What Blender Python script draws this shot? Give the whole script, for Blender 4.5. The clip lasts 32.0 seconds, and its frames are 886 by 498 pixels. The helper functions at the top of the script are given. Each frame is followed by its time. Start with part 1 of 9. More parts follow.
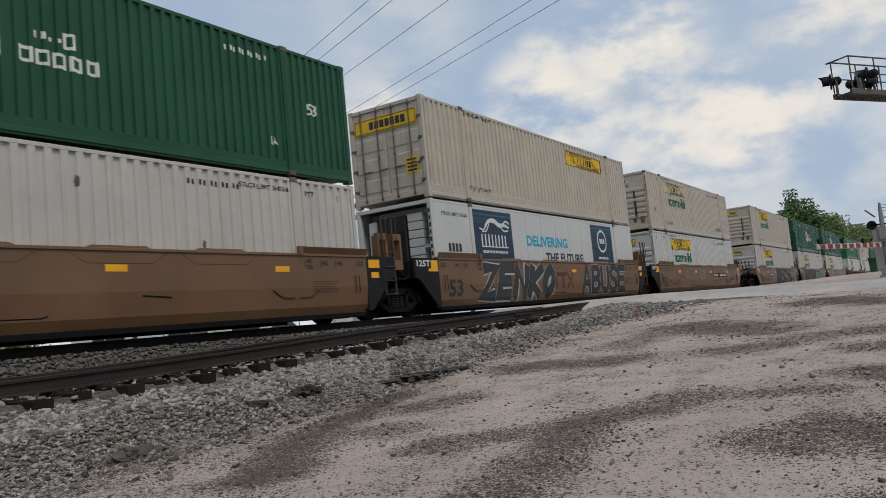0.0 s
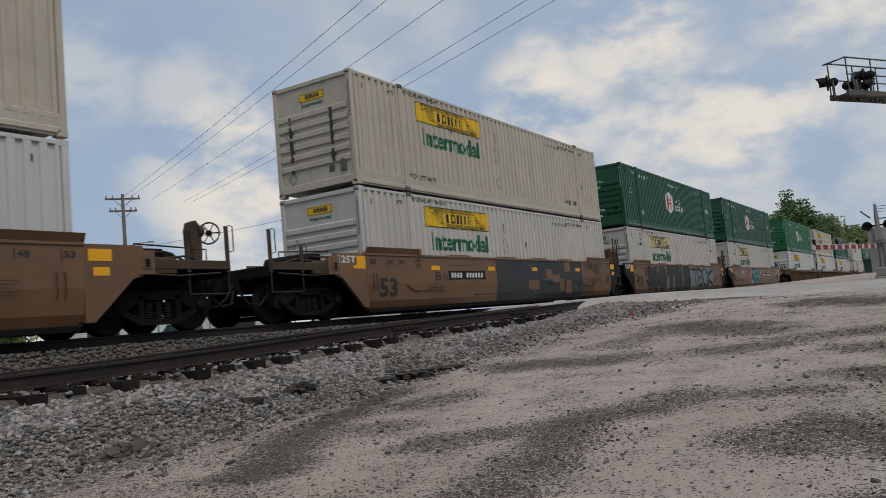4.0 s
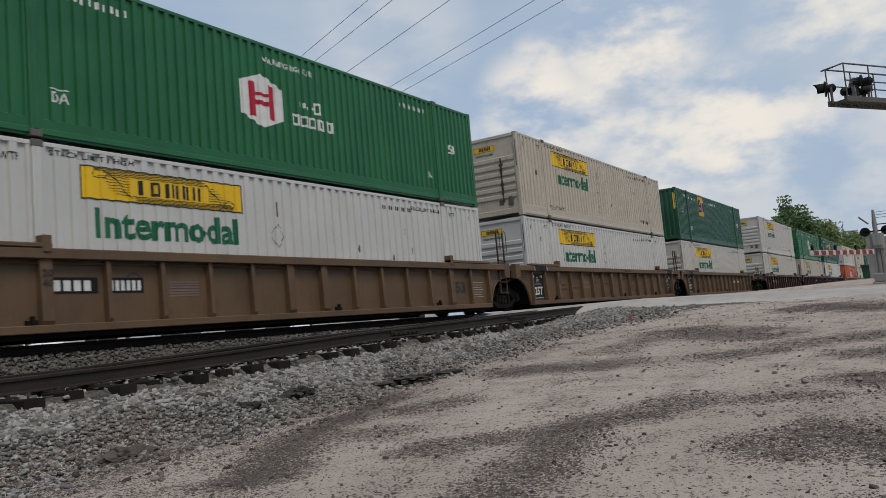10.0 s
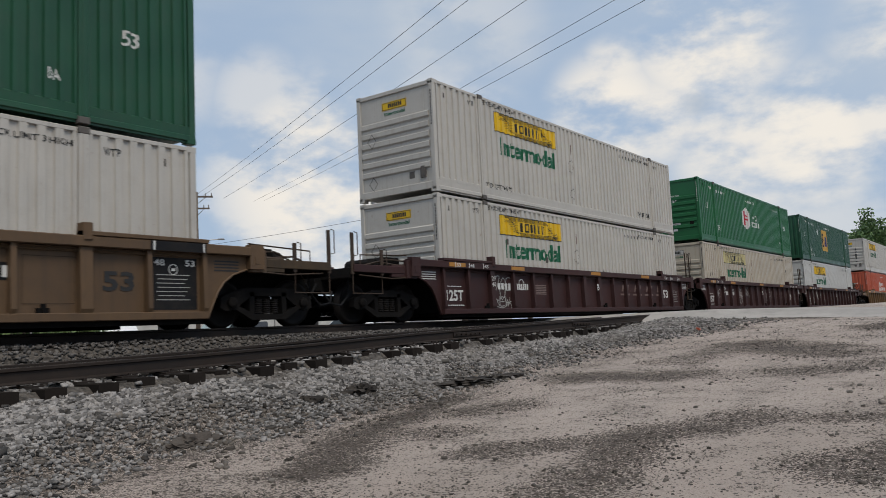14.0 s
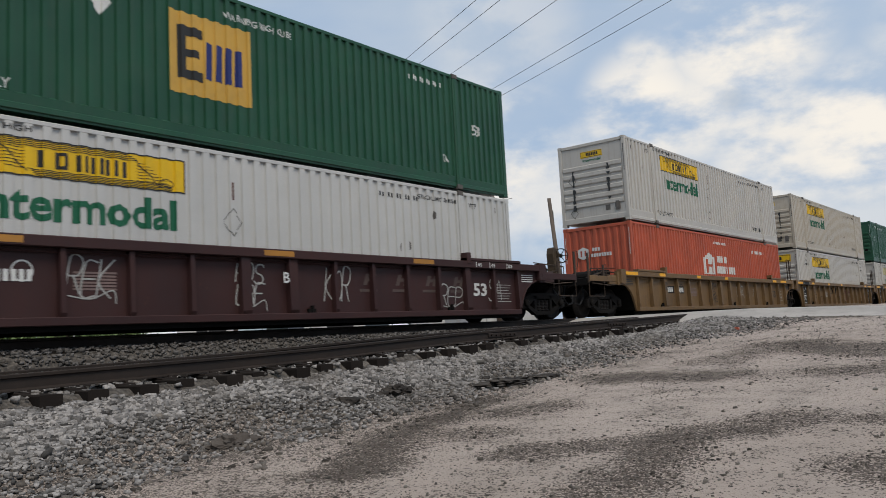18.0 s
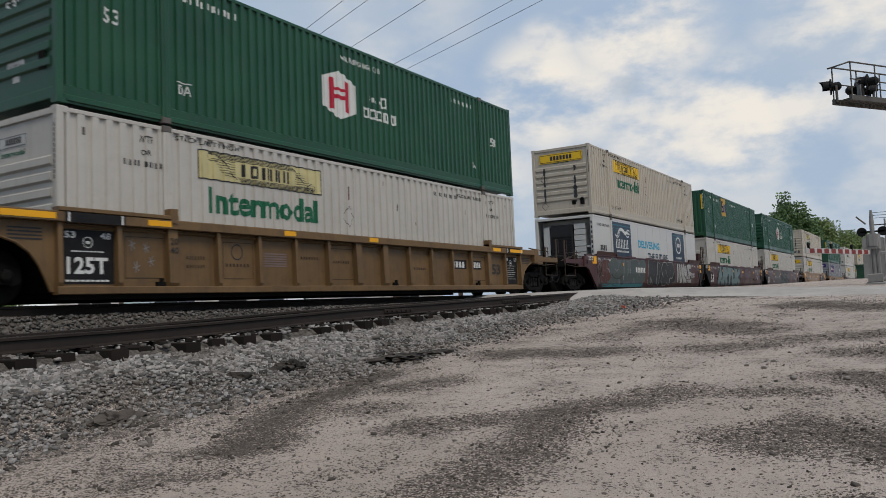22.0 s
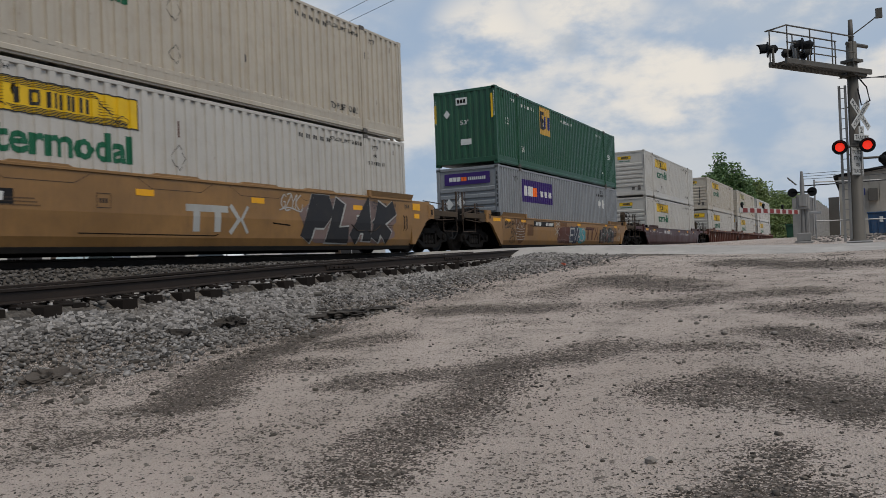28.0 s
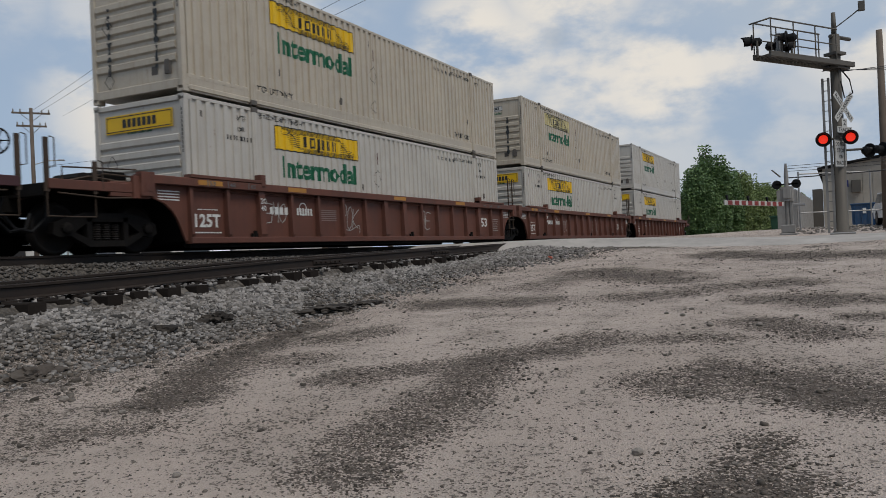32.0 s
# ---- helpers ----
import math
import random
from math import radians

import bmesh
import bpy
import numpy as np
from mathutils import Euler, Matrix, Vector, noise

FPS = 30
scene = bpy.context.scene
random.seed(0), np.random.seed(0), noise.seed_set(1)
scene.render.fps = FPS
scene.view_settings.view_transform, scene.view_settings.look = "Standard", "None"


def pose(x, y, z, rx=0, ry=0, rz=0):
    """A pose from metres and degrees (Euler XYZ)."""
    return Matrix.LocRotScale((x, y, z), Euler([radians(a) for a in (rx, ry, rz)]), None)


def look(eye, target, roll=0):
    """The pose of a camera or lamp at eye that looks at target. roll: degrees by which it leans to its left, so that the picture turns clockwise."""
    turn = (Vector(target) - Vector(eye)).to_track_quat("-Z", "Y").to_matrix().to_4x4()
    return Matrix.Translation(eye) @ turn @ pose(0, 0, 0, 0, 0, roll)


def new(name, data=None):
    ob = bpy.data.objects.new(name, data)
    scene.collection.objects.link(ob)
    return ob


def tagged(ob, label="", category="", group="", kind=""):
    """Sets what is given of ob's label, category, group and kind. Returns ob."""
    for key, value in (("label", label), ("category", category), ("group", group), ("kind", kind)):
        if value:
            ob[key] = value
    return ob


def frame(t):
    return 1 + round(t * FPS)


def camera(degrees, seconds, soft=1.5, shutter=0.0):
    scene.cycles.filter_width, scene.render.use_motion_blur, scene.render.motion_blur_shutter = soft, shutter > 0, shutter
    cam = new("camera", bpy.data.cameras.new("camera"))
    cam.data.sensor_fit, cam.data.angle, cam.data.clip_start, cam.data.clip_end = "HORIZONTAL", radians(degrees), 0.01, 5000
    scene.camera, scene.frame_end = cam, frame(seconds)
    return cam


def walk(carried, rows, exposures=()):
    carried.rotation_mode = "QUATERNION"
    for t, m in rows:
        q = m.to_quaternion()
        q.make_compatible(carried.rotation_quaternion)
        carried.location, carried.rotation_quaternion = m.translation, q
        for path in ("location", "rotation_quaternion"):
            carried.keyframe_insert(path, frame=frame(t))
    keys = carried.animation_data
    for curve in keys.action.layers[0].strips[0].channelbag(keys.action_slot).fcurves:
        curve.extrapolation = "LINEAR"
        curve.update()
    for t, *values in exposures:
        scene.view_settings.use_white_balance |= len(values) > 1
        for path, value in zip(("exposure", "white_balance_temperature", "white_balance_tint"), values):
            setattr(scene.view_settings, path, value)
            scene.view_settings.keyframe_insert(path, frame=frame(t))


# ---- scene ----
EYE_Z = 1.25
RAIL = 1.49          # rail top of the main track
MAIN_X = -13.02      # centre line of the main track
NEAR_X = -9.42       # centre line of the siding

cam = camera(58.19, 32.0, soft=0.75, shutter=0.1)
# seconds, heading, tilt, lean of the hand-held camera
TURNS = [
    (0, 32.68, 5.27, 5.53),
    (0.5, 32.40, 5.28, 5.58),
    (1, 32.18, 5.28, 5.49),
    (1.5, 32.09, 5.19, 5.44),
    (2, 32.16, 5.12, 5.38),
    (2.5, 32.23, 5.10, 5.33),
    (3, 32.29, 5.10, 5.22),
    (3.5, 32.39, 5.09, 5.11),
    (5.5, 31.95, 5.08, 5.45),
    (6, 31.65, 5.06, 5.48),
    (6.5, 31.51, 5.08, 5.43),
    (7, 31.44, 5.10, 5.44),
    (7.5, 31.53, 5.18, 5.33),
    (8, 31.61, 5.21, 5.24),
    (8.5, 31.78, 5.29, 5.13),
    (9, 31.94, 5.33, 5.10),
    (9.5, 32.09, 5.37, 5.05),
    (10, 32.24, 5.42, 5.00),
    (10.5, 32.41, 5.37, 4.72),
    (11, 32.69, 5.34, 4.70),
    (11.5, 33.16, 5.38, 4.75),
    (12, 33.88, 5.45, 4.57),
    (12.5, 34.64, 5.50, 4.00),
    (13, 35.41, 5.58, 3.38),
    (13.5, 36.07, 5.63, 2.95),
    (15.5, 38.42, 6.77, 2.48),
    (16, 38.68, 6.80, 2.57),
    (16.5, 38.86, 6.53, 2.69),
    (17, 39.06, 6.29, 2.84),
    (17.5, 39.21, 6.14, 2.96),
    (18, 39.23, 6.04, 2.98),
    (18.5, 39.14, 5.98, 2.93),
    (19, 38.95, 6.02, 2.65),
    (19.5, 38.88, 5.99, 2.74),
    (20, 38.79, 5.94, 2.65),
    (20.5, 38.07, 5.64, 2.44),
    (21, 34.69, 5.08, 2.45),
    (21.5, 32.33, 4.52, 2.35),
    (22, 31.78, 3.97, 2.34),
    (22.5, 31.69, 3.70, 2.43),
    (23, 31.84, 3.47, 2.54),
    (23.5, 31.87, 3.18, 2.51),
    (24, 31.24, 2.91, 2.30),
    (24.5, 30.12, 2.44, 2.07),
    (25, 29.04, 1.78, 1.89),
    (25.5, 28.15, -0.13, 1.75),
    (27.5, 27.73, 0.52, 1.95),
    (28, 27.65, 0.70, 2.13),
    (28.5, 27.34, 0.67, 2.14),
    (29, 27.23, 0.44, 2.06),
    (29.5, 27.15, 0.13, 2.05),
    (30, 27.10, 0.04, 2.19),
    (30.5, 27.07, 0.05, 2.22),
    (31, 26.71, 0.05, 2.17),
    (31.5, 26.54, 0.14, 2.15),
    (32, 26.71, 0.23, 2.51),
]
# the camera's own metering: seconds, stops
EXPOSURES = [(0, 0.0), (1, -0.03), (2, -0.08), (3, -0.17), (4.5, -0.15), (6, -0.1), (7, -0.1), (9, 0.0), (12, -0.04), (13, 0.02), (16, 0.08), (17, 0.14), (19, 0.12), (20, -0.02), (23, 0.03), (25, 0.0), (26.5, -0.06), (28, -0.1), (29, -0.17), (30, 0.0), (31, -0.02), (32, -0.13)]
walk(cam, [(t, pose(0, 0, EYE_Z, 90 + tilt, lean, yaw)) for t, yaw, tilt, lean in TURNS], EXPOSURES)

# ---- light ----
# soft cloud banks: direction, half width in degrees, weight
CLOUDS = [
    ((-0.278, 0.909, 0.311), 4.8, 1.0),
    ((-0.393, 0.885, 0.251), 3.8, 1.0),
    ((-0.342, 0.908, 0.242), 3.2, 0.9),
    ((-0.256, 0.947, 0.196), 4.2, 0.9),
    ((-0.186, 0.963, 0.197), 4.2, 1.0),
    ((-0.130, 0.968, 0.217), 3.2, 0.9),
    ((-0.065, 0.960, 0.270), 5, 1.0),
    ((-0.379, 0.876, 0.298), 2.4, 0.9),
    ((-0.699, 0.691, 0.187), 7, 1.0),
    ((-0.725, 0.627, 0.286), 3, 0.5),
    ((-0.520, 0.770, 0.370), 5, 0.3),
    ((-0.787, 0.536, 0.304), 4, 0.45),
    ((-0.480, 0.862, 0.161), 5, 0.7),
    ((-0.570, 0.795, 0.206), 6, 0.9),
    ((0.046, 0.970, 0.239), 6, 0.9),
    ((0.03, 0.993, 0.11), 9, 0.45),
    ((-0.2, 0.975, 0.10), 7, 0.4),
]


def build_sky():
    world = bpy.data.worlds.new("sky")
    scene.world = world
    world.use_nodes = True
    nt = world.node_tree
    link = nt.links.new
    sky = nt.nodes.new("ShaderNodeTexSky")
    sky.sky_type, sky.sun_disc = "NISHITA", False
    sky.sun_elevation, sky.sun_rotation = radians(SUN_UP), radians(SUN_TURN)
    sky.dust_density, sky.air_density = 2.0, 1.0
    tc = nt.nodes.new("ShaderNodeTexCoord")
    way = tc.outputs["Generated"]

    def math_node(op, a, b=None, clamp=False):
        n = nt.nodes.new("ShaderNodeMath")
        n.operation, n.use_clamp = op, clamp
        for slot, v in ((0, a), (1, b)):
            if v is None:
                continue
            if isinstance(v, (int, float)):
                n.inputs[slot].default_value = v
            else:
                link(v, n.inputs[slot])
        return n.outputs[0]

    def fbm(scale, stretch, detail, rough):
        mp = nt.nodes.new("ShaderNodeMapping")
        mp.inputs["Scale"].default_value = stretch
        link(way, mp.inputs["Vector"])
        n = nt.nodes.new("ShaderNodeTexNoise")
        n.inputs["Scale"].default_value, n.inputs["Detail"].default_value, n.inputs["Roughness"].default_value = scale, detail, rough
        link(mp.outputs[0], n.inputs["Vector"])
        return n.outputs["Fac"]

    def span(src, a, b, lo, hi):
        n = nt.nodes.new("ShaderNodeMapRange")
        n.interpolation_type = "SMOOTHSTEP"
        for k, v in zip((1, 2, 3, 4), (a, b, lo, hi)):
            n.inputs[k].default_value = v
        link(src, n.inputs[0])
        return n.outputs[0]

    veil = span(fbm(2.4, (1, 1, 2.6), 5, 0.5), 0.42, 0.74, 0.05, 0.55)
    ragged = fbm(8.0, (1, 1, 1.9), 8, 0.56)
    banks = None
    for c, width, weight in CLOUDS:
        dot = nt.nodes.new("ShaderNodeVectorMath")
        dot.operation = "DOT_PRODUCT"
        link(way, dot.inputs[0])
        dot.inputs[1].default_value = c
        b = span(dot.outputs["Value"], math.cos(radians(width * 1.35)), 1.0, 0.0, weight)
        banks = b if banks is None else math_node("MAXIMUM", banks, b)
    bank = math_node("MULTIPLY", banks, span(ragged, 0.37, 0.62, 0.0, 1.0), True)

    def blend(fac, a, b):
        n = nt.nodes.new("ShaderNodeMix")
        n.data_type = "RGBA"
        link(fac, n.inputs[0])
        for slot, v in ((6, a), (7, b)):
            if isinstance(v, tuple):
                n.inputs[slot].default_value = (*v, 1)
            else:
                link(v, n.inputs[slot])
        return n.outputs[2]

    # cloud colours are in the sky texture's own units
    grey = tuple(c * SKY_UNIT for c in (0.56, 0.61, 0.66))
    lit = tuple(c * SKY_UNIT for c in (0.89, 0.84, 0.765))
    haze = tuple(c * SKY_UNIT for c in (0.385, 0.50, 0.665))
    clear = blend(span(fbm(1.3, (1, 1, 1.5), 3, 0.5), 0.3, 0.7, 0.78, 0.93), sky.outputs[0], haze)
    col = blend(veil, clear, grey)
    col = blend(bank, col, lit)
    # a small grey-blue hole in the bright bank
    for c in ((-0.306, 0.918, 0.252), (-0.299, 0.920, 0.253), (-0.292, 0.922, 0.252)):
        gap = nt.nodes.new("ShaderNodeVectorMath")
        gap.operation = "DOT_PRODUCT"
        link(way, gap.inputs[0])
        gap.inputs[1].default_value = Vector(c).normalized()
        col = blend(span(gap.outputs["Value"], math.cos(radians(1.0)), 1.0, 0.0, 0.28), col, tuple(k * SKY_UNIT for k in (0.36, 0.45, 0.57)))
    link(col, nt.nodes["Background"].inputs[0])
    nt.nodes["Background"].inputs[1].default_value = 0.11
    sun = new("sun", bpy.data.lights.new("sun", "SUN"))
    sun.data.energy, sun.data.angle, sun.data.color = 2.4, radians(25), (1.0, 0.93, 0.84)
    a, e = radians(SUN_TURN), radians(SUN_UP)
    sun.matrix_world = look((100 * math.sin(a) * math.cos(e), 100 * math.cos(a) * math.cos(e), 100 * math.sin(e)), (0, 0, 0))


SUN_UP, SUN_TURN, SKY_UNIT = 56, 117, 8.7
build_sky()


def travelled(t):
    """Metres that the train has gone since the start."""
    u = (t - 16) / 16
    g = lambda v: 213.3130 * v + 18.4703 * v ** 2 + 0.4632 * v ** 3 + -0.8323 * v ** 4
    return g(u) - g(-1)


# ---- small tools ----
class Mesh:
    """Collects faces of simple solids; ob() links them as one mesh object."""

    def __init__(self):
        self.v, self.f = [], []

    def add(self, verts, faces):
        n = len(self.v)
        self.v += [tuple(p) for p in verts]
        self.f += [tuple(i + n for i in f) for f in faces]
        return self

    def box(self, x0, x1, y0, y1, z0, z1, c=0.0):
        if c <= 0:
            p = [(x, y, z) for x in (x0, x1) for y in (y0, y1) for z in (z0, z1)]
            return self.add(p, [(0, 1, 3, 2), (4, 6, 7, 5), (0, 4, 5, 1), (2, 3, 7, 6), (0, 2, 6, 4), (1, 5, 7, 3)])
        # chamfered along its longest axis
        ext = (x1 - x0, y1 - y0, z1 - z0)
        a = ext.index(max(ext))
        lo, hi = (x0, y0, z0), (x1, y1, z1)
        i, j = [k for k in range(3) if k != a]
        poly = [(lo[i] + c, lo[j]), (hi[i] - c, lo[j]), (hi[i], lo[j] + c), (hi[i], hi[j] - c), (hi[i] - c, hi[j]), (lo[i] + c, hi[j]), (lo[i], hi[j] - c), (lo[i], lo[j] + c)]
        return self.prism(poly, "xyz"[a], lo[a], hi[a])

    def prism(self, poly, axis, a, b):
        """poly: points in the other two axes, in the order x, y, z."""
        k = "xyz".index(axis)
        def at(p, h):
            q = list(p)
            q.insert(k, h)
            return q
        n = len(poly)
        verts = [at(p, a) for p in poly] + [at(p, b) for p in poly]
        faces = [tuple(range(n)), tuple(range(2 * n - 1, n - 1, -1))] + [(i, n + i, n + (i + 1) % n, (i + 1) % n) for i in range(n)]
        return self.add(verts, faces)

    def tube(self, pts, r, n=6, closed=False):
        pts = [Vector(p) for p in pts]
        m = len(pts)
        verts, faces = [], []
        for i, p in enumerate(pts):
            if closed:
                d = pts[(i + 1) % m] - pts[i - 1]
            else:
                d = pts[min(i + 1, m - 1)] - pts[max(i - 1, 0)]
            d.normalize()
            s = d.cross(Vector((0, 0, 1)) if abs(d.z) < 0.95 else Vector((1, 0, 0))).normalized()
            u = s.cross(d)
            rr = r[i] if isinstance(r, (list, tuple)) else r
            verts += [p + rr * (math.cos(2 * math.pi * k / n) * s + math.sin(2 * math.pi * k / n) * u) for k in range(n)]
        for i in range(m if closed else m - 1):
            a, b = i * n, ((i + 1) % m) * n
            faces += [(a + k, a + (k + 1) % n, b + (k + 1) % n, b + k) for k in range(n)]
        if not closed:
            faces += [tuple(range(n - 1, -1, -1)), tuple(range((m - 1) * n, m * n))]
        return self.add(verts, faces)

    def lathe(self, prof, axis, centre, n=20):
        """prof: (along, radius) pairs; closed by caps where the radius is above zero."""
        k = "xyz".index(axis)
        i, j = [a for a in range(3) if a != k]
        verts, faces = [], []
        for h, r in prof:
            for s in range(n):
                p = list(centre)
                p[k] += h
                p[i] += r * math.cos(2 * math.pi * s / n)
                p[j] += r * math.sin(2 * math.pi * s / n)
                verts.append(p)
        for a in range(len(prof) - 1):
            faces += [(a * n + s, a * n + (s + 1) % n, (a + 1) * n + (s + 1) % n, (a + 1) * n + s) for s in range(n)]
        faces += [tuple(range(n)), tuple(range(len(prof) * n - 1, (len(prof) - 1) * n - 1, -1))]
        return self.add(verts, faces)

    def data(self, name, mat, smooth=False):
        me = bpy.data.meshes.new(name)
        me.from_pydata(self.v, [], self.f)
        bm = bmesh.new()
        bm.from_mesh(me)
        bmesh.ops.recalc_face_normals(bm, faces=bm.faces)
        bm.to_mesh(me)
        bm.free()
        me.materials.append(mat)
        if smooth:
            me.shade_smooth()
        return me

    def ob(self, name, mat, parent=None, label="", smooth=False, at=None):
        return part(name, self.data(name, mat, smooth), parent, label, at)


def part(name, me, parent=None, label="", at=None):
    ob = new(name, me)
    if parent is not None:
        ob.parent = parent
    if at is not None:
        ob.matrix_basis = at if isinstance(at, Matrix) else Matrix.Translation(at)
    return tagged(ob, label)


def thing(name, label, category, at=None, group="", kind=""):
    ob = new(name)
    ob.empty_display_size = 0.2
    if at is not None:
        ob.matrix_basis = at
    return tagged(ob, label, category, group, kind)


# ---- materials ----
def ramp(nt, src, p0, p1, v0=0.0, v1=1.0):
    n = nt.nodes.new("ShaderNodeMapRange")
    n.clamp = True
    for k, v in zip((1, 2, 3, 4), (p0, p1, v0, v1)):
        n.inputs[k].default_value = v
    nt.links.new(src, n.inputs[0])
    return n.outputs[0]


def mixed(nt, fac, a, b, blend="MIX"):
    n = nt.nodes.new("ShaderNodeMix")
    n.data_type, n.blend_type = "RGBA", blend
    if isinstance(fac, float):
        n.inputs[0].default_value = fac
    else:
        nt.links.new(fac, n.inputs[0])
    for slot, c in ((6, a), (7, b)):
        if isinstance(c, tuple):
            n.inputs[slot].default_value = (*c, 1)
        else:
            nt.links.new(c, n.inputs[slot])
    return n.outputs[2]


def noise_of(nt, vec, scale, detail=3.0, rough=0.55):
    n = nt.nodes.new("ShaderNodeTexNoise")
    n.inputs["Scale"].default_value, n.inputs["Detail"].default_value, n.inputs["Roughness"].default_value = scale, detail, rough
    nt.links.new(vec, n.inputs["Vector"])
    return n.outputs["Fac"]


def coords(nt, stretch=(1, 1, 1), vary=True):
    """Object coordinates, stretched, and shifted by a random step from object to object."""
    tc = nt.nodes.new("ShaderNodeTexCoord")
    mp = nt.nodes.new("ShaderNodeMapping")
    mp.inputs["Scale"].default_value = stretch
    nt.links.new(tc.outputs["Object"], mp.inputs["Vector"])
    if vary:
        oi = nt.nodes.new("ShaderNodeObjectInfo")
        mu = nt.nodes.new("ShaderNodeVectorMath")
        mu.operation = "SCALE"
        mu.inputs[0].default_value = (37, 53, 29)
        nt.links.new(oi.outputs["Random"], mu.inputs["Scale"])
        nt.links.new(mu.outputs[0], mp.inputs["Location"])
    return mp.outputs[0]


def surface(name, base, rough=0.6, metal=0.0, spread=0.25, dirt=(0.12, 0.09, 0.06), soil=0.35, streaks=0.0, rust=0.0, grain=60.0, bump=0.15, spec=0.3):
    """A weathered surface: tone at a large scale, grime, vertical run-off, rust spots and fine grain."""
    m = bpy.data.materials.new(name)
    m.use_nodes = True
    nt = m.node_tree
    bs = nt.nodes["Principled BSDF"]
    vec = coords(nt)
    big = noise_of(nt, vec, 0.9, 4)
    col = mixed(nt, ramp(nt, big, 0.3, 0.7), tuple(c * (1 - spread) for c in base), tuple(min(0.9, c * (1 + spread * 0.5)) for c in base))
    if soil > 0:
        col = mixed(nt, ramp(nt, noise_of(nt, vec, 3.1, 6, 0.65), 0.48, 0.78, 0, soil), col, dirt)
    if streaks > 0:
        run = noise_of(nt, coords(nt, (13, 13, 0.4)), 1.0, 5, 0.65)
        col = mixed(nt, ramp(nt, run, 0.52, 0.75, 0, streaks), col, dirt)
    if rust > 0:
        spot = noise_of(nt, coords(nt, (4, 4, 2.2)), 1.6, 7, 0.72)
        col = mixed(nt, ramp(nt, spot, 0.64, 0.72, 0, rust), col, (0.13, 0.05, 0.025))
    fine = noise_of(nt, vec, grain, 3, 0.6)
    col = mixed(nt, ramp(nt, fine, 0.35, 0.75, 0, 0.16), col, tuple(c * 0.55 for c in base))
    nt.links.new(col, bs.inputs["Base Color"])
    nt.links.new(ramp(nt, big, 0.3, 0.7, rough - 0.08, min(1, rough + 0.12)), bs.inputs["Roughness"])
    bs.inputs["Metallic"].default_value = metal
    bs.inputs["Specular IOR Level"].default_value = spec
    if bump > 0:
        bp = nt.nodes.new("ShaderNodeBump")
        bp.inputs["Strength"].default_value, bp.inputs["Distance"].default_value = bump, 0.01
        nt.links.new(mixed(nt, 0.5, noise_of(nt, vec, grain, 3), noise_of(nt, vec, grain / 8, 4)), bp.inputs["Height"])
        nt.links.new(bp.outputs[0], bs.inputs["Normal"])
    return m


def glowing(name, color, strength):
    m = bpy.data.materials.new(name)
    m.use_nodes = True
    bs = m.node_tree.nodes["Principled BSDF"]
    bs.inputs["Base Color"].default_value = (*color, 1)
    bs.inputs["Emission Color"].default_value = (*color, 1)
    bs.inputs["Emission Strength"].default_value = strength
    return m


WHITE = surface("container white paint", (0.4223, 0.3994, 0.3594), 0.4, soil=0.22, streaks=0.38, rust=0.45, spread=0.08, dirt=(0.24, 0.195, 0.14), spec=0.5)
CLEAN = surface("newer white paint", (0.4458, 0.4393, 0.4171), 0.36, soil=0.15, streaks=0.24, rust=0.1, spread=0.08, dirt=(0.36, 0.33, 0.27), spec=0.5)
CREAM = surface("yellowed white paint", (0.3977, 0.3531, 0.2838), 0.42, soil=0.3, streaks=0.5, rust=0.6, spread=0.1, dirt=(0.23, 0.17, 0.1), spec=0.5)
GREEN = surface("dark green paint", (0.0081, 0.0612, 0.0243), 0.4, soil=0.25, streaks=0.3, spread=0.2, dirt=(0.03, 0.055, 0.035), rust=0.12, spec=0.4)
GREEN_C = surface("bright green paint", (0.0125, 0.105, 0.036), 0.4, soil=0.2, streaks=0.3, spread=0.2, dirt=(0.02, 0.08, 0.04), rust=0.1, spec=0.4)
GREEN_B = surface("faded green paint", (0.0117, 0.0648, 0.0324), 0.4, soil=0.35, streaks=0.4, spread=0.22, dirt=(0.04, 0.068, 0.045), rust=0.2, spec=0.4)
REDBOX = surface("faded red-orange paint", (0.39, 0.082, 0.042), 0.55, soil=0.35, streaks=0.35, dirt=(0.2, 0.07, 0.04), rust=0.3)
GREYBOX = surface("silver grey paint", (0.19, 0.2, 0.21), 0.45, soil=0.3, streaks=0.5, dirt=(0.11, 0.105, 0.095), spread=0.16, spec=0.45)
CAR_TAN = surface("tan brown car paint", (0.1392, 0.0702, 0.0287), 0.42, soil=0.4, streaks=0.35, dirt=(0.11, 0.062, 0.032), rust=0.3, spec=0.5)
CAR_DUST = surface("dusty brown car paint", (0.102, 0.060, 0.029), 0.6, soil=0.6, streaks=0.55, dirt=(0.055, 0.034, 0.021), rust=0.4, spec=0.4)
CAR_MAROON = surface("dark maroon car paint", (0.0385, 0.0146, 0.0133), 0.6, soil=0.4, streaks=0.4, dirt=(0.03, 0.019, 0.018), rust=0.3)
CAR_SOIL = surface("sooty brown stencil", (0.05, 0.031, 0.017), 0.75, soil=0.5, spread=0.3, bump=0.0)
CAR_OCHRE = surface("ochre brown car paint", (0.138, 0.080, 0.031), 0.55, soil=0.65, streaks=0.6, dirt=(0.06, 0.036, 0.02), rust=0.45, spec=0.4)
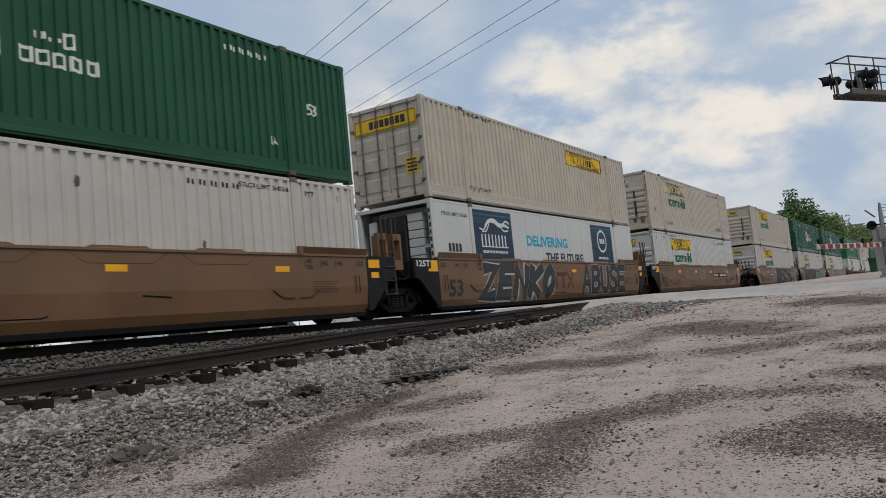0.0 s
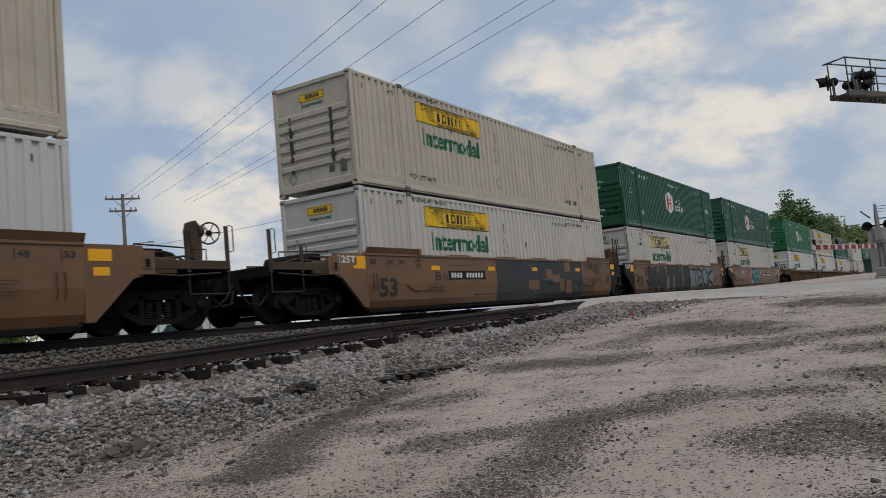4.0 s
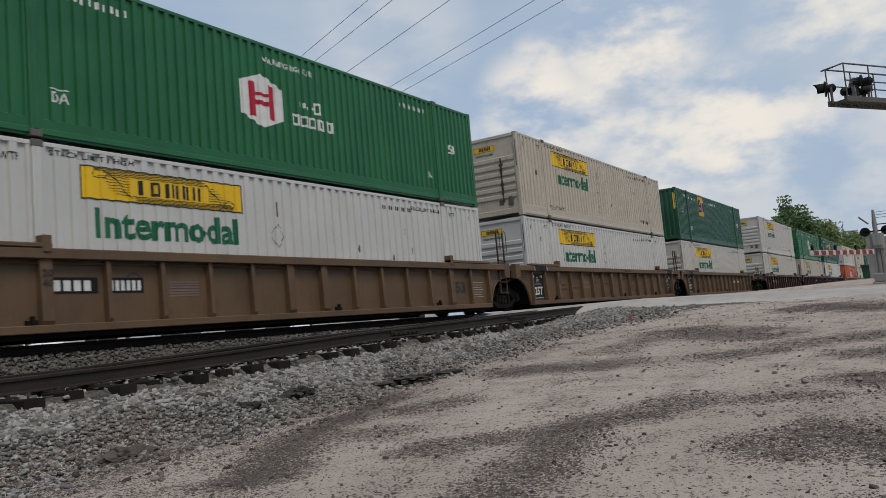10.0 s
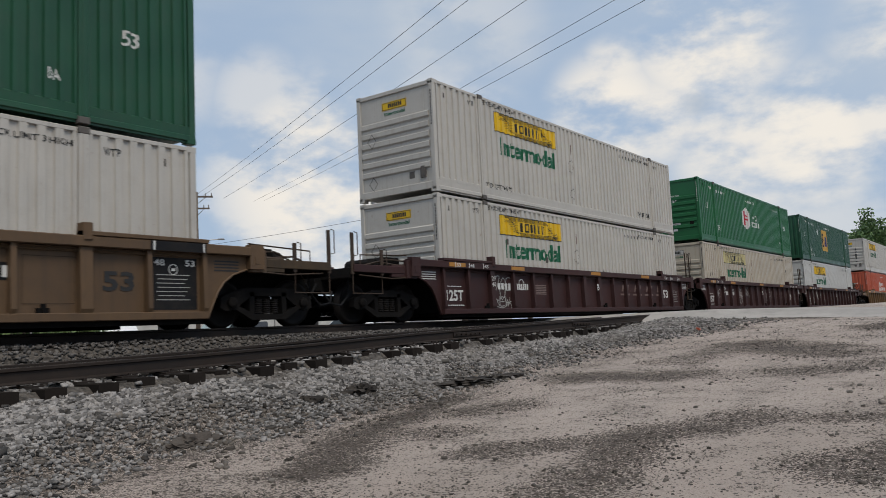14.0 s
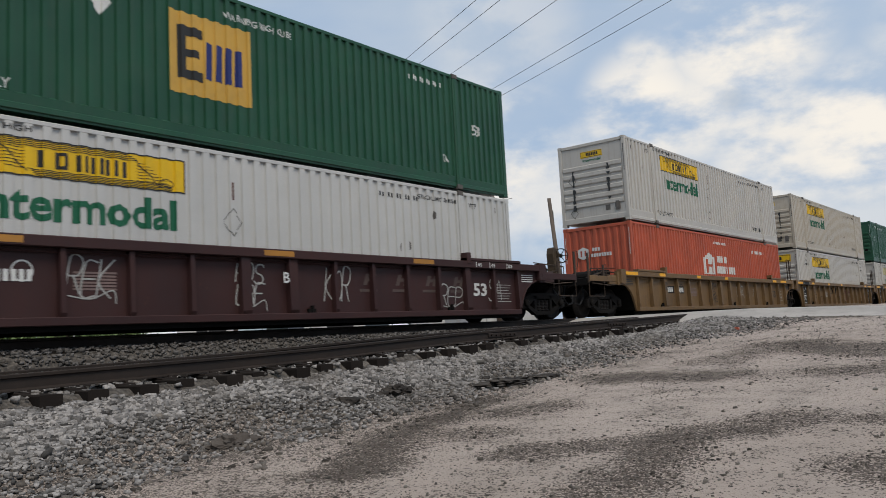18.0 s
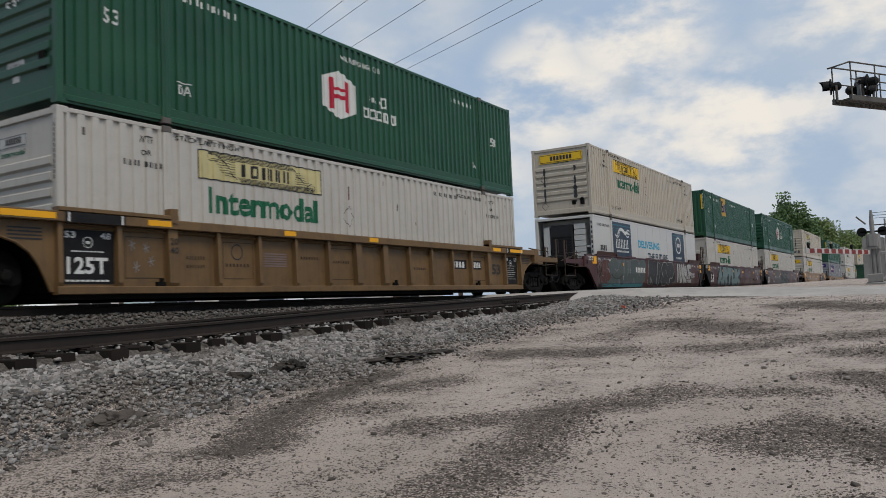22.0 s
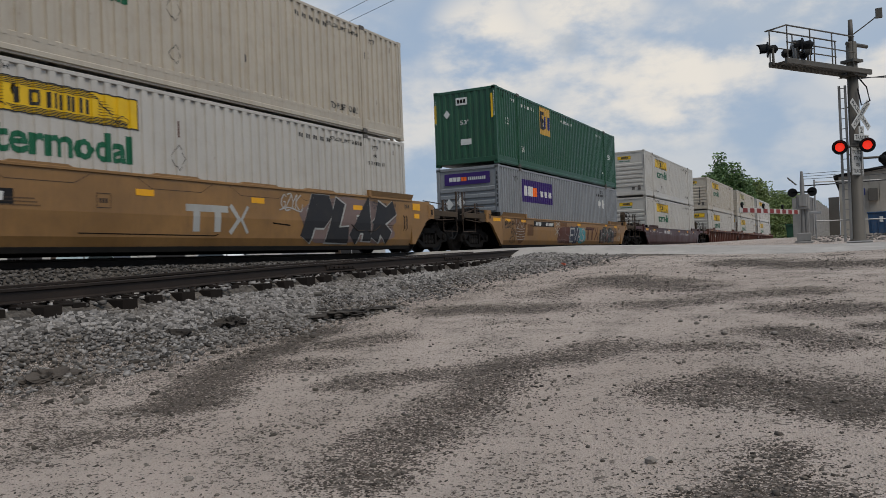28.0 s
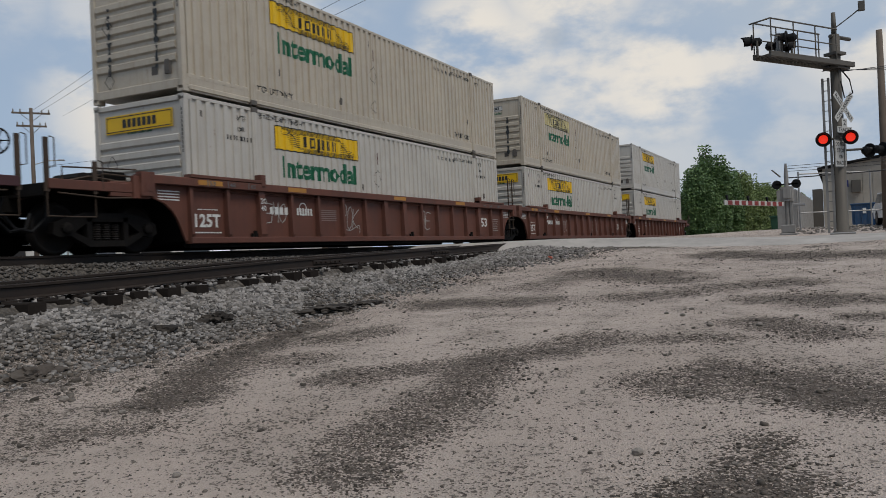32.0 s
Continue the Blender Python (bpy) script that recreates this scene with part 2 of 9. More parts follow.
CAR_YELLOW = surface("dirty yellow car paint", (0.2308, 0.1216, 0.0393), 0.45, soil=0.5, streaks=0.45, dirt=(0.13, 0.07, 0.03), rust=0.35, spec=0.45)
CAR_WINE = surface("smooth dark wine-red car paint", (0.0517, 0.0142, 0.0142), 0.45, soil=0.4, streaks=0.35, dirt=(0.03, 0.018, 0.017), rust=0.25, spec=0.45)
CAR_RED = surface("rust-red car paint", (0.1092, 0.04275, 0.02945), 0.65, soil=0.5, streaks=0.5, dirt=(0.055, 0.031, 0.023), rust=0.4)
END_DIRT = surface("greasy brown end steel", (0.06, 0.04, 0.022), 0.7, soil=0.6, streaks=0.5, spread=0.4, dirt=(0.02, 0.016, 0.012), rust=0.4)
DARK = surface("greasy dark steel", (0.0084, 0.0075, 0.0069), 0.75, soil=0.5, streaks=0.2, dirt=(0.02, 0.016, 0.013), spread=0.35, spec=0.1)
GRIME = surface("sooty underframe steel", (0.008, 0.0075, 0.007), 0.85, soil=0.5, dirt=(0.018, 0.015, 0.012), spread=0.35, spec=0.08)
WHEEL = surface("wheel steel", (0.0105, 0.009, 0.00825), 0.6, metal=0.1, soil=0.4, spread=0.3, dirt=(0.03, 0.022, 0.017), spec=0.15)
BLACKPAINT = surface("black paint panel", (0.012, 0.012, 0.013), 0.6, soil=0.4, dirt=(0.05, 0.038, 0.028), spec=0.15)
YELLOW = surface("yellow vinyl", (0.6375, 0.3995, 0.01275), 0.45, soil=0.15, spread=0.08, bump=0.05)
YELLOW_OLD = surface("faded yellow vinyl", (0.48, 0.424, 0.216), 0.5, soil=0.3, spread=0.15, bump=0.05)
AMBER = surface("yellow reflector strip", (0.72, 0.3402, 0.009), 0.4, soil=0.15, spread=0.08, bump=0.03)
AMBER_OLD = surface("dirty orange reflector strip", (0.36, 0.165, 0.03), 0.5, soil=0.35, spread=0.15, bump=0.03)
INK = surface("black lettering", (0.025, 0.025, 0.025), 0.5, soil=0.0, spread=0.1, bump=0.0)
INK_GREEN = surface("green lettering", (0.012, 0.10, 0.05), 0.5, soil=0.0, spread=0.1, bump=0.0)
CHALK = surface("white lettering", (0.56, 0.56, 0.536), 0.5, soil=0.2, spread=0.1, bump=0.0)
CRIMSON = surface("crimson lettering", (0.35, 0.012, 0.03), 0.5, soil=0.0, spread=0.1, bump=0.0)
GOLD = surface("gold vinyl square", (0.5, 0.3, 0.06), 0.5, soil=0.25, spread=0.1, bump=0.03)
NAVY = surface("navy lettering", (0.02, 0.03, 0.13), 0.5, soil=0.0, spread=0.1, bump=0.0)
PURPLE = surface("purple vinyl", (0.03, 0.009, 0.11), 0.45, soil=0.1, spread=0.1, bump=0.03)
ORANGE = surface("orange lettering", (0.8, 0.14, 0.015), 0.5, soil=0.0, spread=0.1, bump=0.0)
TEAL = surface("dark blue vinyl", (0.0088, 0.0268, 0.0488), 0.4, soil=0.15, spread=0.35, bump=0.03)
TEAL_LIGHT = surface("teal streak on vinyl", (0.02, 0.12, 0.16), 0.4, soil=0.15, spread=0.35, bump=0.03)
CYAN = surface("sky blue lettering", (0.0, 0.29, 0.46), 0.5, soil=0.0, spread=0.1, bump=0.0)
RUST_RUN = surface("rust run on paint", (0.13, 0.065, 0.03), 0.8, soil=0.3, spread=0.3, bump=0.0)
SPRAY_COAL = surface("charcoal spray paint", (0.0294, 0.0322, 0.0336), 0.6, soil=0.2, spread=0.25, bump=0.0)
SPRAY_MOSS = surface("murky green spray paint", (0.0275, 0.0319, 0.0264), 0.6, soil=0.3, spread=0.3, bump=0.0)
SPRAY_SKY = surface("pale blue-green spray paint", (0.13, 0.19, 0.195), 0.6, soil=0.3, spread=0.15, bump=0.0)
SPRAY_HAZE = surface("pinkish grey spray paint", (0.17, 0.12, 0.11), 0.7, soil=0.4, spread=0.3, bump=0.0)
SPRAY_NAVY = surface("faded navy spray paint", (0.022, 0.03, 0.055), 0.6, soil=0.3, spread=0.25, bump=0.0)
SPRAY_RED = surface("faded dark red paint", (0.085, 0.03, 0.022), 0.65, soil=0.4, spread=0.25, bump=0.0)
SPRAY_GREY = surface("grey spray paint", (0.10, 0.105, 0.11), 0.6, soil=0.2, spread=0.2, bump=0.0)
SPRAY_BLACK = surface("black spray paint", (0.02, 0.02, 0.022), 0.6, soil=0.1, spread=0.2, bump=0.0)
SPRAY_LIGHT = surface("pale spray paint", (0.34, 0.34, 0.32), 0.6, soil=0.25, spread=0.2, bump=0.0)
SPRAY_SILVER = surface("silver spray paint", (0.20, 0.205, 0.215), 0.5, soil=0.2, spread=0.2, bump=0.0)
SPRAY_SEA = surface("grey-green spray paint", (0.065, 0.085, 0.082), 0.6, soil=0.35, spread=0.4, bump=0.0)
SPRAY_TEAL = surface("turquoise spray paint", (0.07, 0.24, 0.26), 0.6, soil=0.2, spread=0.2, bump=0.0)
SPRAY_GOLD = surface("faded gold stencil", (0.14, 0.085, 0.03), 0.6, soil=0.5, spread=0.3, bump=0.0)
SPRAY_DIM = surface("worn pale stencil", (0.085, 0.06, 0.055), 0.7, soil=0.5, spread=0.4, bump=0.0)
SPRAY_PINK = surface("pink spray paint", (0.30, 0.06, 0.10), 0.6, soil=0.2, spread=0.2, bump=0.0)
STEEL = surface("galvanised steel", (0.272, 0.272, 0.268), 0.5, metal=0.4, soil=0.3, streaks=0.2, spread=0.15)
LAMPBLACK = surface("flat black lamp housing", (0.008, 0.008, 0.0085), 0.6, soil=0.2, spread=0.2, dirt=(0.03, 0.027, 0.024), spec=0.15)
RAILHEAD = surface("polished rail head", (0.42, 0.392, 0.364), 0.27, metal=0.8, soil=0.2, dirt=(0.08, 0.055, 0.04), spread=0.2)
RAILTOP = surface("rusty rail steel", (0.0199, 0.0136, 0.0101), 0.65, metal=0.0, soil=0.45, dirt=(0.04, 0.027, 0.02), spread=0.25, spec=0.3)
POLEWOOD = surface("grey creosoted pole wood", (0.12, 0.095, 0.075), 0.85, soil=0.4, streaks=0.5, spread=0.25, dirt=(0.05, 0.04, 0.03))
TIEWOOD = surface("old oily tie wood", (0.018, 0.0145, 0.0125), 0.9, soil=0.5, spread=0.35, dirt=(0.03, 0.026, 0.022), bump=0.4, spec=0.08)
WIRE = surface("black cable", (0.02, 0.02, 0.022), 0.6, soil=0.0, spread=0.1, bump=0.0)
LOUVRE = surface("black radiator mesh", (0.012, 0.012, 0.013), 0.6, soil=0.2, spread=0.3, dirt=(0.04, 0.04, 0.04))
MASTGREY = surface("weathered light grey paint", (0.22, 0.215, 0.205), 0.55, soil=0.4, streaks=0.4, spread=0.15, dirt=(0.10, 0.085, 0.07))
MAST = surface("weathered grey-brown mast paint", (0.08184, 0.0744, 0.06349), 0.6, soil=0.45, streaks=0.4, spread=0.2, dirt=(0.09, 0.075, 0.06))
STEP = surface("grimy brown step steel", (0.05, 0.033, 0.022), 0.7, soil=0.5, spread=0.3, dirt=(0.02, 0.016, 0.013))


# ---- ground ----
def smooth(a, b, v):
    t = min(1.0, max(0.0, (v - a) / (b - a)))
    return t * t * (3 - 2 * t)


def siding_top(y):
    """Height of the siding's rail top, which climbs to the road crossing."""
    pts = ((-30, 0.99), (3.5, 1.06), (6.3, 1.10), (8.0, 1.14), (11.0, 1.235), (14.3, 1.30), (20.7, 1.42), (26, 1.485), (400, 1.485))
    for (a, p), (b, q) in zip(pts, pts[1:]):
        if y <= b:
            return p + (q - p) * (max(y, a) - a) / (b - a)
    return 1.485


def lot_height(x, y):
    z = max(0.0, 0.058 * (y - 0.5)) if y < 18 else 1.015 + 0.25 * smooth(18, 27, y)
    z += 0.23 * smooth(15, 23, y) * smooth(1.0, 8.0, -x)
    return z + 0.035 * noise.noise(Vector((x * 0.35, y * 0.35, 3.1))) * smooth(26, 20, y)


def shoulder(x, y):
    """The ballast's slope, falling away from the tie ends."""
    return siding_top(y) - 0.33 - 0.42 * (x + 8.15)


def toe_at(x, y):
    return -8.15 + max(0.0, (siding_top(y) - 0.33 - lot_height(x, y)) / 0.42)


def ground_height(x, y):
    near = siding_top(y) - 0.25 + 0.02 * smooth(6, 10, y)
    z = lot_height(x, y)
    if y < 21.5:
        if x > -8.15:
            z = max(z, shoulder(x, y))
        elif x > -11.1:
            z = near
    elif x < -7.0:
        z = max(z, near + 0.19)
    if x <= -11.1:
        main = RAIL - 0.20
        if x > -14.9:
            z = near + (main - near) * smooth(-11.1, -11.75, x)
        else:
            z = main - 0.35 * smooth(-14.9, -16.2, x)
    elif y > 29:
        z += 0.38 * smooth(29.5, 44, y) * smooth(-9, -2, x)
    return z


# dark gravelly ruts and oily places on the lot: two ends and a half width in metres, strength
RUTS = [
    (-2.47, 4.82, -2.66, 6.18, 0.38, 0.90),
    (-2.66, 6.18, -2.06, 7.10, 0.46, 0.78),
    (-2.06, 7.10, -0.98, 7.29, 0.28, 0.64),
    (-1.00, 5.46, -0.67, 5.89, 0.46, 0.80),
    (-0.67, 5.89, -0.00, 5.42, 0.55, 0.95),
    (-0.73, 8.21, -0.17, 7.57, 0.42, 0.80),
    (-0.37, 4.33, -0.39, 3.88, 0.20, 0.80),
    (-0.66, 3.51, -0.20, 3.73, 0.22, 0.84),
    (-4.54, 4.40, -5.31, 5.81, 0.44, 0.98),
    (-5.31, 5.81, -5.88, 7.99, 0.34, 1.00),
    (-4.76, 5.89, -4.57, 6.07, 0.40, 0.60),
    (-4.93, 7.19, -4.66, 7.42, 0.48, 0.65),
    (-3.63, 5.39, -3.14, 5.77, 0.36, 0.74),
    (-2.59, 4.80, -2.34, 3.40, 0.36, 0.70),
    (0.09, 8.53, 0.22, 8.58, 0.30, 0.72),
]
DAMP = [
    (-4.96, 9.79, -3.85, 9.95, 0.75, 0.82),
    (-3.93, 13.70, -2.58, 12.48, 0.85, 0.85),
    (-2.44, 10.28, -2.17, 10.47, 0.55, 0.74),
    (-2.00, 17.07, -0.57, 15.88, 1.00, 0.90),
    (0.21, 16.01, 0.86, 15.59, 0.90, 0.74),
    (-1.77, 11.08, -0.67, 11.66, 0.55, 0.66),
    (-0.75, 9.99, 0.46, 9.92, 0.55, 0.78),
    (-6.77, 9.29, -6.28, 10.08, 0.40, 1.45),
    (-7.30, 12.70, -5.90, 12.90, 0.45, 0.50),
    (-4.40, 11.50, -3.90, 13.50, 0.60, 0.45),
    (-7.50, 17.60, -5.30, 17.10, 0.60, 0.50),
    (-4.39, 3.47, -4.16, 3.72, 0.36, 0.50),
    (-6.93, 4.66, -6.58, 4.98, 0.22, 1.00),
    (-7.21, 5.99, -7.45, 7.59, 0.45, 0.75),
    (-7.55, 7.2, -7.40, 8.2, 0.40, 1.00),
    (-5.75, 20.57, -4.41, 20.47, 0.70, 0.9),
]


def dampness(x, y):
    best = 0.0
    wob = 0.35 * noise.noise(Vector((x * 1.3, y * 1.3, 0))) + 0.18 * noise.noise(Vector((x * 3.7, y * 3.7, 5)))
    for ax, ay, bx, by, r, s in RUTS + DAMP:
        dx, dy = bx - ax, by - ay
        l = dx * dx + dy * dy
        t = 0 if l == 0 else min(1, max(0, ((x - ax) * dx + (y - ay) * dy) / l))
        d = math.hypot(x - ax - t * dx, y - ay - t * dy) / r + wob
        best = max(best, s * smooth(1.35, 0.25, d))
    return best


def axis(*runs):
    """Grid lines: (from, to, step) runs."""
    out = []
    for a, b, step in runs:
        n = max(1, round((b - a) / step))
        out += [a + (b - a) * i / n for i in range(n)]
    return out + [runs[-1][1]]


# loose rocks: x, y, size
CLODS = [
    (-0.97, 4.01, 0.060),
    (-3.13, 3.04, 0.045),
    (-5.46, 4.19, 0.079),
    (-5.26, 4.51, 0.060),
    (-4.26, 2.99, 0.038),
    (-4.60, 3.99, 0.053),
    (-1.54, 8.59, 0.062),
    (-1.17, 7.93, 0.069),
    (-0.73, 7.94, 0.068),
    (-1.74, 8.76, 0.051),
    (-1.53, 9.10, 0.053),
    (-3.18, 7.47, 0.046),
    (-3.30, 7.10, 0.039),
    (-3.30, 6.76, 0.032),
    (-0.09, 7.65, 0.044),
    (-0.26, 7.59, 0.043),
    (-0.17, 6.09, 0.035),
    (-0.46, 5.06, 0.037),
    (-0.50, 3.95, 0.026),
    (-5.47, 7.37, 0.065),
    (-4.13, 5.34, 0.044),
    (0.11, 5.54, 0.032),
    (-5.99, 17.18, 0.078),
    (-3.06, 5.02, 0.034),
    (-0.44, 8.57, 0.049),
    (-1.91, 4.97, 0.023),
    (-1.04, 7.26, 0.047),
    (-0.86, 6.95, 0.035),
    (-4.02, 5.95, 0.036),
    (-2.73, 5.34, 0.026),
    (-0.05, 6.19, 0.031),
    (-3.79, 4.15, 0.032),
]


def build_ground():
    xs = axis((-2500, -300, 550), (-300, -60, 60), (-60, -17, 6), (-17, -11, 0.3), (-11, -4.5, 0.13), (-4.5, 6, 0.16), (6, 30, 2.4), (30, 300, 54), (300, 2500, 550))
    ys = axis((-2500, -100, 480), (-100, -6, 9.4), (-6, 2, 0.5), (2, 14, 0.13), (14, 30, 0.2), (30, 60, 2), (60, 300, 24), (300, 2500, 440))
    verts = [(x, y, ground_height(x, y)) for y in ys for x in xs]
    w = len(xs)
    faces = [(j * w + i, j * w + i + 1, (j + 1) * w + i + 1, (j + 1) * w + i) for j in range(len(ys) - 1) for i in range(w - 1)]
    me = bpy.data.meshes.new("ground")
    me.from_pydata(verts, [], faces)
    damp = me.attributes.new("damp", "FLOAT", "POINT")
    kind = me.attributes.new("ballast", "FLOAT", "POINT")
    dv, kv = [], []
    for x, y, z in verts:
        close = -12 < x < 8 and 0 < y < 30
        edge = x - toe_at(x, y) if close and y < 21 else 9
        dv.append(max(dampness(x, y), 0.68 * smooth(-1.5, -0.8, edge) * smooth(2.9, -0.2, edge + 1.0 * noise.noise(Vector((x, y, 4))))) if close else 0.0)
        toe = toe_at(x, y)
        wob = 0.5 * noise.noise(Vector((x * 0.8, y * 0.8, 9)))
        k = smooth(toe + 1.15, toe - 0.35, x + wob + 0.15 * smooth(15, 9, y) + 0.65 * smooth(8.5, 5.0, y)) if y < 22 else smooth(-9.5, -11, x)
        kv.append(k if x > -17 else 0.0)
    damp.data.foreach_set("value", dv)
    kind.data.foreach_set("value", kv)
    me.shade_smooth()
    me.materials.append(ground_material())
    tagged(new("ground", me), "dusty gravel lot with damp ruts beside the tracks", "ground", kind="structure")


def ground_material():
    m = bpy.data.materials.new("gravel lot")
    m.use_nodes = True
    nt = m.node_tree
    bs = nt.nodes["Principled BSDF"]
    tc = nt.nodes.new("ShaderNodeTexCoord")
    vec = tc.outputs["Object"]
    def attribute(name):
        a = nt.nodes.new("ShaderNodeAttribute")
        a.attribute_name = name
        return a.outputs["Fac"]
    def cells(scale):
        v = nt.nodes.new("ShaderNodeTexVoronoi")
        v.inputs["Scale"].default_value = scale
        nt.links.new(vec, v.inputs["Vector"])
        sep = nt.nodes.new("ShaderNodeSeparateColor")
        nt.links.new(v.outputs["Color"], sep.inputs[0])
        return sep.outputs[0], sep.outputs[1], v.outputs["Distance"]
    def calc(op, a, b):
        n = nt.nodes.new("ShaderNodeMath")
        n.operation = op
        for k, v in ((0, a), (1, b)):
            if isinstance(v, float):
                n.inputs[k].default_value = v
            else:
                nt.links.new(v, n.inputs[k])
        return n.outputs[0]
    big, mid, fine, grit = noise_of(nt, vec, 0.35, 4), noise_of(nt, vec, 1.9, 6, 0.65), noise_of(nt, vec, 22, 6, 0.75), noise_of(nt, vec, 110, 3, 0.8)
    small, shade, bump_small = cells(84.0)
    large, shade_l, bump_large = cells(42.0)
    dust = mixed(nt, ramp(nt, big, 0.3, 0.7), (0.414, 0.341, 0.291), (0.496, 0.418, 0.363))
    dust = mixed(nt, ramp(nt, mid, 0.42, 0.72, 0, 0.55), dust, (0.275, 0.24, 0.205))
    dust = mixed(nt, ramp(nt, grit, 0.45, 0.75, 0, 0.5), dust, (0.17, 0.15, 0.13))
    dust = mixed(nt, ramp(nt, grit, 0.42, 0.22, 0, 0.45), dust, (0.56, 0.52, 0.47))
    # share of the surface covered by dark grit and by painted pebble shadows
    cover = calc("ADD", calc("ADD", calc("MULTIPLY", attribute("damp"), 0.78), calc("MULTIPLY", calc("MAXIMUM", calc("SUBTRACT", attribute("damp"), 0.96), 0.0), 4.0)), calc("ADD", ramp(nt, mid, 0.48, 0.75, -0.03, 0.26), ramp(nt, fine, 0.35, 0.7, -0.06, 0.29)))
    wet_and_shadow = mixed(nt, shade, (0.020, 0.0145, 0.011), (0.108, 0.085, 0.067))
    wet_and_shadow_l = mixed(nt, shade_l, (0.029, 0.022, 0.018), (0.195, 0.163, 0.138))
    col = mixed(nt, ramp(nt, calc("SUBTRACT", cover, small), -0.04, 0.06, 0, 0.93), dust, wet_and_shadow)
    col = mixed(nt, ramp(nt, calc("SUBTRACT", calc("MULTIPLY", cover, 0.5), large), -0.02, 0.03, 0, 0.9), col, wet_and_shadow_l)
    stone = nt.nodes.new("ShaderNodeTexVoronoi")
    stone.inputs["Scale"].default_value = 19
    nt.links.new(vec, stone.inputs["Vector"])
    # bed under the ballast stones, darkened to paint the shaded gaps between them
    rock = mixed(nt, ramp(nt, noise_of(nt, vec, 12, 3), 0.3, 0.7), (0.03, 0.026, 0.022), (0.125, 0.11, 0.095))
    col = mixed(nt, attribute("ballast"), col, rock)
    nt.links.new(col, bs.inputs["Base Color"])
    bs.inputs["Roughness"].default_value = 0.92
    bs.inputs["Specular IOR Level"].default_value = 0.2
    bp = nt.nodes.new("ShaderNodeBump")
    bp.inputs["Strength"].default_value, bp.inputs["Distance"].default_value = 0.95, 0.045
    nt.links.new(mixed(nt, attribute("ballast"), mixed(nt, 0.5, mixed(nt, 0.4, fine, bump_large), mixed(nt, 0.6, grit, bump_small)), stone.outputs["Distance"]), bp.inputs["Height"])
    nt.links.new(bp.outputs[0], bs.inputs["Normal"])
    return m


def stone_material(name, dark, light):
    m = bpy.data.materials.new(name)
    m.use_nodes = True
    nt = m.node_tree
    bs = nt.nodes["Principled BSDF"]
    geo = nt.nodes.new("ShaderNodeNewGeometry")
    tc = nt.nodes.new("ShaderNodeTexCoord")
    col = mixed(nt, geo.outputs["Random Per Island"], dark, light)
    col = mixed(nt, ramp(nt, noise_of(nt, tc.outputs["Object"], 45, 4, 0.7), 0.35, 0.7, 0, 0.5), col, tuple(c * 0.5 for c in dark))
    col = mixed(nt, ramp(nt, noise_of(nt, tc.outputs["Object"], 0.9, 4), 0.45, 0.7, 0, 0.5), col, (0.10, 0.085, 0.07))
    nt.links.new(col, bs.inputs["Base Color"])
    bs.inputs["Roughness"].default_value = 0.9
    bs.inputs["Specular IOR Level"].default_value = 0.25
    return m


def stones(name, label, spots, mat, flat=0.62):
    """One joined mesh of uneven stones; spots: x, y, z, size."""
    rng = np.random.default_rng(4)
    base = np.array([(-1, -1, -1), (1, -1, -1), (1, 1, -1), (-1, 1, -1), (-1, -1, 1), (1, -1, 1), (1, 1, 1), (-1, 1, 1)], float) * 0.5
    quads = np.array([(0, 3, 2, 1), (4, 5, 6, 7), (0, 1, 5, 4), (1, 2, 6, 5), (2, 3, 7, 6), (3, 0, 4, 7)])
    n = len(spots)
    spots = np.array(spots, float)
    v = base[None] * (1 + rng.uniform(-0.5, 0.28, (n, 8, 3)))
    v *= rng.uniform(0.65, 1.3, (n, 1, 3)) * np.array((1, 1, flat))
    a, b = rng.uniform(0, 6.28, n), rng.normal(0, 0.45, n)
    ca, sa, cb, sb = np.cos(a), np.sin(a), np.cos(b), np.sin(b)
    y2, z2 = v[..., 1] * cb[:, None] - v[..., 2] * sb[:, None], v[..., 1] * sb[:, None] + v[..., 2] * cb[:, None]
    x3, y3 = v[..., 0] * ca[:, None] - y2 * sa[:, None], v[..., 0] * sa[:, None] + y2 * ca[:, None]
    out = np.stack([x3, y3, z2], -1) * spots[:, None, 3:4] + spots[:, None, :3]
    me = bpy.data.meshes.new(name)
    f = quads[None] + 8 * np.arange(n)[:, None, None]
    me.vertices.add(8 * n)
    me.vertices.foreach_set("co", out.reshape(-1))
    me.loops.add(24 * n)
    me.loops.foreach_set("vertex_index", f.reshape(-1))
    me.polygons.add(6 * n)
    me.polygons.foreach_set("loop_start", np.arange(6 * n) * 4)
    me.update()
    me.validate()
    me.materials.append(mat)
    return tagged(new(name, me), label, "stones", kind="stuff")


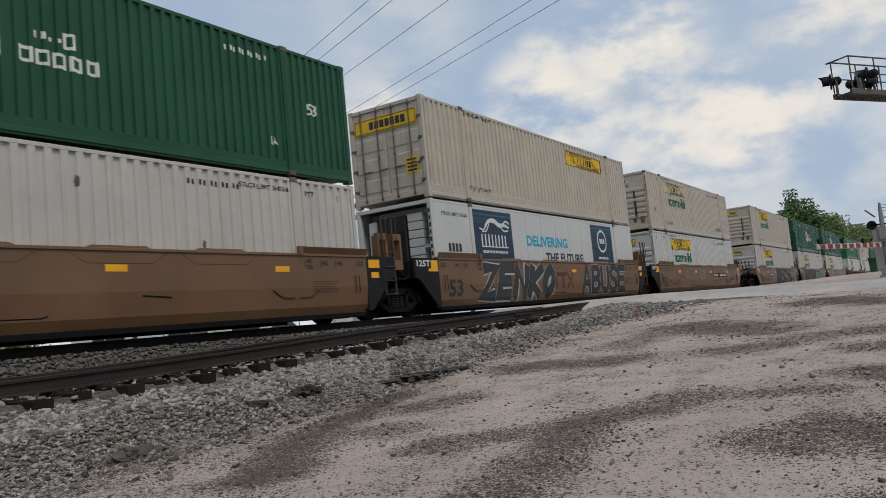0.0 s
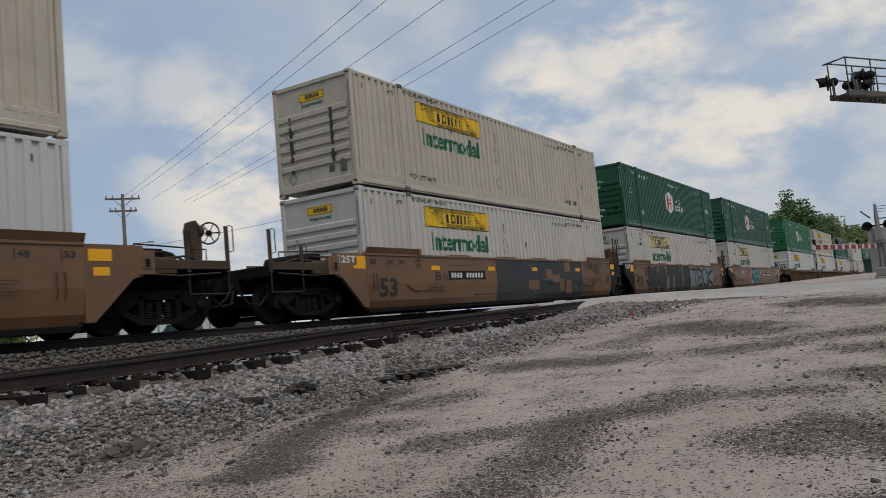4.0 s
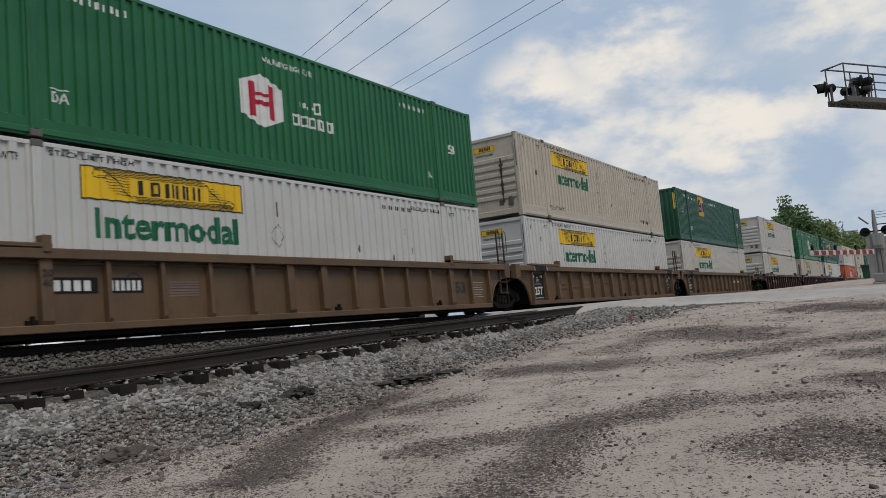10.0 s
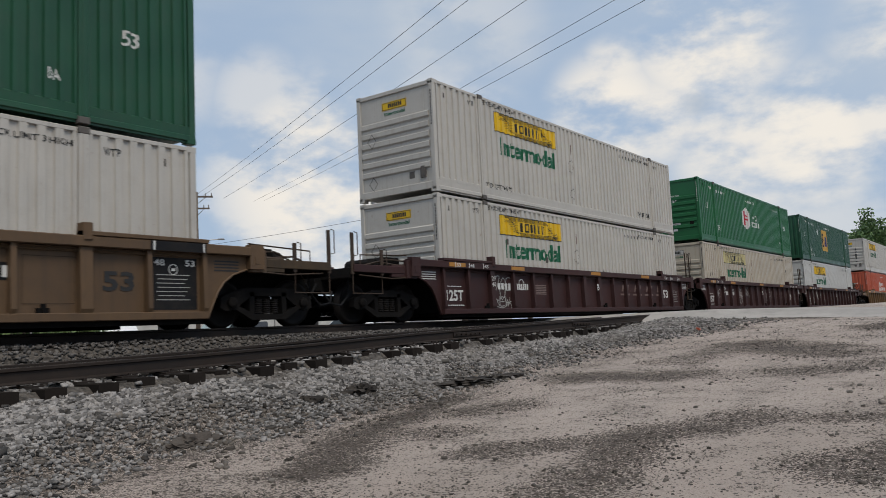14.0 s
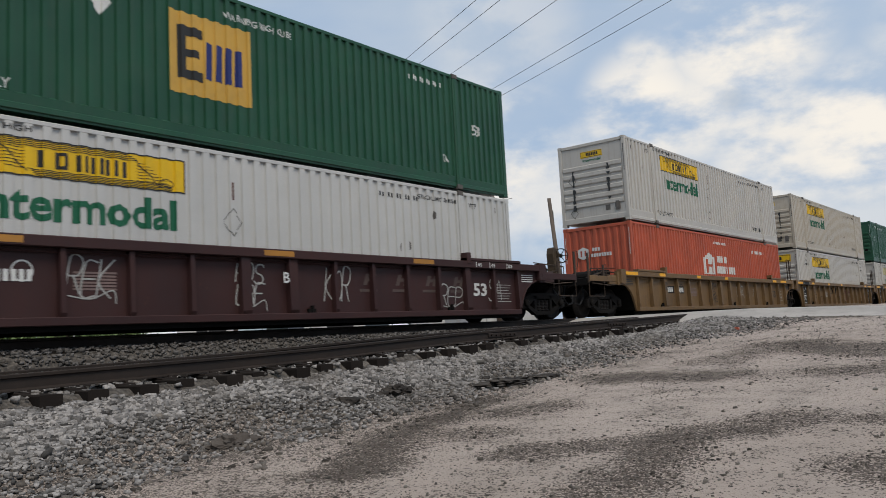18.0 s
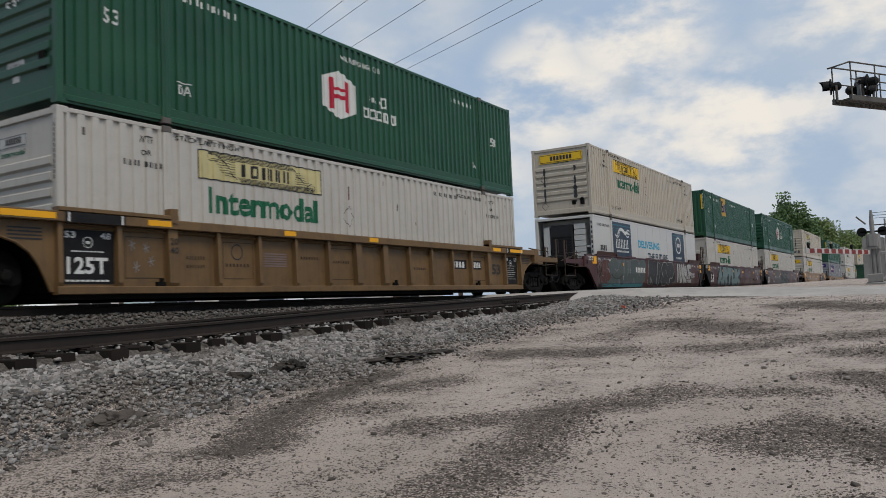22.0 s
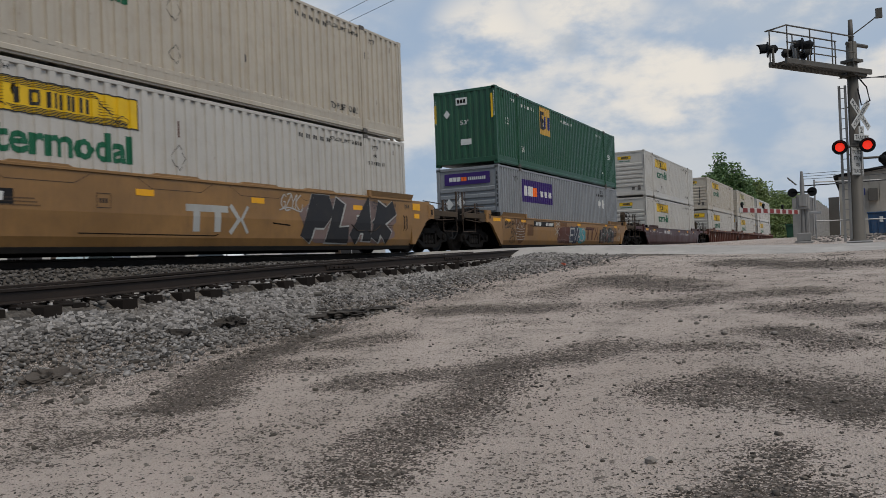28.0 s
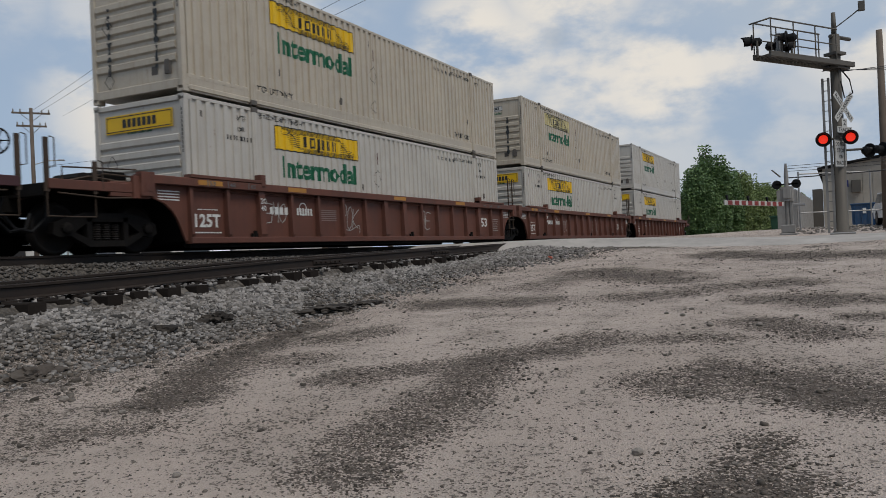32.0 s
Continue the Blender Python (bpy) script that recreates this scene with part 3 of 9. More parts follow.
def scatter_stones():
    rng = random.Random(11)
    spots = []
    while len(spots) < 54000:
        y = 2.0 + 21.0 * rng.random() ** 1.5
        x = rng.uniform(-10.9, -4.4)
        if x < -8.12 and rng.random() < 0.97:
            continue
        if -8.75 < x < -8.05 and rng.random() < 0.5:
            continue
        toe = toe_at(x, y)
        off = x + 0.6 * noise.noise(Vector((x * 0.8, y * 0.8, 9))) - toe
        off += 0.15 * smooth(15, 9, y) + 0.65 * smooth(8.5, 5.0, y)
        if y > 14:
            off -= 1.6 * smooth(14, 18, y) * smooth(22.6, 19, y)
        if rng.random() > smooth(0.55, -0.5, off) + 0.16 * smooth(2.0, 0.3, off):
            continue
        s = rng.uniform(0.036, 0.088) if off < 0.1 else rng.uniform(0.012, 0.055)
        spots.append((x, y, ground_height(x, y) + rng.uniform(-0.012, 0.022), s))
    stones("ballast", "grey crushed-stone ballast along the siding", spots, stone_material("ballast stone", (0.028, 0.026, 0.024), (0.375, 0.352, 0.332)))
    spots = []
    while len(spots) < 13000:
        y, x = rng.uniform(3, 24), rng.uniform(-12.6, -10.7)
        spots.append((x, y, ground_height(x, y) + rng.uniform(-0.01, 0.02), rng.uniform(0.032, 0.07)))
    # dirt and the train's shadow are both put into this darker stone colour
    stones("track_ballast", "grey ballast between the two tracks", spots, stone_material("dirty shade-darkened ballast stone", (0.025, 0.023, 0.021), (0.16, 0.148, 0.138)))
    spots = []
    while len(spots) < 46000:
        y = 1.8 + 21 * rng.random() ** 1.7
        x = rng.uniform(-7.6, 5.0)
        d = dampness(x, y)
        toe = smooth(2.4, 0.2, x - toe_at(x, y))
        clump = smooth(0.1, 0.5, noise.noise(Vector((x * 1.1, y * 0.9, 2))))
        if rng.random() > 0.05 + 0.6 * d + 0.25 * clump + 0.12 * toe:
            continue
        size = 0.005 + 0.008 * rng.random() ** 2 + 0.02 * rng.random() ** 18 * (1 + 2.5 * toe)
        spots.append((x, y, ground_height(x, y) + 0.1 * size, size * (1 + 0.03 * y)))
    stones("loose_gravel", "loose pebbles on the dusty lot", spots, stone_material("lot pebble", (0.028, 0.024, 0.02), (0.20, 0.175, 0.15)))
    mud = stone_material("dark oily mud", (0.018, 0.015, 0.013), (0.045, 0.038, 0.032))
    for x, y, a, b, h in ((-7.38, 7.98, 0.28, 0.36, 0.14), (-7.36, 7.04, 0.17, 0.22, 0.11), (-7.40, 7.72, 0.12, 0.22, 0.07), (-6.67, 4.82, 0.16, 0.40, 0.14), (-7.0, 9.5, 0.12, 0.2, 0.07), (-6.36, 9.2, 0.5, 0.85, 0.10), (-6.15, 9.75, 0.3, 0.5, 0.07)):
        bm = bmesh.new()
        bmesh.ops.create_icosphere(bm, subdivisions=4, radius=0.5)
        for v in bm.verts:
            p = Vector((v.co.x * a, v.co.y * b, v.co.z * h))
            k = 1 + 0.5 * noise.noise(p * 9 + Vector((x, y, 0))) + 0.5 * noise.noise(p * 30 + Vector((y, x, 4)))
            v.co = p * k * 2 * 0.6
        me = bpy.data.meshes.new("mud_clump")
        bm.to_mesh(me)
        bm.free()
        me.materials.append(mud if y > 5 else stone_material("dried mud", (0.06, 0.05, 0.042), (0.12, 0.10, 0.085)))
        ob = tagged(new("mud_clump", me), "dark lump of oily mud at the foot of the ballast", "mud", "mud clumps")
        ob.location = (x, y, ground_height(x, y) + 0.1 * h)
    mat = stone_material("lot clod", (0.10, 0.085, 0.072), (0.24, 0.215, 0.19))
    for x, y, s in CLODS:
        bm = bmesh.new()
        bmesh.ops.create_icosphere(bm, subdivisions=2, radius=0.5)
        off = Vector((x * 7, y * 5, 1))
        for v in bm.verts:
            v.co *= s * (1 + 0.35 * noise.noise(v.co * 3 + off))
            v.co.z *= 0.65
        me = bpy.data.meshes.new("rock")
        bm.to_mesh(me)
        bm.free()
        me.materials.append(mat)
        ob = tagged(new("rock", me), "small grey-brown rock lying on the gravel lot", "rock", "rocks on the lot")
        ob.location = (x, y, ground_height(x, y) + 0.2 * s)


# ---- tracks ----
def rail_profile(mat, name, x, heights, parent):
    """A flat-bottomed rail, swept along the track; heights: y, top."""
    half = [(-0.070, -0.180), (0.070, -0.180), (0.070, -0.170), (0.012, -0.150), (0.010, -0.048), (0.034, -0.038), (0.035, -0.008), (0.026, 0.0), (-0.026, 0.0), (-0.035, -0.008), (-0.034, -0.038), (-0.010, -0.048), (-0.012, -0.150), (-0.070, -0.170)]
    m = Mesh()
    n = len(half)
    verts = [(x + a, y, z + b) for y, z in heights for a, b in half]
    faces = [(i * n + k, i * n + (k + 1) % n, (i + 1) * n + (k + 1) % n, (i + 1) * n + k) for i in range(len(heights) - 1) for k in range(n)]
    faces += [tuple(range(n)), tuple(range(len(verts) - 1, len(verts) - n - 1, -1))]
    m.add(verts, faces)
    rail = m.ob(name, mat, parent)
    top = Mesh()
    top.add([(x + a, y, z + 0.002) for y, z in heights for a in (-0.016, 0.026)], [(2 * i, 2 * i + 1, 2 * i + 3, 2 * i + 2) for i in range(len(heights) - 1)])
    top.ob("running_surface", RAILHEAD, rail, "polished running surface")
    return rail


def build_tracks():
    rng = random.Random(5)
    tie = Mesh().box(-1.3, 1.3, -0.115, 0.115, -0.178, 0, 0.012).data("tie", TIEWOOD)
    plate = Mesh().box(-0.18, 0.18, -0.10, 0.10, 0, 0.018, 0.004).box(-0.10, -0.075, -0.06, -0.03, 0.018, 0.045).box(0.075, 0.10, 0.03, 0.06, 0.018, 0.045).data("tie_plate", RAILTOP)
    siding = thing("siding_track", "rusty-sided steel rails of a siding on worn wooden ties", "railway track", kind="structure")
    hs = [(y, siding_top(y)) for y in (-30, -5, 0, 3.5, 5, 6.3, 8, 9.5, 11, 12.6, 14.3, 17.5, 20.7, 23.4, 26, 120)]
    for dx in (-0.72, 0.72):
        rail_profile(RAILTOP, "rail", NEAR_X + dx, hs, siding)
    y = -6.0
    while y < 21:
        a = rng.uniform(-0.02, 0.02)
        top = siding_top(y) - 0.20
        t = part("tie", tie, siding, at=Matrix.Translation((NEAR_X + rng.uniform(-0.16, 0.10), y, top + rng.uniform(-0.02, 0.004))) @ Matrix.Rotation(a, 4, "Z"))
        for dx in (-0.72, 0.72):
            part("tie_plate", plate, t, at=(NEAR_X + dx - t.location.x, 0, 0.0))
        y += rng.uniform(0.5, 0.57)
    bar = Mesh().box(0.012, 0.035, -0.46, 0.46, -0.135, -0.06, 0.006)
    for k in (-0.38, -0.23, -0.08, 0.08, 0.23, 0.38):
        bar.lathe([(0, 0.02), (0.03, 0.02)], "x", (0.035, k, -0.097), 6)
    for yy in (12.4, 17.1):
        bar.ob("joint_bar", RAILTOP, siding, "bolted joint bar", at=(NEAR_X + 0.72, yy, siding_top(yy)))
    main = thing("main_track", "shiny-topped main line rails on dark ties under the train", "railway track", kind="structure")
    for dx in (-0.755, 0.755):
        rail_profile(RAILTOP, "rail", MAIN_X + dx, [(-60, RAIL), (700, RAIL)], main)
    y = -4.0
    while y < 34:
        t = part("tie", tie, main, at=(MAIN_X + rng.uniform(-0.05, 0.05), y, RAIL - 0.196))
        y += 0.5
    far = Mesh()
    y = 34.0
    while y < 110:
        far.box(MAIN_X - 1.3, MAIN_X + 1.3, y - 0.11, y + 0.11, RAIL - 0.37, RAIL - 0.19)
        y += 0.5
    far.ob("far_ties", TIEWOOD, main)["kind"] = "stuff"


def build_road():
    """The asphalt road that crosses both tracks."""
    asphalt = surface("worn asphalt", (0.34, 0.318, 0.292), 0.9, soil=0.5, dirt=(0.16, 0.15, 0.14), spread=0.2, grain=90, bump=0.4, spec=0.2)
    m = Mesh()
    xs = [-60, -40, -17, -15, -14, -12.2, -10.4, -8.4, -7, -5.5, -4, -2.5, -1, 1, 3, 6, 12, 30, 60]
    ys = [20.3, 21.5, 22.2, 23.2, 24.4, 25.4]
    verts = []
    for y in ys:
        for x in xs:
            if x < -7:
                z = RAIL - 0.006
            else:
                z = max(lot_height(x, y) + 0.02, RAIL - 0.01 - 0.05 * (x + 7)) if x < 12 else lot_height(x, y) + 0.02
            verts.append((x, y, ground_height(x, y) - 0.03 if y < 21 else z))
    w = len(xs)
    m.add(verts, [(j * w + i, j * w + i + 1, (j + 1) * w + i + 1, (j + 1) * w + i) for j in range(len(ys) - 1) for i in range(w - 1)])
    tagged(m.ob("road", asphalt), "pale worn asphalt road crossing the tracks", "road", kind="structure")


# ---- lettering ----
LETTERS = {}


def load_letters():
    words = ["Intermodal", "DELIVERING", "THE FUTURE", "TOP LIFT ONLY", "STACK LIMIT 3 HIGH", "WTP", "53", "53 ", "53'", "DA", "WARNING HIGH CUBE", "24,000 lbs", "125T",
             "20", "40", "45", "48", "L 53' 1-3/4\"", "RAILROAD", "CROSSING", "2", "TRACKS", "DO NOT", "STOP", "ON", "B", "OR"]
    obs = []
    for w in words:
        cu = bpy.data.curves.new("letters", "FONT")
        cu.body, cu.resolution_u = w, 2
        cu.offset = 0.03 if w in ("Intermodal", "53", "125T", "DELIVERING", "THE FUTURE") else 0.014
        obs.append((w, new("letters", cu)))
    dg = bpy.context.evaluated_depsgraph_get()
    for w, ob in obs:
        me = bpy.data.meshes.new_from_object(ob.evaluated_get(dg))
        v = [tuple(p.co) for p in me.vertices]
        f = [tuple(p.vertices) for p in me.polygons]
        x0, x1 = min(p[0] for p in v), max(p[0] for p in v)
        y0, y1 = min(p[1] for p in v), max(p[1] for p in v)
        LETTERS[w] = ([((p[0] - x0) / (x1 - x0), (p[1] - y0) / (y1 - y0)) for p in v], f)
        bpy.data.meshes.remove(me)
        bpy.data.objects.remove(ob)


def word(w, a0, a1, b0, b1):
    """Flat faces of a word, filling the box a0..a1 by b0..b1."""
    v, f = LETTERS[w]
    return [[(a0 + v[i][0] * (a1 - a0), b0 + v[i][1] * (b1 - b0)) for i in q] for q in f]


def rect(a0, a1, b0, b1):
    return [(a0, b0), (a1, b0), (a1, b1), (a0, b1)]


def bars(a0, a1, b0, b1, n, gap=0.25, slant=0.0):
    """A row of n plain bars, in place of a word."""
    w = (a1 - a0) / n
    return [[(a0 + i * w, b0), (a0 + (i + 1 - gap) * w, b0), (a0 + (i + 1 - gap) * w + slant, b1), (a0 + i * w + slant, b1)] for i in range(n)]


def outline(a0, a1, b0, b1, t):
    return [rect(a0, a1, b0, b0 + t), rect(a0, a1, b1 - t, b1), rect(a0, a0 + t, b0 + t, b1 - t), rect(a1 - t, a1, b0 + t, b1 - t)]


def diamond(a, b, r, t=0.0):
    p = [(a, b - r), (a + r * 0.8, b), (a, b + r), (a - r * 0.8, b)]
    if t <= 0:
        return [p]
    q = [(a + (x - a) * (1 - t), b + (y - b) * (1 - t)) for x, y in p]
    return [[p[i], p[(i + 1) % 4], q[(i + 1) % 4], q[i]] for i in range(4)]


def ribbon(pts, w):
    """Quads along a polyline of the given width."""
    out = []
    for (a, b), (c, d) in zip(pts, pts[1:]):
        l = math.hypot(c - a, d - b) or 1
        nx, ny = -(d - b) / l * w / 2, (c - a) / l * w / 2
        ex, ey = (c - a) / l * w * 0.3, (d - b) / l * w * 0.3
        out.append([(a - nx - ex, b - ny - ey), (c - nx + ex, d - ny + ey), (c + nx + ex, d + ny + ey), (a + nx - ex, b + ny - ey)])
    return out


def curve(pts, steps=4):
    """A smooth line through the points."""
    if len(pts) < 3:
        return list(pts)
    ring = [pts[0]] + list(pts) + [pts[-1]]
    out = []
    for i in range(1, len(ring) - 2):
        p0, p1, p2, p3 = ring[i - 1:i + 3]
        for k in range(steps):
            t = k / steps
            out.append(tuple(0.5 * (2 * p1[j] + (p2[j] - p0[j]) * t + (2 * p0[j] - 5 * p1[j] + 4 * p2[j] - p3[j]) * t * t + (3 * p1[j] - p0[j] - 3 * p2[j] + p3[j]) * t ** 3) for j in (0, 1)))
    return out + [pts[-1]]


def band(pts, w, taper=False):
    """A mitred strip of paint along a line."""
    n = len(pts)
    left, right = [], []
    for i, (a, b) in enumerate(pts):
        p, q = pts[max(i - 1, 0)], pts[min(i + 1, n - 1)]
        d0 = (a - p[0], b - p[1]) if i else (q[0] - a, q[1] - b)
        d1 = (q[0] - a, q[1] - b) if i < n - 1 else d0
        l0, l1 = math.hypot(*d0) or 1, math.hypot(*d1) or 1
        n0, n1 = (-d0[1] / l0, d0[0] / l0), (-d1[1] / l1, d1[0] / l1)
        mx, my = n0[0] + n1[0], n0[1] + n1[1]
        l = math.hypot(mx, my)
        if l < 0.5:
            mx, my, l = n0[0], n0[1], 1.0
        k = w / 2 * min(1.6, 1 / max(0.3, (mx * n0[0] + my * n0[1]) / l)) / l
        if taper:
            k *= 0.35 + 0.65 * math.sin(math.pi * min(1.0, (i + 0.35) / (n - 0.3)))
        ex = 0.35 * w * ((i == n - 1) - (i == 0))
        ca, cb = a + d0[0] / l0 * ex, b + d0[1] / l0 * ex
        left.append((ca - mx * k, cb - my * k))
        right.append((ca + mx * k, cb + my * k))
    return [[left[i], left[i + 1], right[i + 1], right[i]] for i in range(n - 1)]


def hand(text, a0, a1, b0, b1, w, seed=0, slant=0.15):
    """Words sprayed by hand in thin round strokes."""
    rng = random.Random(seed + len(text))
    step = (a1 - a0) / max(1, len(text))
    out = []
    for i, ch in enumerate(text):
        if ch == " ":
            continue
        x0, x1 = a0 + i * step, a0 + (i + rng.uniform(0.78, 0.98)) * step
        lo, hi = b0 + rng.uniform(-0.1, 0.08) * (b1 - b0), b1 + rng.uniform(-0.1, 0.12) * (b1 - b0)
        for line in GLYPHS[ch].split("|"):
            pts = [tuple(float(v) for v in p.split(",")) for p in line.split()]
            pts = [(x0 + (x1 - x0) * u + slant * (hi - lo) * (v - 0.5) + rng.uniform(-0.04, 0.04) * step, lo + (hi - lo) * v) for u, v in pts]
            out += band(curve(pts, 3), w)
    return out


def scrawl(a0, a1, b0, b1, n, w, seed):
    """n letter-like spray strokes side by side; no readable words."""
    rng = random.Random(seed)
    text = "".join(rng.choice("AESRKOZNGUBWYP") for _ in range(n))
    out = hand(text, a0, a1, b0, b1, w, seed, 0.2)
    if w < 0.035:
        out += band(curve([(a0 - 0.1 * (a1 - a0), b0 - 0.04), (a0 + 0.4 * (a1 - a0), b0 + 0.02), (a1, b0 - 0.06), (a1 + 0.1 * (a1 - a0), b0 + 0.1)]), w)
    return out


def blob(a0, a1, b0, b1, seed, n=40):
    """An uneven cloud of paint."""
    rng = random.Random(seed)
    ca, cb = (a0 + a1) / 2, (b0 + b1) / 2
    ph = [rng.uniform(0, 6.28) for _ in range(3)]
    pts = []
    for i in range(n):
        t = 2 * math.pi * i / n
        c, s = math.cos(t), math.sin(t)
        k = 1 / max(abs(c) ** 0.5 * 0.0 + (abs(c) ** 4 + abs(s) ** 4) ** 0.25, 1e-6)
        k *= 0.93 + 0.05 * math.sin(5 * t + ph[0]) + 0.04 * math.sin(11 * t + ph[1])
        pts.append((ca + c * k * (a1 - a0) / 2, min(b1, max(b0, cb + s * k * (b1 - b0) / 2))))
    return [pts]


# ---- containers ----
LONG, WIDE, HIGH = 16.154, 1.296, 2.896
POSTS = (2.12, 14.06)
# pitch, outer flat, slope, depth of the side walls' folds
FOLDS = {"fine": (0.236, 0.085, 0.018, 0.044), "coarse": (0.272, 0.125, 0.016, 0.042)}


def folds(kind):
    """Break points (y, depth) of a folded side wall, flat at the posts."""
    pitch, flat, slope, deep = FOLDS[kind]
    out = []
    for a, b in ((0.13, POSTS[0] - 0.06), (POSTS[0] + 0.06, POSTS[1] - 0.06), (POSTS[1] + 0.06, LONG - 0.13)):
        a, b = a + 0.035, b - 0.035
        n = round((b - a) / pitch)
        p = (b - a) / n
        out += [(a - 0.035, 0.0), (a - 0.034, deep), (a - 0.003, deep), (a - 0.002, 0.0)]
        for i in range(n):
            y = a + i * p
            out += [(y + flat / 2, 0.0), (y + flat / 2 + slope, deep), (y + p - flat / 2 - slope, deep), (y + p - flat / 2, 0.0)]
        out += [(b + 0.002, 0.0), (b + 0.003, deep), (b + 0.034, deep), (b + 0.035, 0.0)]
    return out


FOLD_AT = {k: folds(k) for k in FOLDS}


def depth_at(kind, y):
    pts = FOLD_AT[kind]
    if y <= pts[0][0] or y >= pts[-1][0]:
        return 0.0
    for (a, p), (b, q) in zip(pts, pts[1:]):
        if y <= b:
            return p if b - a < 1e-9 else p + (q - p) * (y - a) / (b - a)
    return 0.0


CACHE = {}


def cached(key, build):
    if key not in CACHE:
        CACHE[key] = build()
    return CACHE[key]


def flat_mesh(name, shapes, mat, fold=None, face="side", x=WIDE, lift=0.005):
    """Painted shapes laid on a wall: (y, z) on the side, (x, z) on the front end; they follow the wall's folds."""
    bm = bmesh.new()
    layer = bm.verts.layers.float.new("layer")
    for k, poly in enumerate(shapes):
        vs = [bm.verts.new((0, a, b)) for a, b in poly]
        for v in vs:
            v[layer] = (k % 7) * 0.0004
        if len(vs) >= 3:
            bm.faces.new(vs)
    bmesh.ops.triangulate(bm, faces=[f for f in bm.faces if len(f.verts) > 4])
    if fold == "plate":
        for z in (0.78, 0.36):
            bmesh.ops.bisect_plane(bm, geom=bm.verts[:] + bm.edges[:] + bm.faces[:], plane_co=(0, 0, z), plane_no=(0, 0, 1), dist=1e-5)
        for v in bm.verts:
            z = v.co.z
            v.co.x = lift + v[layer] + (1.42 if z >= 0.78 else 1.42 - 0.045 * (0.78 - z) / 0.42 if z >= 0.36 else 1.375 - 0.075 * (0.36 - z) / 0.19)
    elif fold:
        lo, hi = min(v.co.y for v in bm.verts), max(v.co.y for v in bm.verts)
        for y, _ in FOLD_AT[fold]:
            if lo < y < hi:
                bmesh.ops.bisect_plane(bm, geom=bm.verts[:] + bm.edges[:] + bm.faces[:], plane_co=(0, y, 0), plane_no=(0, 1, 0), dist=1e-5)
        for v in bm.verts:
            v.co.x = x + lift + v[layer] - depth_at(fold, v.co.y)
    elif face == "side":
        for v in bm.verts:
            v.co.x = x + lift + v[layer]
    else:
        for v in bm.verts:
            v.co = Vector((v.co.y, x - lift, v.co.z))
    want = Vector((1, 0, 0)) if face == "side" else Vector((0, -1, 0))
    bm.normal_update()
    for f in bm.faces:
        if f.normal.dot(want) < 0:
            f.normal_flip()
    me = bpy.data.meshes.new(name)
    bm.to_mesh(me)
    bm.free()
    me.materials.append(mat)
    return me


def mark(parent, name, key, shapes, mat, fold=None, face="side", x=WIDE, lift=0.005, label=""):
    return part(name, cached((name, key, fold, face, x, lift, mat.name), lambda: flat_mesh(name, shapes, mat, fold, face, x, lift)), parent, label)


def side_mesh(fold, mat):
    m = Mesh()
    z0, z1 = 0.3, HIGH - 0.09
    pts = FOLD_AT[fold]
    v = [(WIDE - d, y, z) for y, d in pts for z in (z0, z1)]
    m.add(v, [(2 * i, 2 * i + 2, 2 * i + 3, 2 * i + 1) for i in range(len(pts) - 1)])
    me = bpy.data.meshes.new("side_wall")
    me.from_pydata(m.v, [], m.f)
    me.materials.append(mat)
    return me


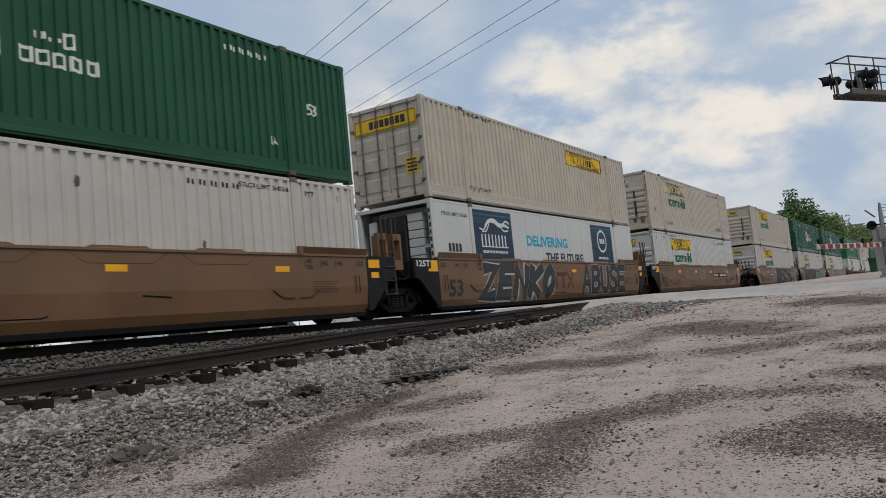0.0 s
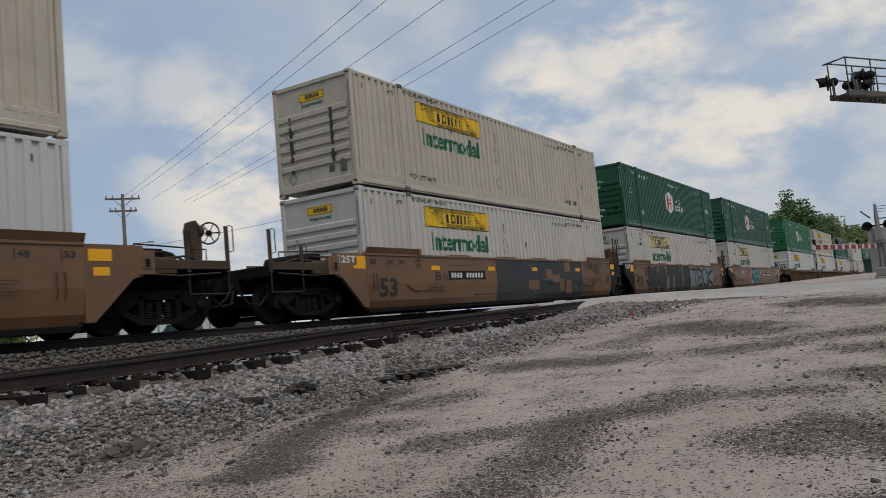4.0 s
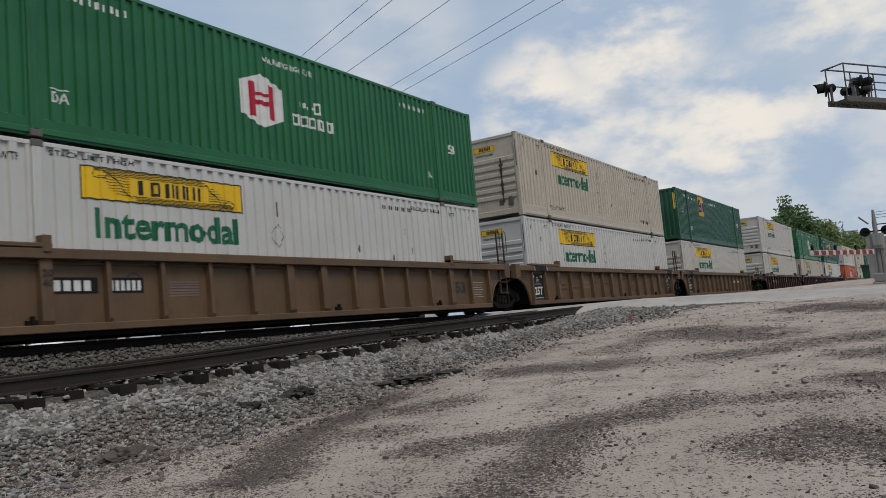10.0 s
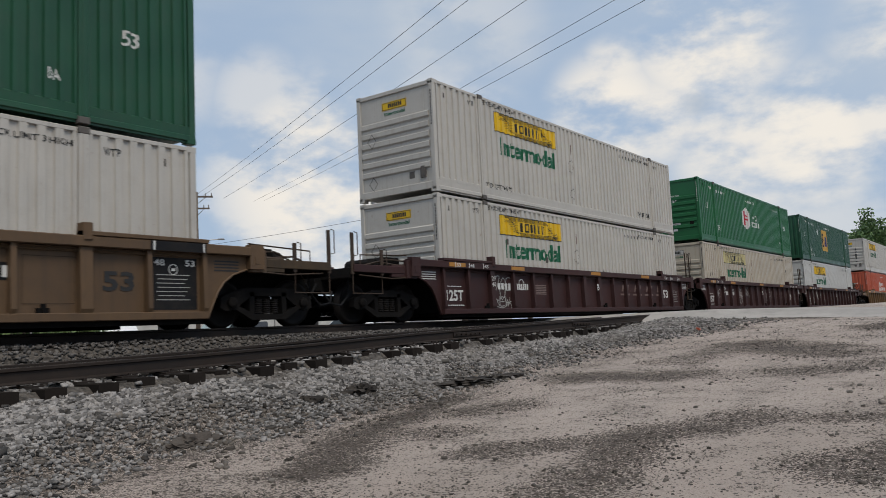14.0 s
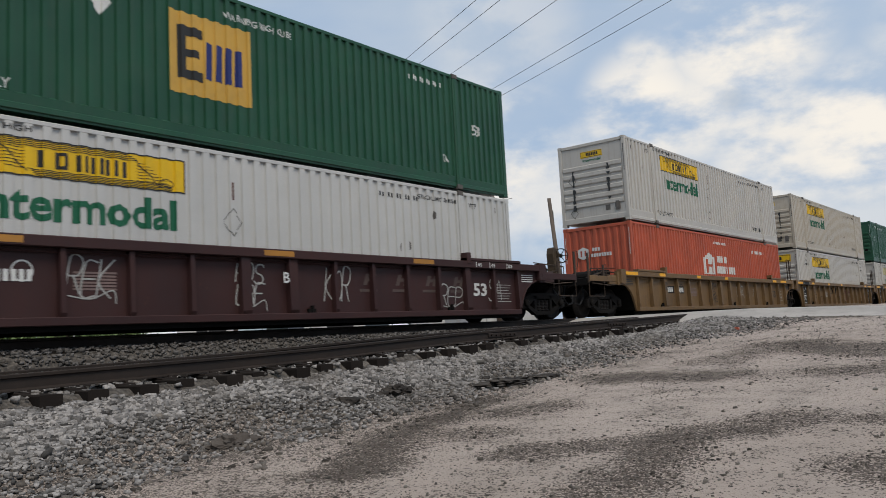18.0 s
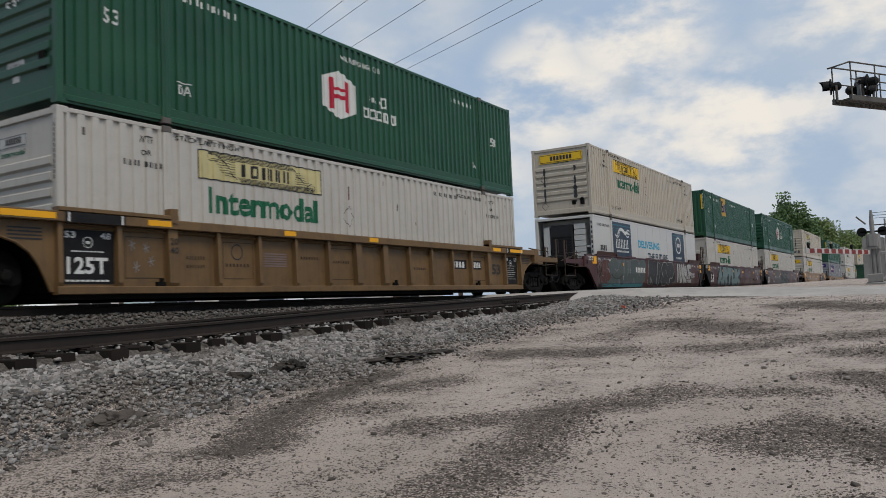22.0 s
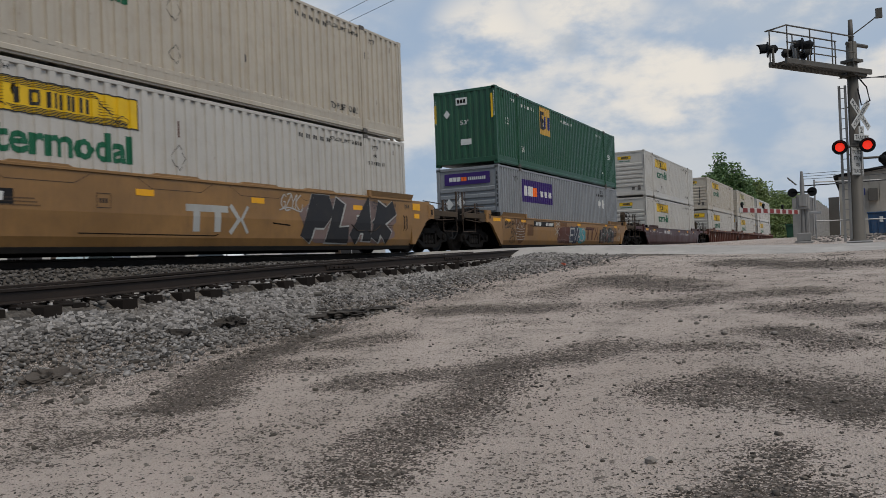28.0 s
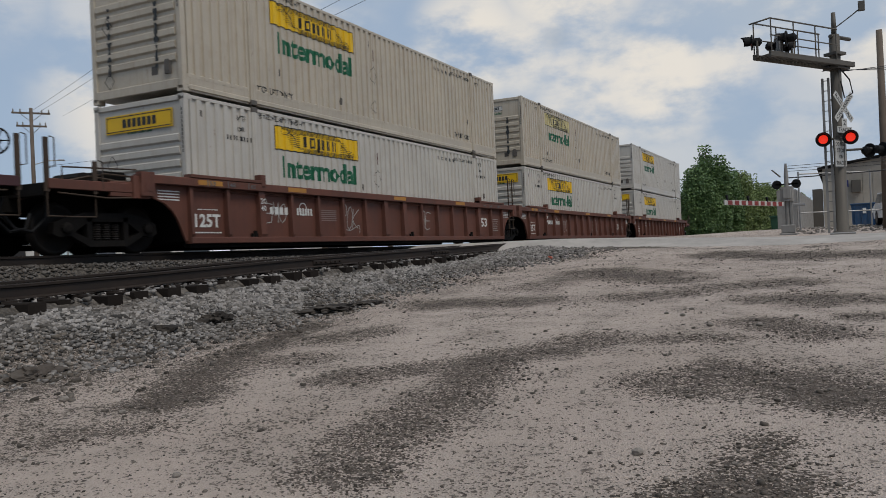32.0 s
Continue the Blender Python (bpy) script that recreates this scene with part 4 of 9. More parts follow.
def container(kind, paint, fold, front):
    """An empty 53-foot box; its markings are added by the caller."""
    tag = (kind, paint.name, fold, front)
    ob = thing("container", "", "container")
    p = lambda name, build, label="", at=None, smooth=False: part(name, cached((tag, name, label), lambda: build().data(name, paint, smooth)), ob, label, at)
    if fold:
        part("side_wall", cached((tag, "side"), lambda: side_mesh(fold, paint)), ob)
    else:
        if True:
            edges = [0.13, POSTS[0] - 0.06, POSTS[0] + 0.06] + [POSTS[0] + 0.06 + i * 1.182 for i in range(1, 10)] + [POSTS[1] - 0.06, POSTS[1] + 0.06, LONG - 0.13]
            for a, b in zip(edges, edges[1:]):
                part("side_panel", cached((tag, a), lambda: Mesh().box(WIDE - 0.05, WIDE - 0.004, a + 0.006, b - 0.006, 0.17, HIGH - 0.09).data("side_panel", paint)), ob)
    p("rear_side_wall", lambda: Mesh().box(-WIDE, -WIDE + 0.04, 0.1, LONG - 0.1, 0.1, HIGH - 0.05))
    p("roof", lambda: Mesh().box(-WIDE + 0.02, WIDE - 0.045, 0.08, LONG - 0.08, HIGH - 0.06, HIGH - 0.02))
    p("floor", lambda: Mesh().box(-WIDE + 0.05, WIDE - 0.05, 0.1, LONG - 0.1, 0.10, 0.16))
    p("back_wall", lambda: Mesh().box(-WIDE + 0.03, WIDE - 0.03, LONG - 0.07, LONG - 0.03, 0.12, HIGH - 0.06))
    p("top_rail", lambda: Mesh().box(WIDE - 0.06, WIDE + 0.002, 0.12, LONG - 0.12, HIGH - 0.095, HIGH - 0.018, 0.01))
    def sill():
        m = Mesh()
        for a, b in ((0.13, POSTS[0] - 0.07), (POSTS[0] + 0.07, POSTS[1] - 0.07), (POSTS[1] + 0.07, LONG - 0.13)):
            top = {"coarse": 0.40, "fine": 0.33}.get(fold, 0.24)
            m.prism([(WIDE - 0.08, 0.02), (WIDE - 0.03, 0.02), (WIDE - 0.03, 0.05), (WIDE + 0.004, 0.065), (WIDE + 0.004, 0.145), (WIDE - 0.012, 0.16), (WIDE - 0.002, top - 0.03), (WIDE - 0.05, top), (WIDE - 0.08, top)], "y", a, b)
        return m
    p("bottom_rail", sill)
    for y in (0.065, LONG - 0.065):
        for sx in (-1, 1):
            p("corner_post", lambda: Mesh().box(-0.065, 0.065, -0.065, 0.065, 0.06, HIGH - 0.06, 0.012), at=(sx * (WIDE - 0.062), y, 0))
    for y in POSTS:
        p("lift_post", lambda: Mesh().box(-0.055, 0.034, -0.085, 0.085, 0.03, HIGH - 0.03, 0.012).box(0.03, 0.046, -0.03, 0.03, 0.13, HIGH - 0.13, 0.006), at=(WIDE, y, 0))
        for z in (0.0, HIGH - 0.118):
            part("corner_casting", cached(("casting", z > 1), lambda: Mesh().box(-0.09, 0.042, -0.095, 0.095, 0, 0.118, 0.012).box(0.0, 0.043, -0.035, 0.035, 0.035, 0.085).data("corner_casting", CASTING)), ob, "grimy lifting casting", at=(WIDE, y, z))
    for y in (0.089, LONG - 0.089):
        for z in (0.0, HIGH - 0.118):
            p("end_casting", lambda: Mesh().box(-0.082, 0.082, -0.089, 0.089, 0, 0.118, 0.012), at=(WIDE - 0.078, y, z))
            p("end_casting", lambda: Mesh().box(-0.082, 0.082, -0.089, 0.089, 0, 0.118, 0.012), at=(-WIDE + 0.078, y, z))
    # front end
    p("front_header", lambda: Mesh().box(-WIDE + 0.1, WIDE - 0.1, 0.0, 0.07, HIGH - 0.13, HIGH - 0.02, 0.01))
    p("front_sill", lambda: Mesh().box(-WIDE + 0.1, WIDE - 0.1, 0.0, 0.09, 0.08, 0.27, 0.012))
    if front == "louvre":
        p("front_wall", lambda: Mesh().box(-WIDE + 0.1, WIDE - 0.1, 0.035, 0.06, 0.25, HIGH - 0.12))
        def rib():
            return Mesh().prism([(0.05, -0.02), (-0.006, 0.035), (-0.006, 0.15), (0.05, 0.19)], "x", -WIDE + 0.15, WIDE - 0.17)
        for i in range(6):
            p("rib", rib, at=(0, 0, 0.62 + i * 0.262))
    elif front == "folded":
        def wall():
            m = Mesh()
            n = 9
            w = (2 * WIDE - 0.24) / n
            pts = []
            for i in range(n):
                x = -WIDE + 0.12 + i * w
                pts += [(x, 0.008), (x + w * 0.42, 0.008), (x + w * 0.54, 0.045), (x + w * 0.88, 0.045)]
            pts.append((WIDE - 0.12, 0.008))
            v = [(x, y, z) for x, y in pts for z in (0.26, HIGH - 0.12)]
            return m.add(v, [(2 * i, 2 * i + 1, 2 * i + 3, 2 * i + 2) for i in range(len(pts) - 1)])
        p("front_wall", wall)
    elif front == "doors":
        for sx in (-1, 1):
            def leaf():
                m = Mesh().box(0.012 if sx > 0 else -WIDE + 0.11, WIDE - 0.11 if sx > 0 else -0.012, 0.03, 0.06, 0.27, HIGH - 0.13)
                for i in range(4):
                    z = 0.36 + i * 0.60
                    a, b = (0.1, WIDE - 0.2) if sx > 0 else (-WIDE + 0.2, -0.1)
                    m.prism([(0.031, z), (0.016, z + 0.05), (0.016, z + 0.38), (0.031, z + 0.43)], "x", a, b)
                return m
            d = part("door", cached((tag, "door", sx), lambda: leaf().data("door", paint)), ob)
            for x in (0.28, 0.85):
                part("locking_rod", cached("rod", lambda: Mesh().tube([(0, 0, 0.12), (0, 0, HIGH - 0.06)], 0.019, 8).box(-0.035, 0.035, -0.02, 0.02, 0.14, 0.19).box(-0.035, 0.035, -0.02, 0.02, HIGH - 0.2, HIGH - 0.14).box(-0.03, 0.03, -0.02, 0.02, 1.35, 1.4).box(-0.02, 0.3, -0.03, -0.012, 0.98, 1.02).data("locking_rod", CASTING)), d, "rusty steel locking rod", at=(sx * x, -0.012, 0))
            for z in (0.5, 1.1, 1.7, 2.3):
                part("hinge", cached("hinge", lambda: Mesh().box(-0.07, 0.07, -0.02, 0.03, -0.04, 0.04, 0.006).data("hinge", CASTING)), d, at=(sx * (WIDE - 0.12), 0.012, z))
    else:
        # refrigeration unit in a recessed nose
        p("nose_wall", lambda: Mesh().box(-WIDE + 0.1, WIDE - 0.1, 0.62, 0.66, 0.25, HIGH - 0.12))
        def slats():
            m = Mesh()
            for i in range(9):
                m.box(0.42, 0.92, 0.10, 0.6, 0.42 + i * 0.24, 0.64 + i * 0.24, 0.01)
            return m
        p("nose_panel", slats)
        part("cooling_unit", cached("cooler", lambda: Mesh().box(-0.62, 0.36, 0.06, 0.6, 0.35, 2.55, 0.03).data("cooling_unit", LOUVRE)), ob, "black refrigeration unit")
        def grille():
            m = Mesh()
            for i in range(14):
                m.prism([(0.03, 0.55 + i * 0.115), (0.055, 0.55 + i * 0.115), (0.055, 0.63 + i * 0.115)], "x", -0.55, 0.30)
            return m
        part("grille", cached("grille", lambda: grille().data("grille", LAMPBLACK)), ob)
        p("nose_side", lambda: Mesh().box(-0.98, -0.68, 0.12, 0.6, 0.3, 2.5, 0.02))
        for z in (0.9, 1.55):
            p("nose_strut", lambda: Mesh().box(-0.25, 0.05, 0.1, 0.16, 0, 0.08), at=(WIDE - 0.1, 0, z))
            p("nose_strut", lambda: Mesh().box(-0.05, 0.25, 0.1, 0.16, 0, 0.08), at=(-WIDE + 0.1, 0, z))
    return ob


CASTING = surface("oily casting", (0.10, 0.09, 0.08), 0.6, soil=0.5, dirt=(0.04, 0.03, 0.025), rust=0.4)


def banner(ob, fold, y0, y1, z0, z1, faded=False):
    """The haulier's yellow banner: bars stand for its name."""
    key = (y0, y1, z0, z1)
    mark(ob, "banner", key, [rect(y0, y1, z0, z1)], YELLOW_OLD if faded else YELLOW, fold, label="yellow banner with black trim")
    w, h = y1 - y0, z1 - z0
    at = lambda u, v: (y0 + u * w, z0 + v * h)
    box = lambda a, b, c, d: rect(y0 + a * w, y0 + b * w, z0 + c * h, z0 + d * h)
    mark(ob, "banner_border", key, outline(y0, y1, z0, z1, 0.022), INK, fold, lift=0.009)
    s = []
    for k in range(4):
        s += ribbon([at(0.07 + 0.02 * k, 0.94 - 0.05 * k), at(0.71 + 0.015 * k, 0.94 - 0.05 * k)], 0.011)
        s += ribbon([at(0.27 + 0.012 * k, 0.20 - 0.045 * k), at(0.93, 0.20 - 0.045 * k)], 0.011)
    for k in range(7):
        v = 0.74 - 0.085 * k
        s += ribbon([at(0.09 + 0.015 * k, v), at(0.255, v - 0.01)], 0.009)
        s += ribbon([at(0.745, v), at(0.79 + 0.02 * k, v)], 0.009)
    s += band([at(0.15, 0.86), at(0.265, 0.14)], 0.018) + band([at(0.735, 0.84), at(0.87, 0.1)], 0.018)
    for u, v in ((0.10, 0.78), (0.905, 0.24)):
        s += band(curve([at(u - 0.045, v), at(u - 0.02, v + 0.13), at(u + 0.03, v + 0.06), at(u + 0.02, v - 0.1), at(u - 0.03, v - 0.08), at(u - 0.045, v)]), 0.012)
    mark(ob, "banner_trim", key, s, INK, fold, lift=0.009)
    name = [box(0.312, 0.332, 0.27, 0.72), box(0.385, 0.403, 0.27, 0.72), box(0.403, 0.432, 0.63, 0.72), box(0.403, 0.432, 0.27, 0.36), box(0.420, 0.434, 0.36, 0.63)]
    for u in (0.474, 0.540, 0.606):
        name += [box(u, u + 0.017, 0.27, 0.72), box(u + 0.034, u + 0.051, 0.27, 0.72)]
    name += [box(0.684, 0.702, 0.27, 0.72)]
    mark(ob, "banner_lettering", key, name, INK, fold, lift=0.009, label="black bars in place of a name")


def white_marks(ob, fold, seed, slogan=True, faded=False, upper=True, at=2.88):
    rng = random.Random(seed)
    banner(ob, fold, at, at + 3.57, 2.03, 2.60, faded)
    if slogan:
        mark(ob, "lettering", at, word("Intermodal", at + 0.22, at + 3.38, 1.38, 1.90), INK_GREEN, fold, label="green word Intermodal")
    if upper:
        mark(ob, "small_lettering", "top", word("TOP LIFT ONLY", 2.32, 3.6, 0.46, 0.62), INK, fold)
        mark(ob, "small_lettering", "top_rear", word("TOP LIFT ONLY", 12.55, 13.85, 0.46, 0.62), INK, fold)
        mark(ob, "placard_frame", "d2", diamond(7.4, 0.72, 0.2, 0.09), INK, fold)
    mark(ob, "small_lettering", "stack", word("STACK LIMIT 3 HIGH", 2.35, 3.9, 2.68, 2.77), INK, fold)
    mark(ob, "small_lettering", "wtp", word("WTP", 1.55, 1.85, 2.52, 2.65), INK, fold)
    if slogan == "pin":
        for a in (1.7, 14.55):
            mark(ob, "small_lettering", ("or", a), word("OR", a - 0.09, a + 0.09, 2.30, 2.40), INK, fold)
            mark(ob, "name_lettering", ("pin", a), bars(a - 0.48, a - 0.12, 2.09, 2.19, 5, 0.5) + bars(a - 0.02, a + 0.5, 2.09, 2.19, 7, 0.5), INK, fold)
    mark(ob, "placard_frame", "d1", diamond(7.4, 1.62, 0.26, 0.07), INK, fold)
    mark(ob, "small_lettering", "stack_rear", word("STACK LIMIT 3 HIGH", 12.5, 13.9, 2.56, 2.66), INK, fold)
    mark(ob, "small_lettering", "wtp_rear", word("WTP", 14.4, 14.7, 2.5, 2.63), INK, fold)
    mark(ob, "number_lettering", "id", bars(11.2, 12.6, 2.50, 2.60, 10, 0.62), INK, fold)
    mark(ob, "fill_line", 0, [rect(7.38, 7.42, 2.02, 2.34)], SPRAY_RED, fold)
    for a in (0.44, 15.5):
        mark(ob, "vent", a, [rect(a, a + 0.07, 2.47, 2.60)], CASTING, fold)
    for k in range(rng.randint(2, 6)):
        y, z = rng.uniform(0.5, 15), rng.uniform(0.4, 2.4)
        mark(ob, "scuff", (seed, k), [[(y, z), (y + 0.05, z + 0.02), (y + 0.06, z + 0.16), (y + 0.01, z + 0.2), (y - 0.03, z + 0.09)]], CASTING, fold)
    front_marks(ob, faded)


def front_marks(ob, faded=False, wide=False):
    if wide:
        mark(ob, "front_banner", wide, [rect(-0.95, 0.98, 2.26, 2.64)], YELLOW_OLD if faded else YELLOW, face="front", x=0.006)
        mark(ob, "front_banner_trim", wide, outline(-0.92, 0.95, 2.29, 2.61, 0.018) + bars(-0.45, 0.55, 2.36, 2.54, 7), INK, face="front", x=0.002)
    else:
        mark(ob, "front_banner", 0, [rect(-0.42, 0.42, 2.36, 2.58)], CLEAN if faded else YELLOW, face="front", x=0.035)
        mark(ob, "front_banner_trim", 0, outline(-0.40, 0.40, 2.375, 2.565, 0.012) + bars(-0.2, 0.27, 2.42, 2.53, 7), INK, face="front", x=0.031)
        mark(ob, "front_lettering", 0, word("Intermodal", -0.34, 0.36, 2.22, 2.32), INK_GREEN, face="front", x=0.035)
    mark(ob, "number_lettering", "front", bars(-0.3, 0.5, 1.98, 2.05, 10, 0.4), INK, face="front", x=0.006)
    mark(ob, "post_lettering", 0, [rect(WIDE - 0.08, WIDE - 0.052, 2.55 - i * 0.085, 2.615 - i * 0.085) for i in range(11)], INK, face="front", x=0.0)
    mark(ob, "placard_frame", "front", diamond(-0.78, 1.6, 0.2, 0.12), INK, face="front", x=-0.004)
    mark(ob, "placard_frame", "front_low", diamond(-0.78, 0.45, 0.19, 0.12), INK, face="front", x=0.006)
    mark(ob, "data_plate", 0, [rect(0.42, 0.60, 0.42, 0.60)], CASTING, face="front", x=0.035)
    part("grab_box", cached("grab_box", lambda: Mesh().box(0.80, 0.98, -0.005, 0.04, 0.40, 0.74, 0.01).box(0.83, 0.95, -0.012, 0.0, 0.45, 0.69).data("grab_box", CASTING)), ob)


def hexagon(a, b, w, h):
    return [(a - w / 2, b - h * 0.30), (a, b - h / 2), (a + w / 2, b - h * 0.30), (a + w / 2, b + h * 0.30), (a, b + h / 2), (a - w / 2, b + h * 0.30)]


def green_marks(ob, fold, seed):
    """White hexagon badge, bars for the name, numbers and warnings."""
    mark(ob, "badge", 0, [hexagon(7.2, 1.58, 1.22, 1.18)], CHALK, fold, label="white hexagon badge")
    mark(ob, "badge_emblem", 0, [rect(6.84, 7.02, 1.2, 1.95), rect(7.38, 7.56, 1.2, 1.95), rect(7.02, 7.38, 1.48, 1.58), rect(7.02, 7.38, 1.68, 1.75)], CRIMSON, fold, lift=0.009)
    mark(ob, "name_lettering", 0, outline(8.36, 8.56, 1.60, 1.84, 0.06)[2:] + outline(8.62, 8.82, 1.60, 1.78, 0.055)[2:] + outline(8.88, 9.08, 1.58, 1.86, 0.055) + [q for k in range(5) for q in outline(8.1 + 0.29 * k, 8.33 + 0.29 * k, 1.22, 1.48, 0.055)], CHALK, fold)
    common_green(ob, fold)
    mark(ob, "front_badge", 0, [hexagon(-0.78, 2.38, 0.34, 0.36)], CHALK, face="front", x=0.035)
    mark(ob, "front_badge_emblem", 0, [rect(-0.88, -0.83, 2.28, 2.48), rect(-0.73, -0.68, 2.28, 2.48), rect(-0.83, -0.73, 2.35, 2.39)], CRIMSON, face="front", x=0.031)
    mark(ob, "front_name_lettering", 0, bars(-0.50, -0.28, 2.40, 2.49, 3, 0.25) + bars(-0.55, -0.12, 2.28, 2.37, 5, 0.22), CHALK, face="front", x=0.035)
    mark(ob, "front_lettering", "w", word("WARNING HIGH CUBE", -0.52, 0.42, 2.10, 2.17), CHALK, face="front", x=0.006)
    mark(ob, "front_lettering", "53", word("53'", -0.15, 0.25, 1.77, 1.95), CHALK, face="front", x=0.006)
    mark(ob, "weight_plate", 0, [rect(-0.14, 0.36, 0.68, 0.92), rect(0.02, 0.22, 0.52, 0.68)], CHALK, face="front", x=0.032)
    mark(ob, "weight_lettering", 0, word("24,000 lbs", -0.10, 0.32, 0.72, 0.84), INK, face="front", x=0.029)
    part("grab_box", cached("grab_box2", lambda: Mesh().box(0.80, 0.98, -0.005, 0.04, 0.62, 1.02, 0.01).data("grab_box", GRIME)), ob)
    mark(ob, "post_lettering", 0, [rect(WIDE - 0.085, WIDE - 0.06, 2.62 - i * 0.085, 2.68 - i * 0.085) for i in range(11)] + [rect(-WIDE + 0.06, -WIDE + 0.085, 2.5 - i * 0.085, 2.56 - i * 0.085) for i in range(11)], CHALK, face="front", x=0.0)


def common_green(ob, fold):
    mark(ob, "number_lettering", 0, word("53 ", 0.86, 1.18, 1.55, 1.82), CHALK, fold)
    mark(ob, "number_lettering", 1, word("53 ", 14.75, 15.05, 1.47, 1.74), CHALK, fold)
    mark(ob, "small_lettering", "da", word("DA", 2.42, 2.72, 0.62, 0.80) + [rect(2.4, 2.75, 0.84, 0.86)] + word("DA", 13.5, 13.7, 0.62, 0.80), CHALK, fold)
    mark(ob, "small_lettering", "wtp", word("WTP", 1.5, 1.8, 2.5, 2.62), CHALK, fold)
    mark(ob, "small_lettering", "warn", word("WARNING HIGH CUBE", 7.3, 8.9, 2.45, 2.58), CHALK, fold)
    mark(ob, "number_lettering", "id", bars(2.6, 4.0, 2.44, 2.57, 10, 0.6) + bars(12.4, 13.6, 2.45, 2.56, 10, 0.6), CHALK, fold)
    for a in (0.42, 0.62):
        mark(ob, "vent", a, [rect(a, a + 0.08, 2.5, 2.68)], GRIME, fold)


def gold_marks(ob, fold, y0, z0, size, front_wide):
    """Gold square with bars for the pool's name."""
    mark(ob, "gold_square", (y0, z0), [rect(y0, y0 + size, z0, z0 + size * 0.86)], GOLD, fold, label="gold square with navy bars")
    s = size
    mark(ob, "name_lettering", (y0, z0), [rect(y0 + 0.10 * s, y0 + 0.20 * s, z0 + 0.16 * s, z0 + 0.72 * s), rect(y0 + 0.2 * s, y0 + 0.4 * s, z0 + 0.16 * s, z0 + 0.26 * s), rect(y0 + 0.2 * s, y0 + 0.36 * s, z0 + 0.4 * s, z0 + 0.48 * s), rect(y0 + 0.2 * s, y0 + 0.4 * s, z0 + 0.62 * s, z0 + 0.72 * s)], INK, fold, lift=0.009)
    mark(ob, "name_lettering", (y0, z0, 2), bars(y0 + 0.42 * s, y0 + 0.92 * s, z0 + 0.2 * s, z0 + 0.6 * s, 4, 0.3, 0.02), NAVY, fold, lift=0.009)
    mark(ob, "placard_frame", "e", diamond(4.95, 2.1, 0.26), CHALK, fold)
    common_green(ob, fold)
    if front_wide:
        mark(ob, "front_gold_square", 1, [rect(-0.85, 0.35, 2.12, 2.62)], GOLD, face="front", x=0.004)
        mark(ob, "front_name_lettering", "e", bars(-0.55, 0.1, 2.22, 2.5, 3, 0.25), NAVY, face="front", x=0.0)
        mark(ob, "front_lettering", "e53", word("53'", -0.3, 0.1, 1.62, 1.80), CHALK, face="front", x=0.004)
        mark(ob, "weight_plate", "e", [rect(-0.2, 0.25, 0.62, 0.86)], CHALK, face="front", x=0.004)
        mark(ob, "number_lettering", "ef", [rect(-0.15, 0.2, 1.5 - i * 0.09, 1.55 - i * 0.09) for i in range(6)], CHALK, face="front", x=0.004)
    else:
        mark(ob, "front_gold_square", 0, [rect(-0.35, 0.12, 2.30, 2.58)], CHALK, face="front", x=0.004)
        mark(ob, "front_name_lettering", "e", bars(-0.3, 0.08, 2.37, 2.51, 3, 0.2), GRIME, face="front", x=0.0)
        mark(ob, "front_lettering", "e53", word("53'", -0.2, 0.15, 1.55, 1.72), CHALK, face="front", x=0.004)
        mark(ob, "placard_frame", "ef", diamond(-0.75, 2.0, 0.17), CHALK, face="front", x=0.004)
        mark(ob, "weight_plate", "e2", [rect(-0.2, 0.25, 0.78, 1.0)], CHALK, face="front", x=0.004)
        mark(ob, "warning_strip", "ef", [rect(-WIDE + 0.02, -WIDE + 0.1, 1.7, 2.4), rect(WIDE - 0.2, WIDE - 0.12, 1.7, 2.6)], YELLOW, face="front", x=0.0)
    mark(ob, "post_lettering", 0, [rect(WIDE - 0.085, WIDE - 0.06, 2.62 - i * 0.085, 2.68 - i * 0.085) for i in range(11)], CHALK, face="front", x=0.0)


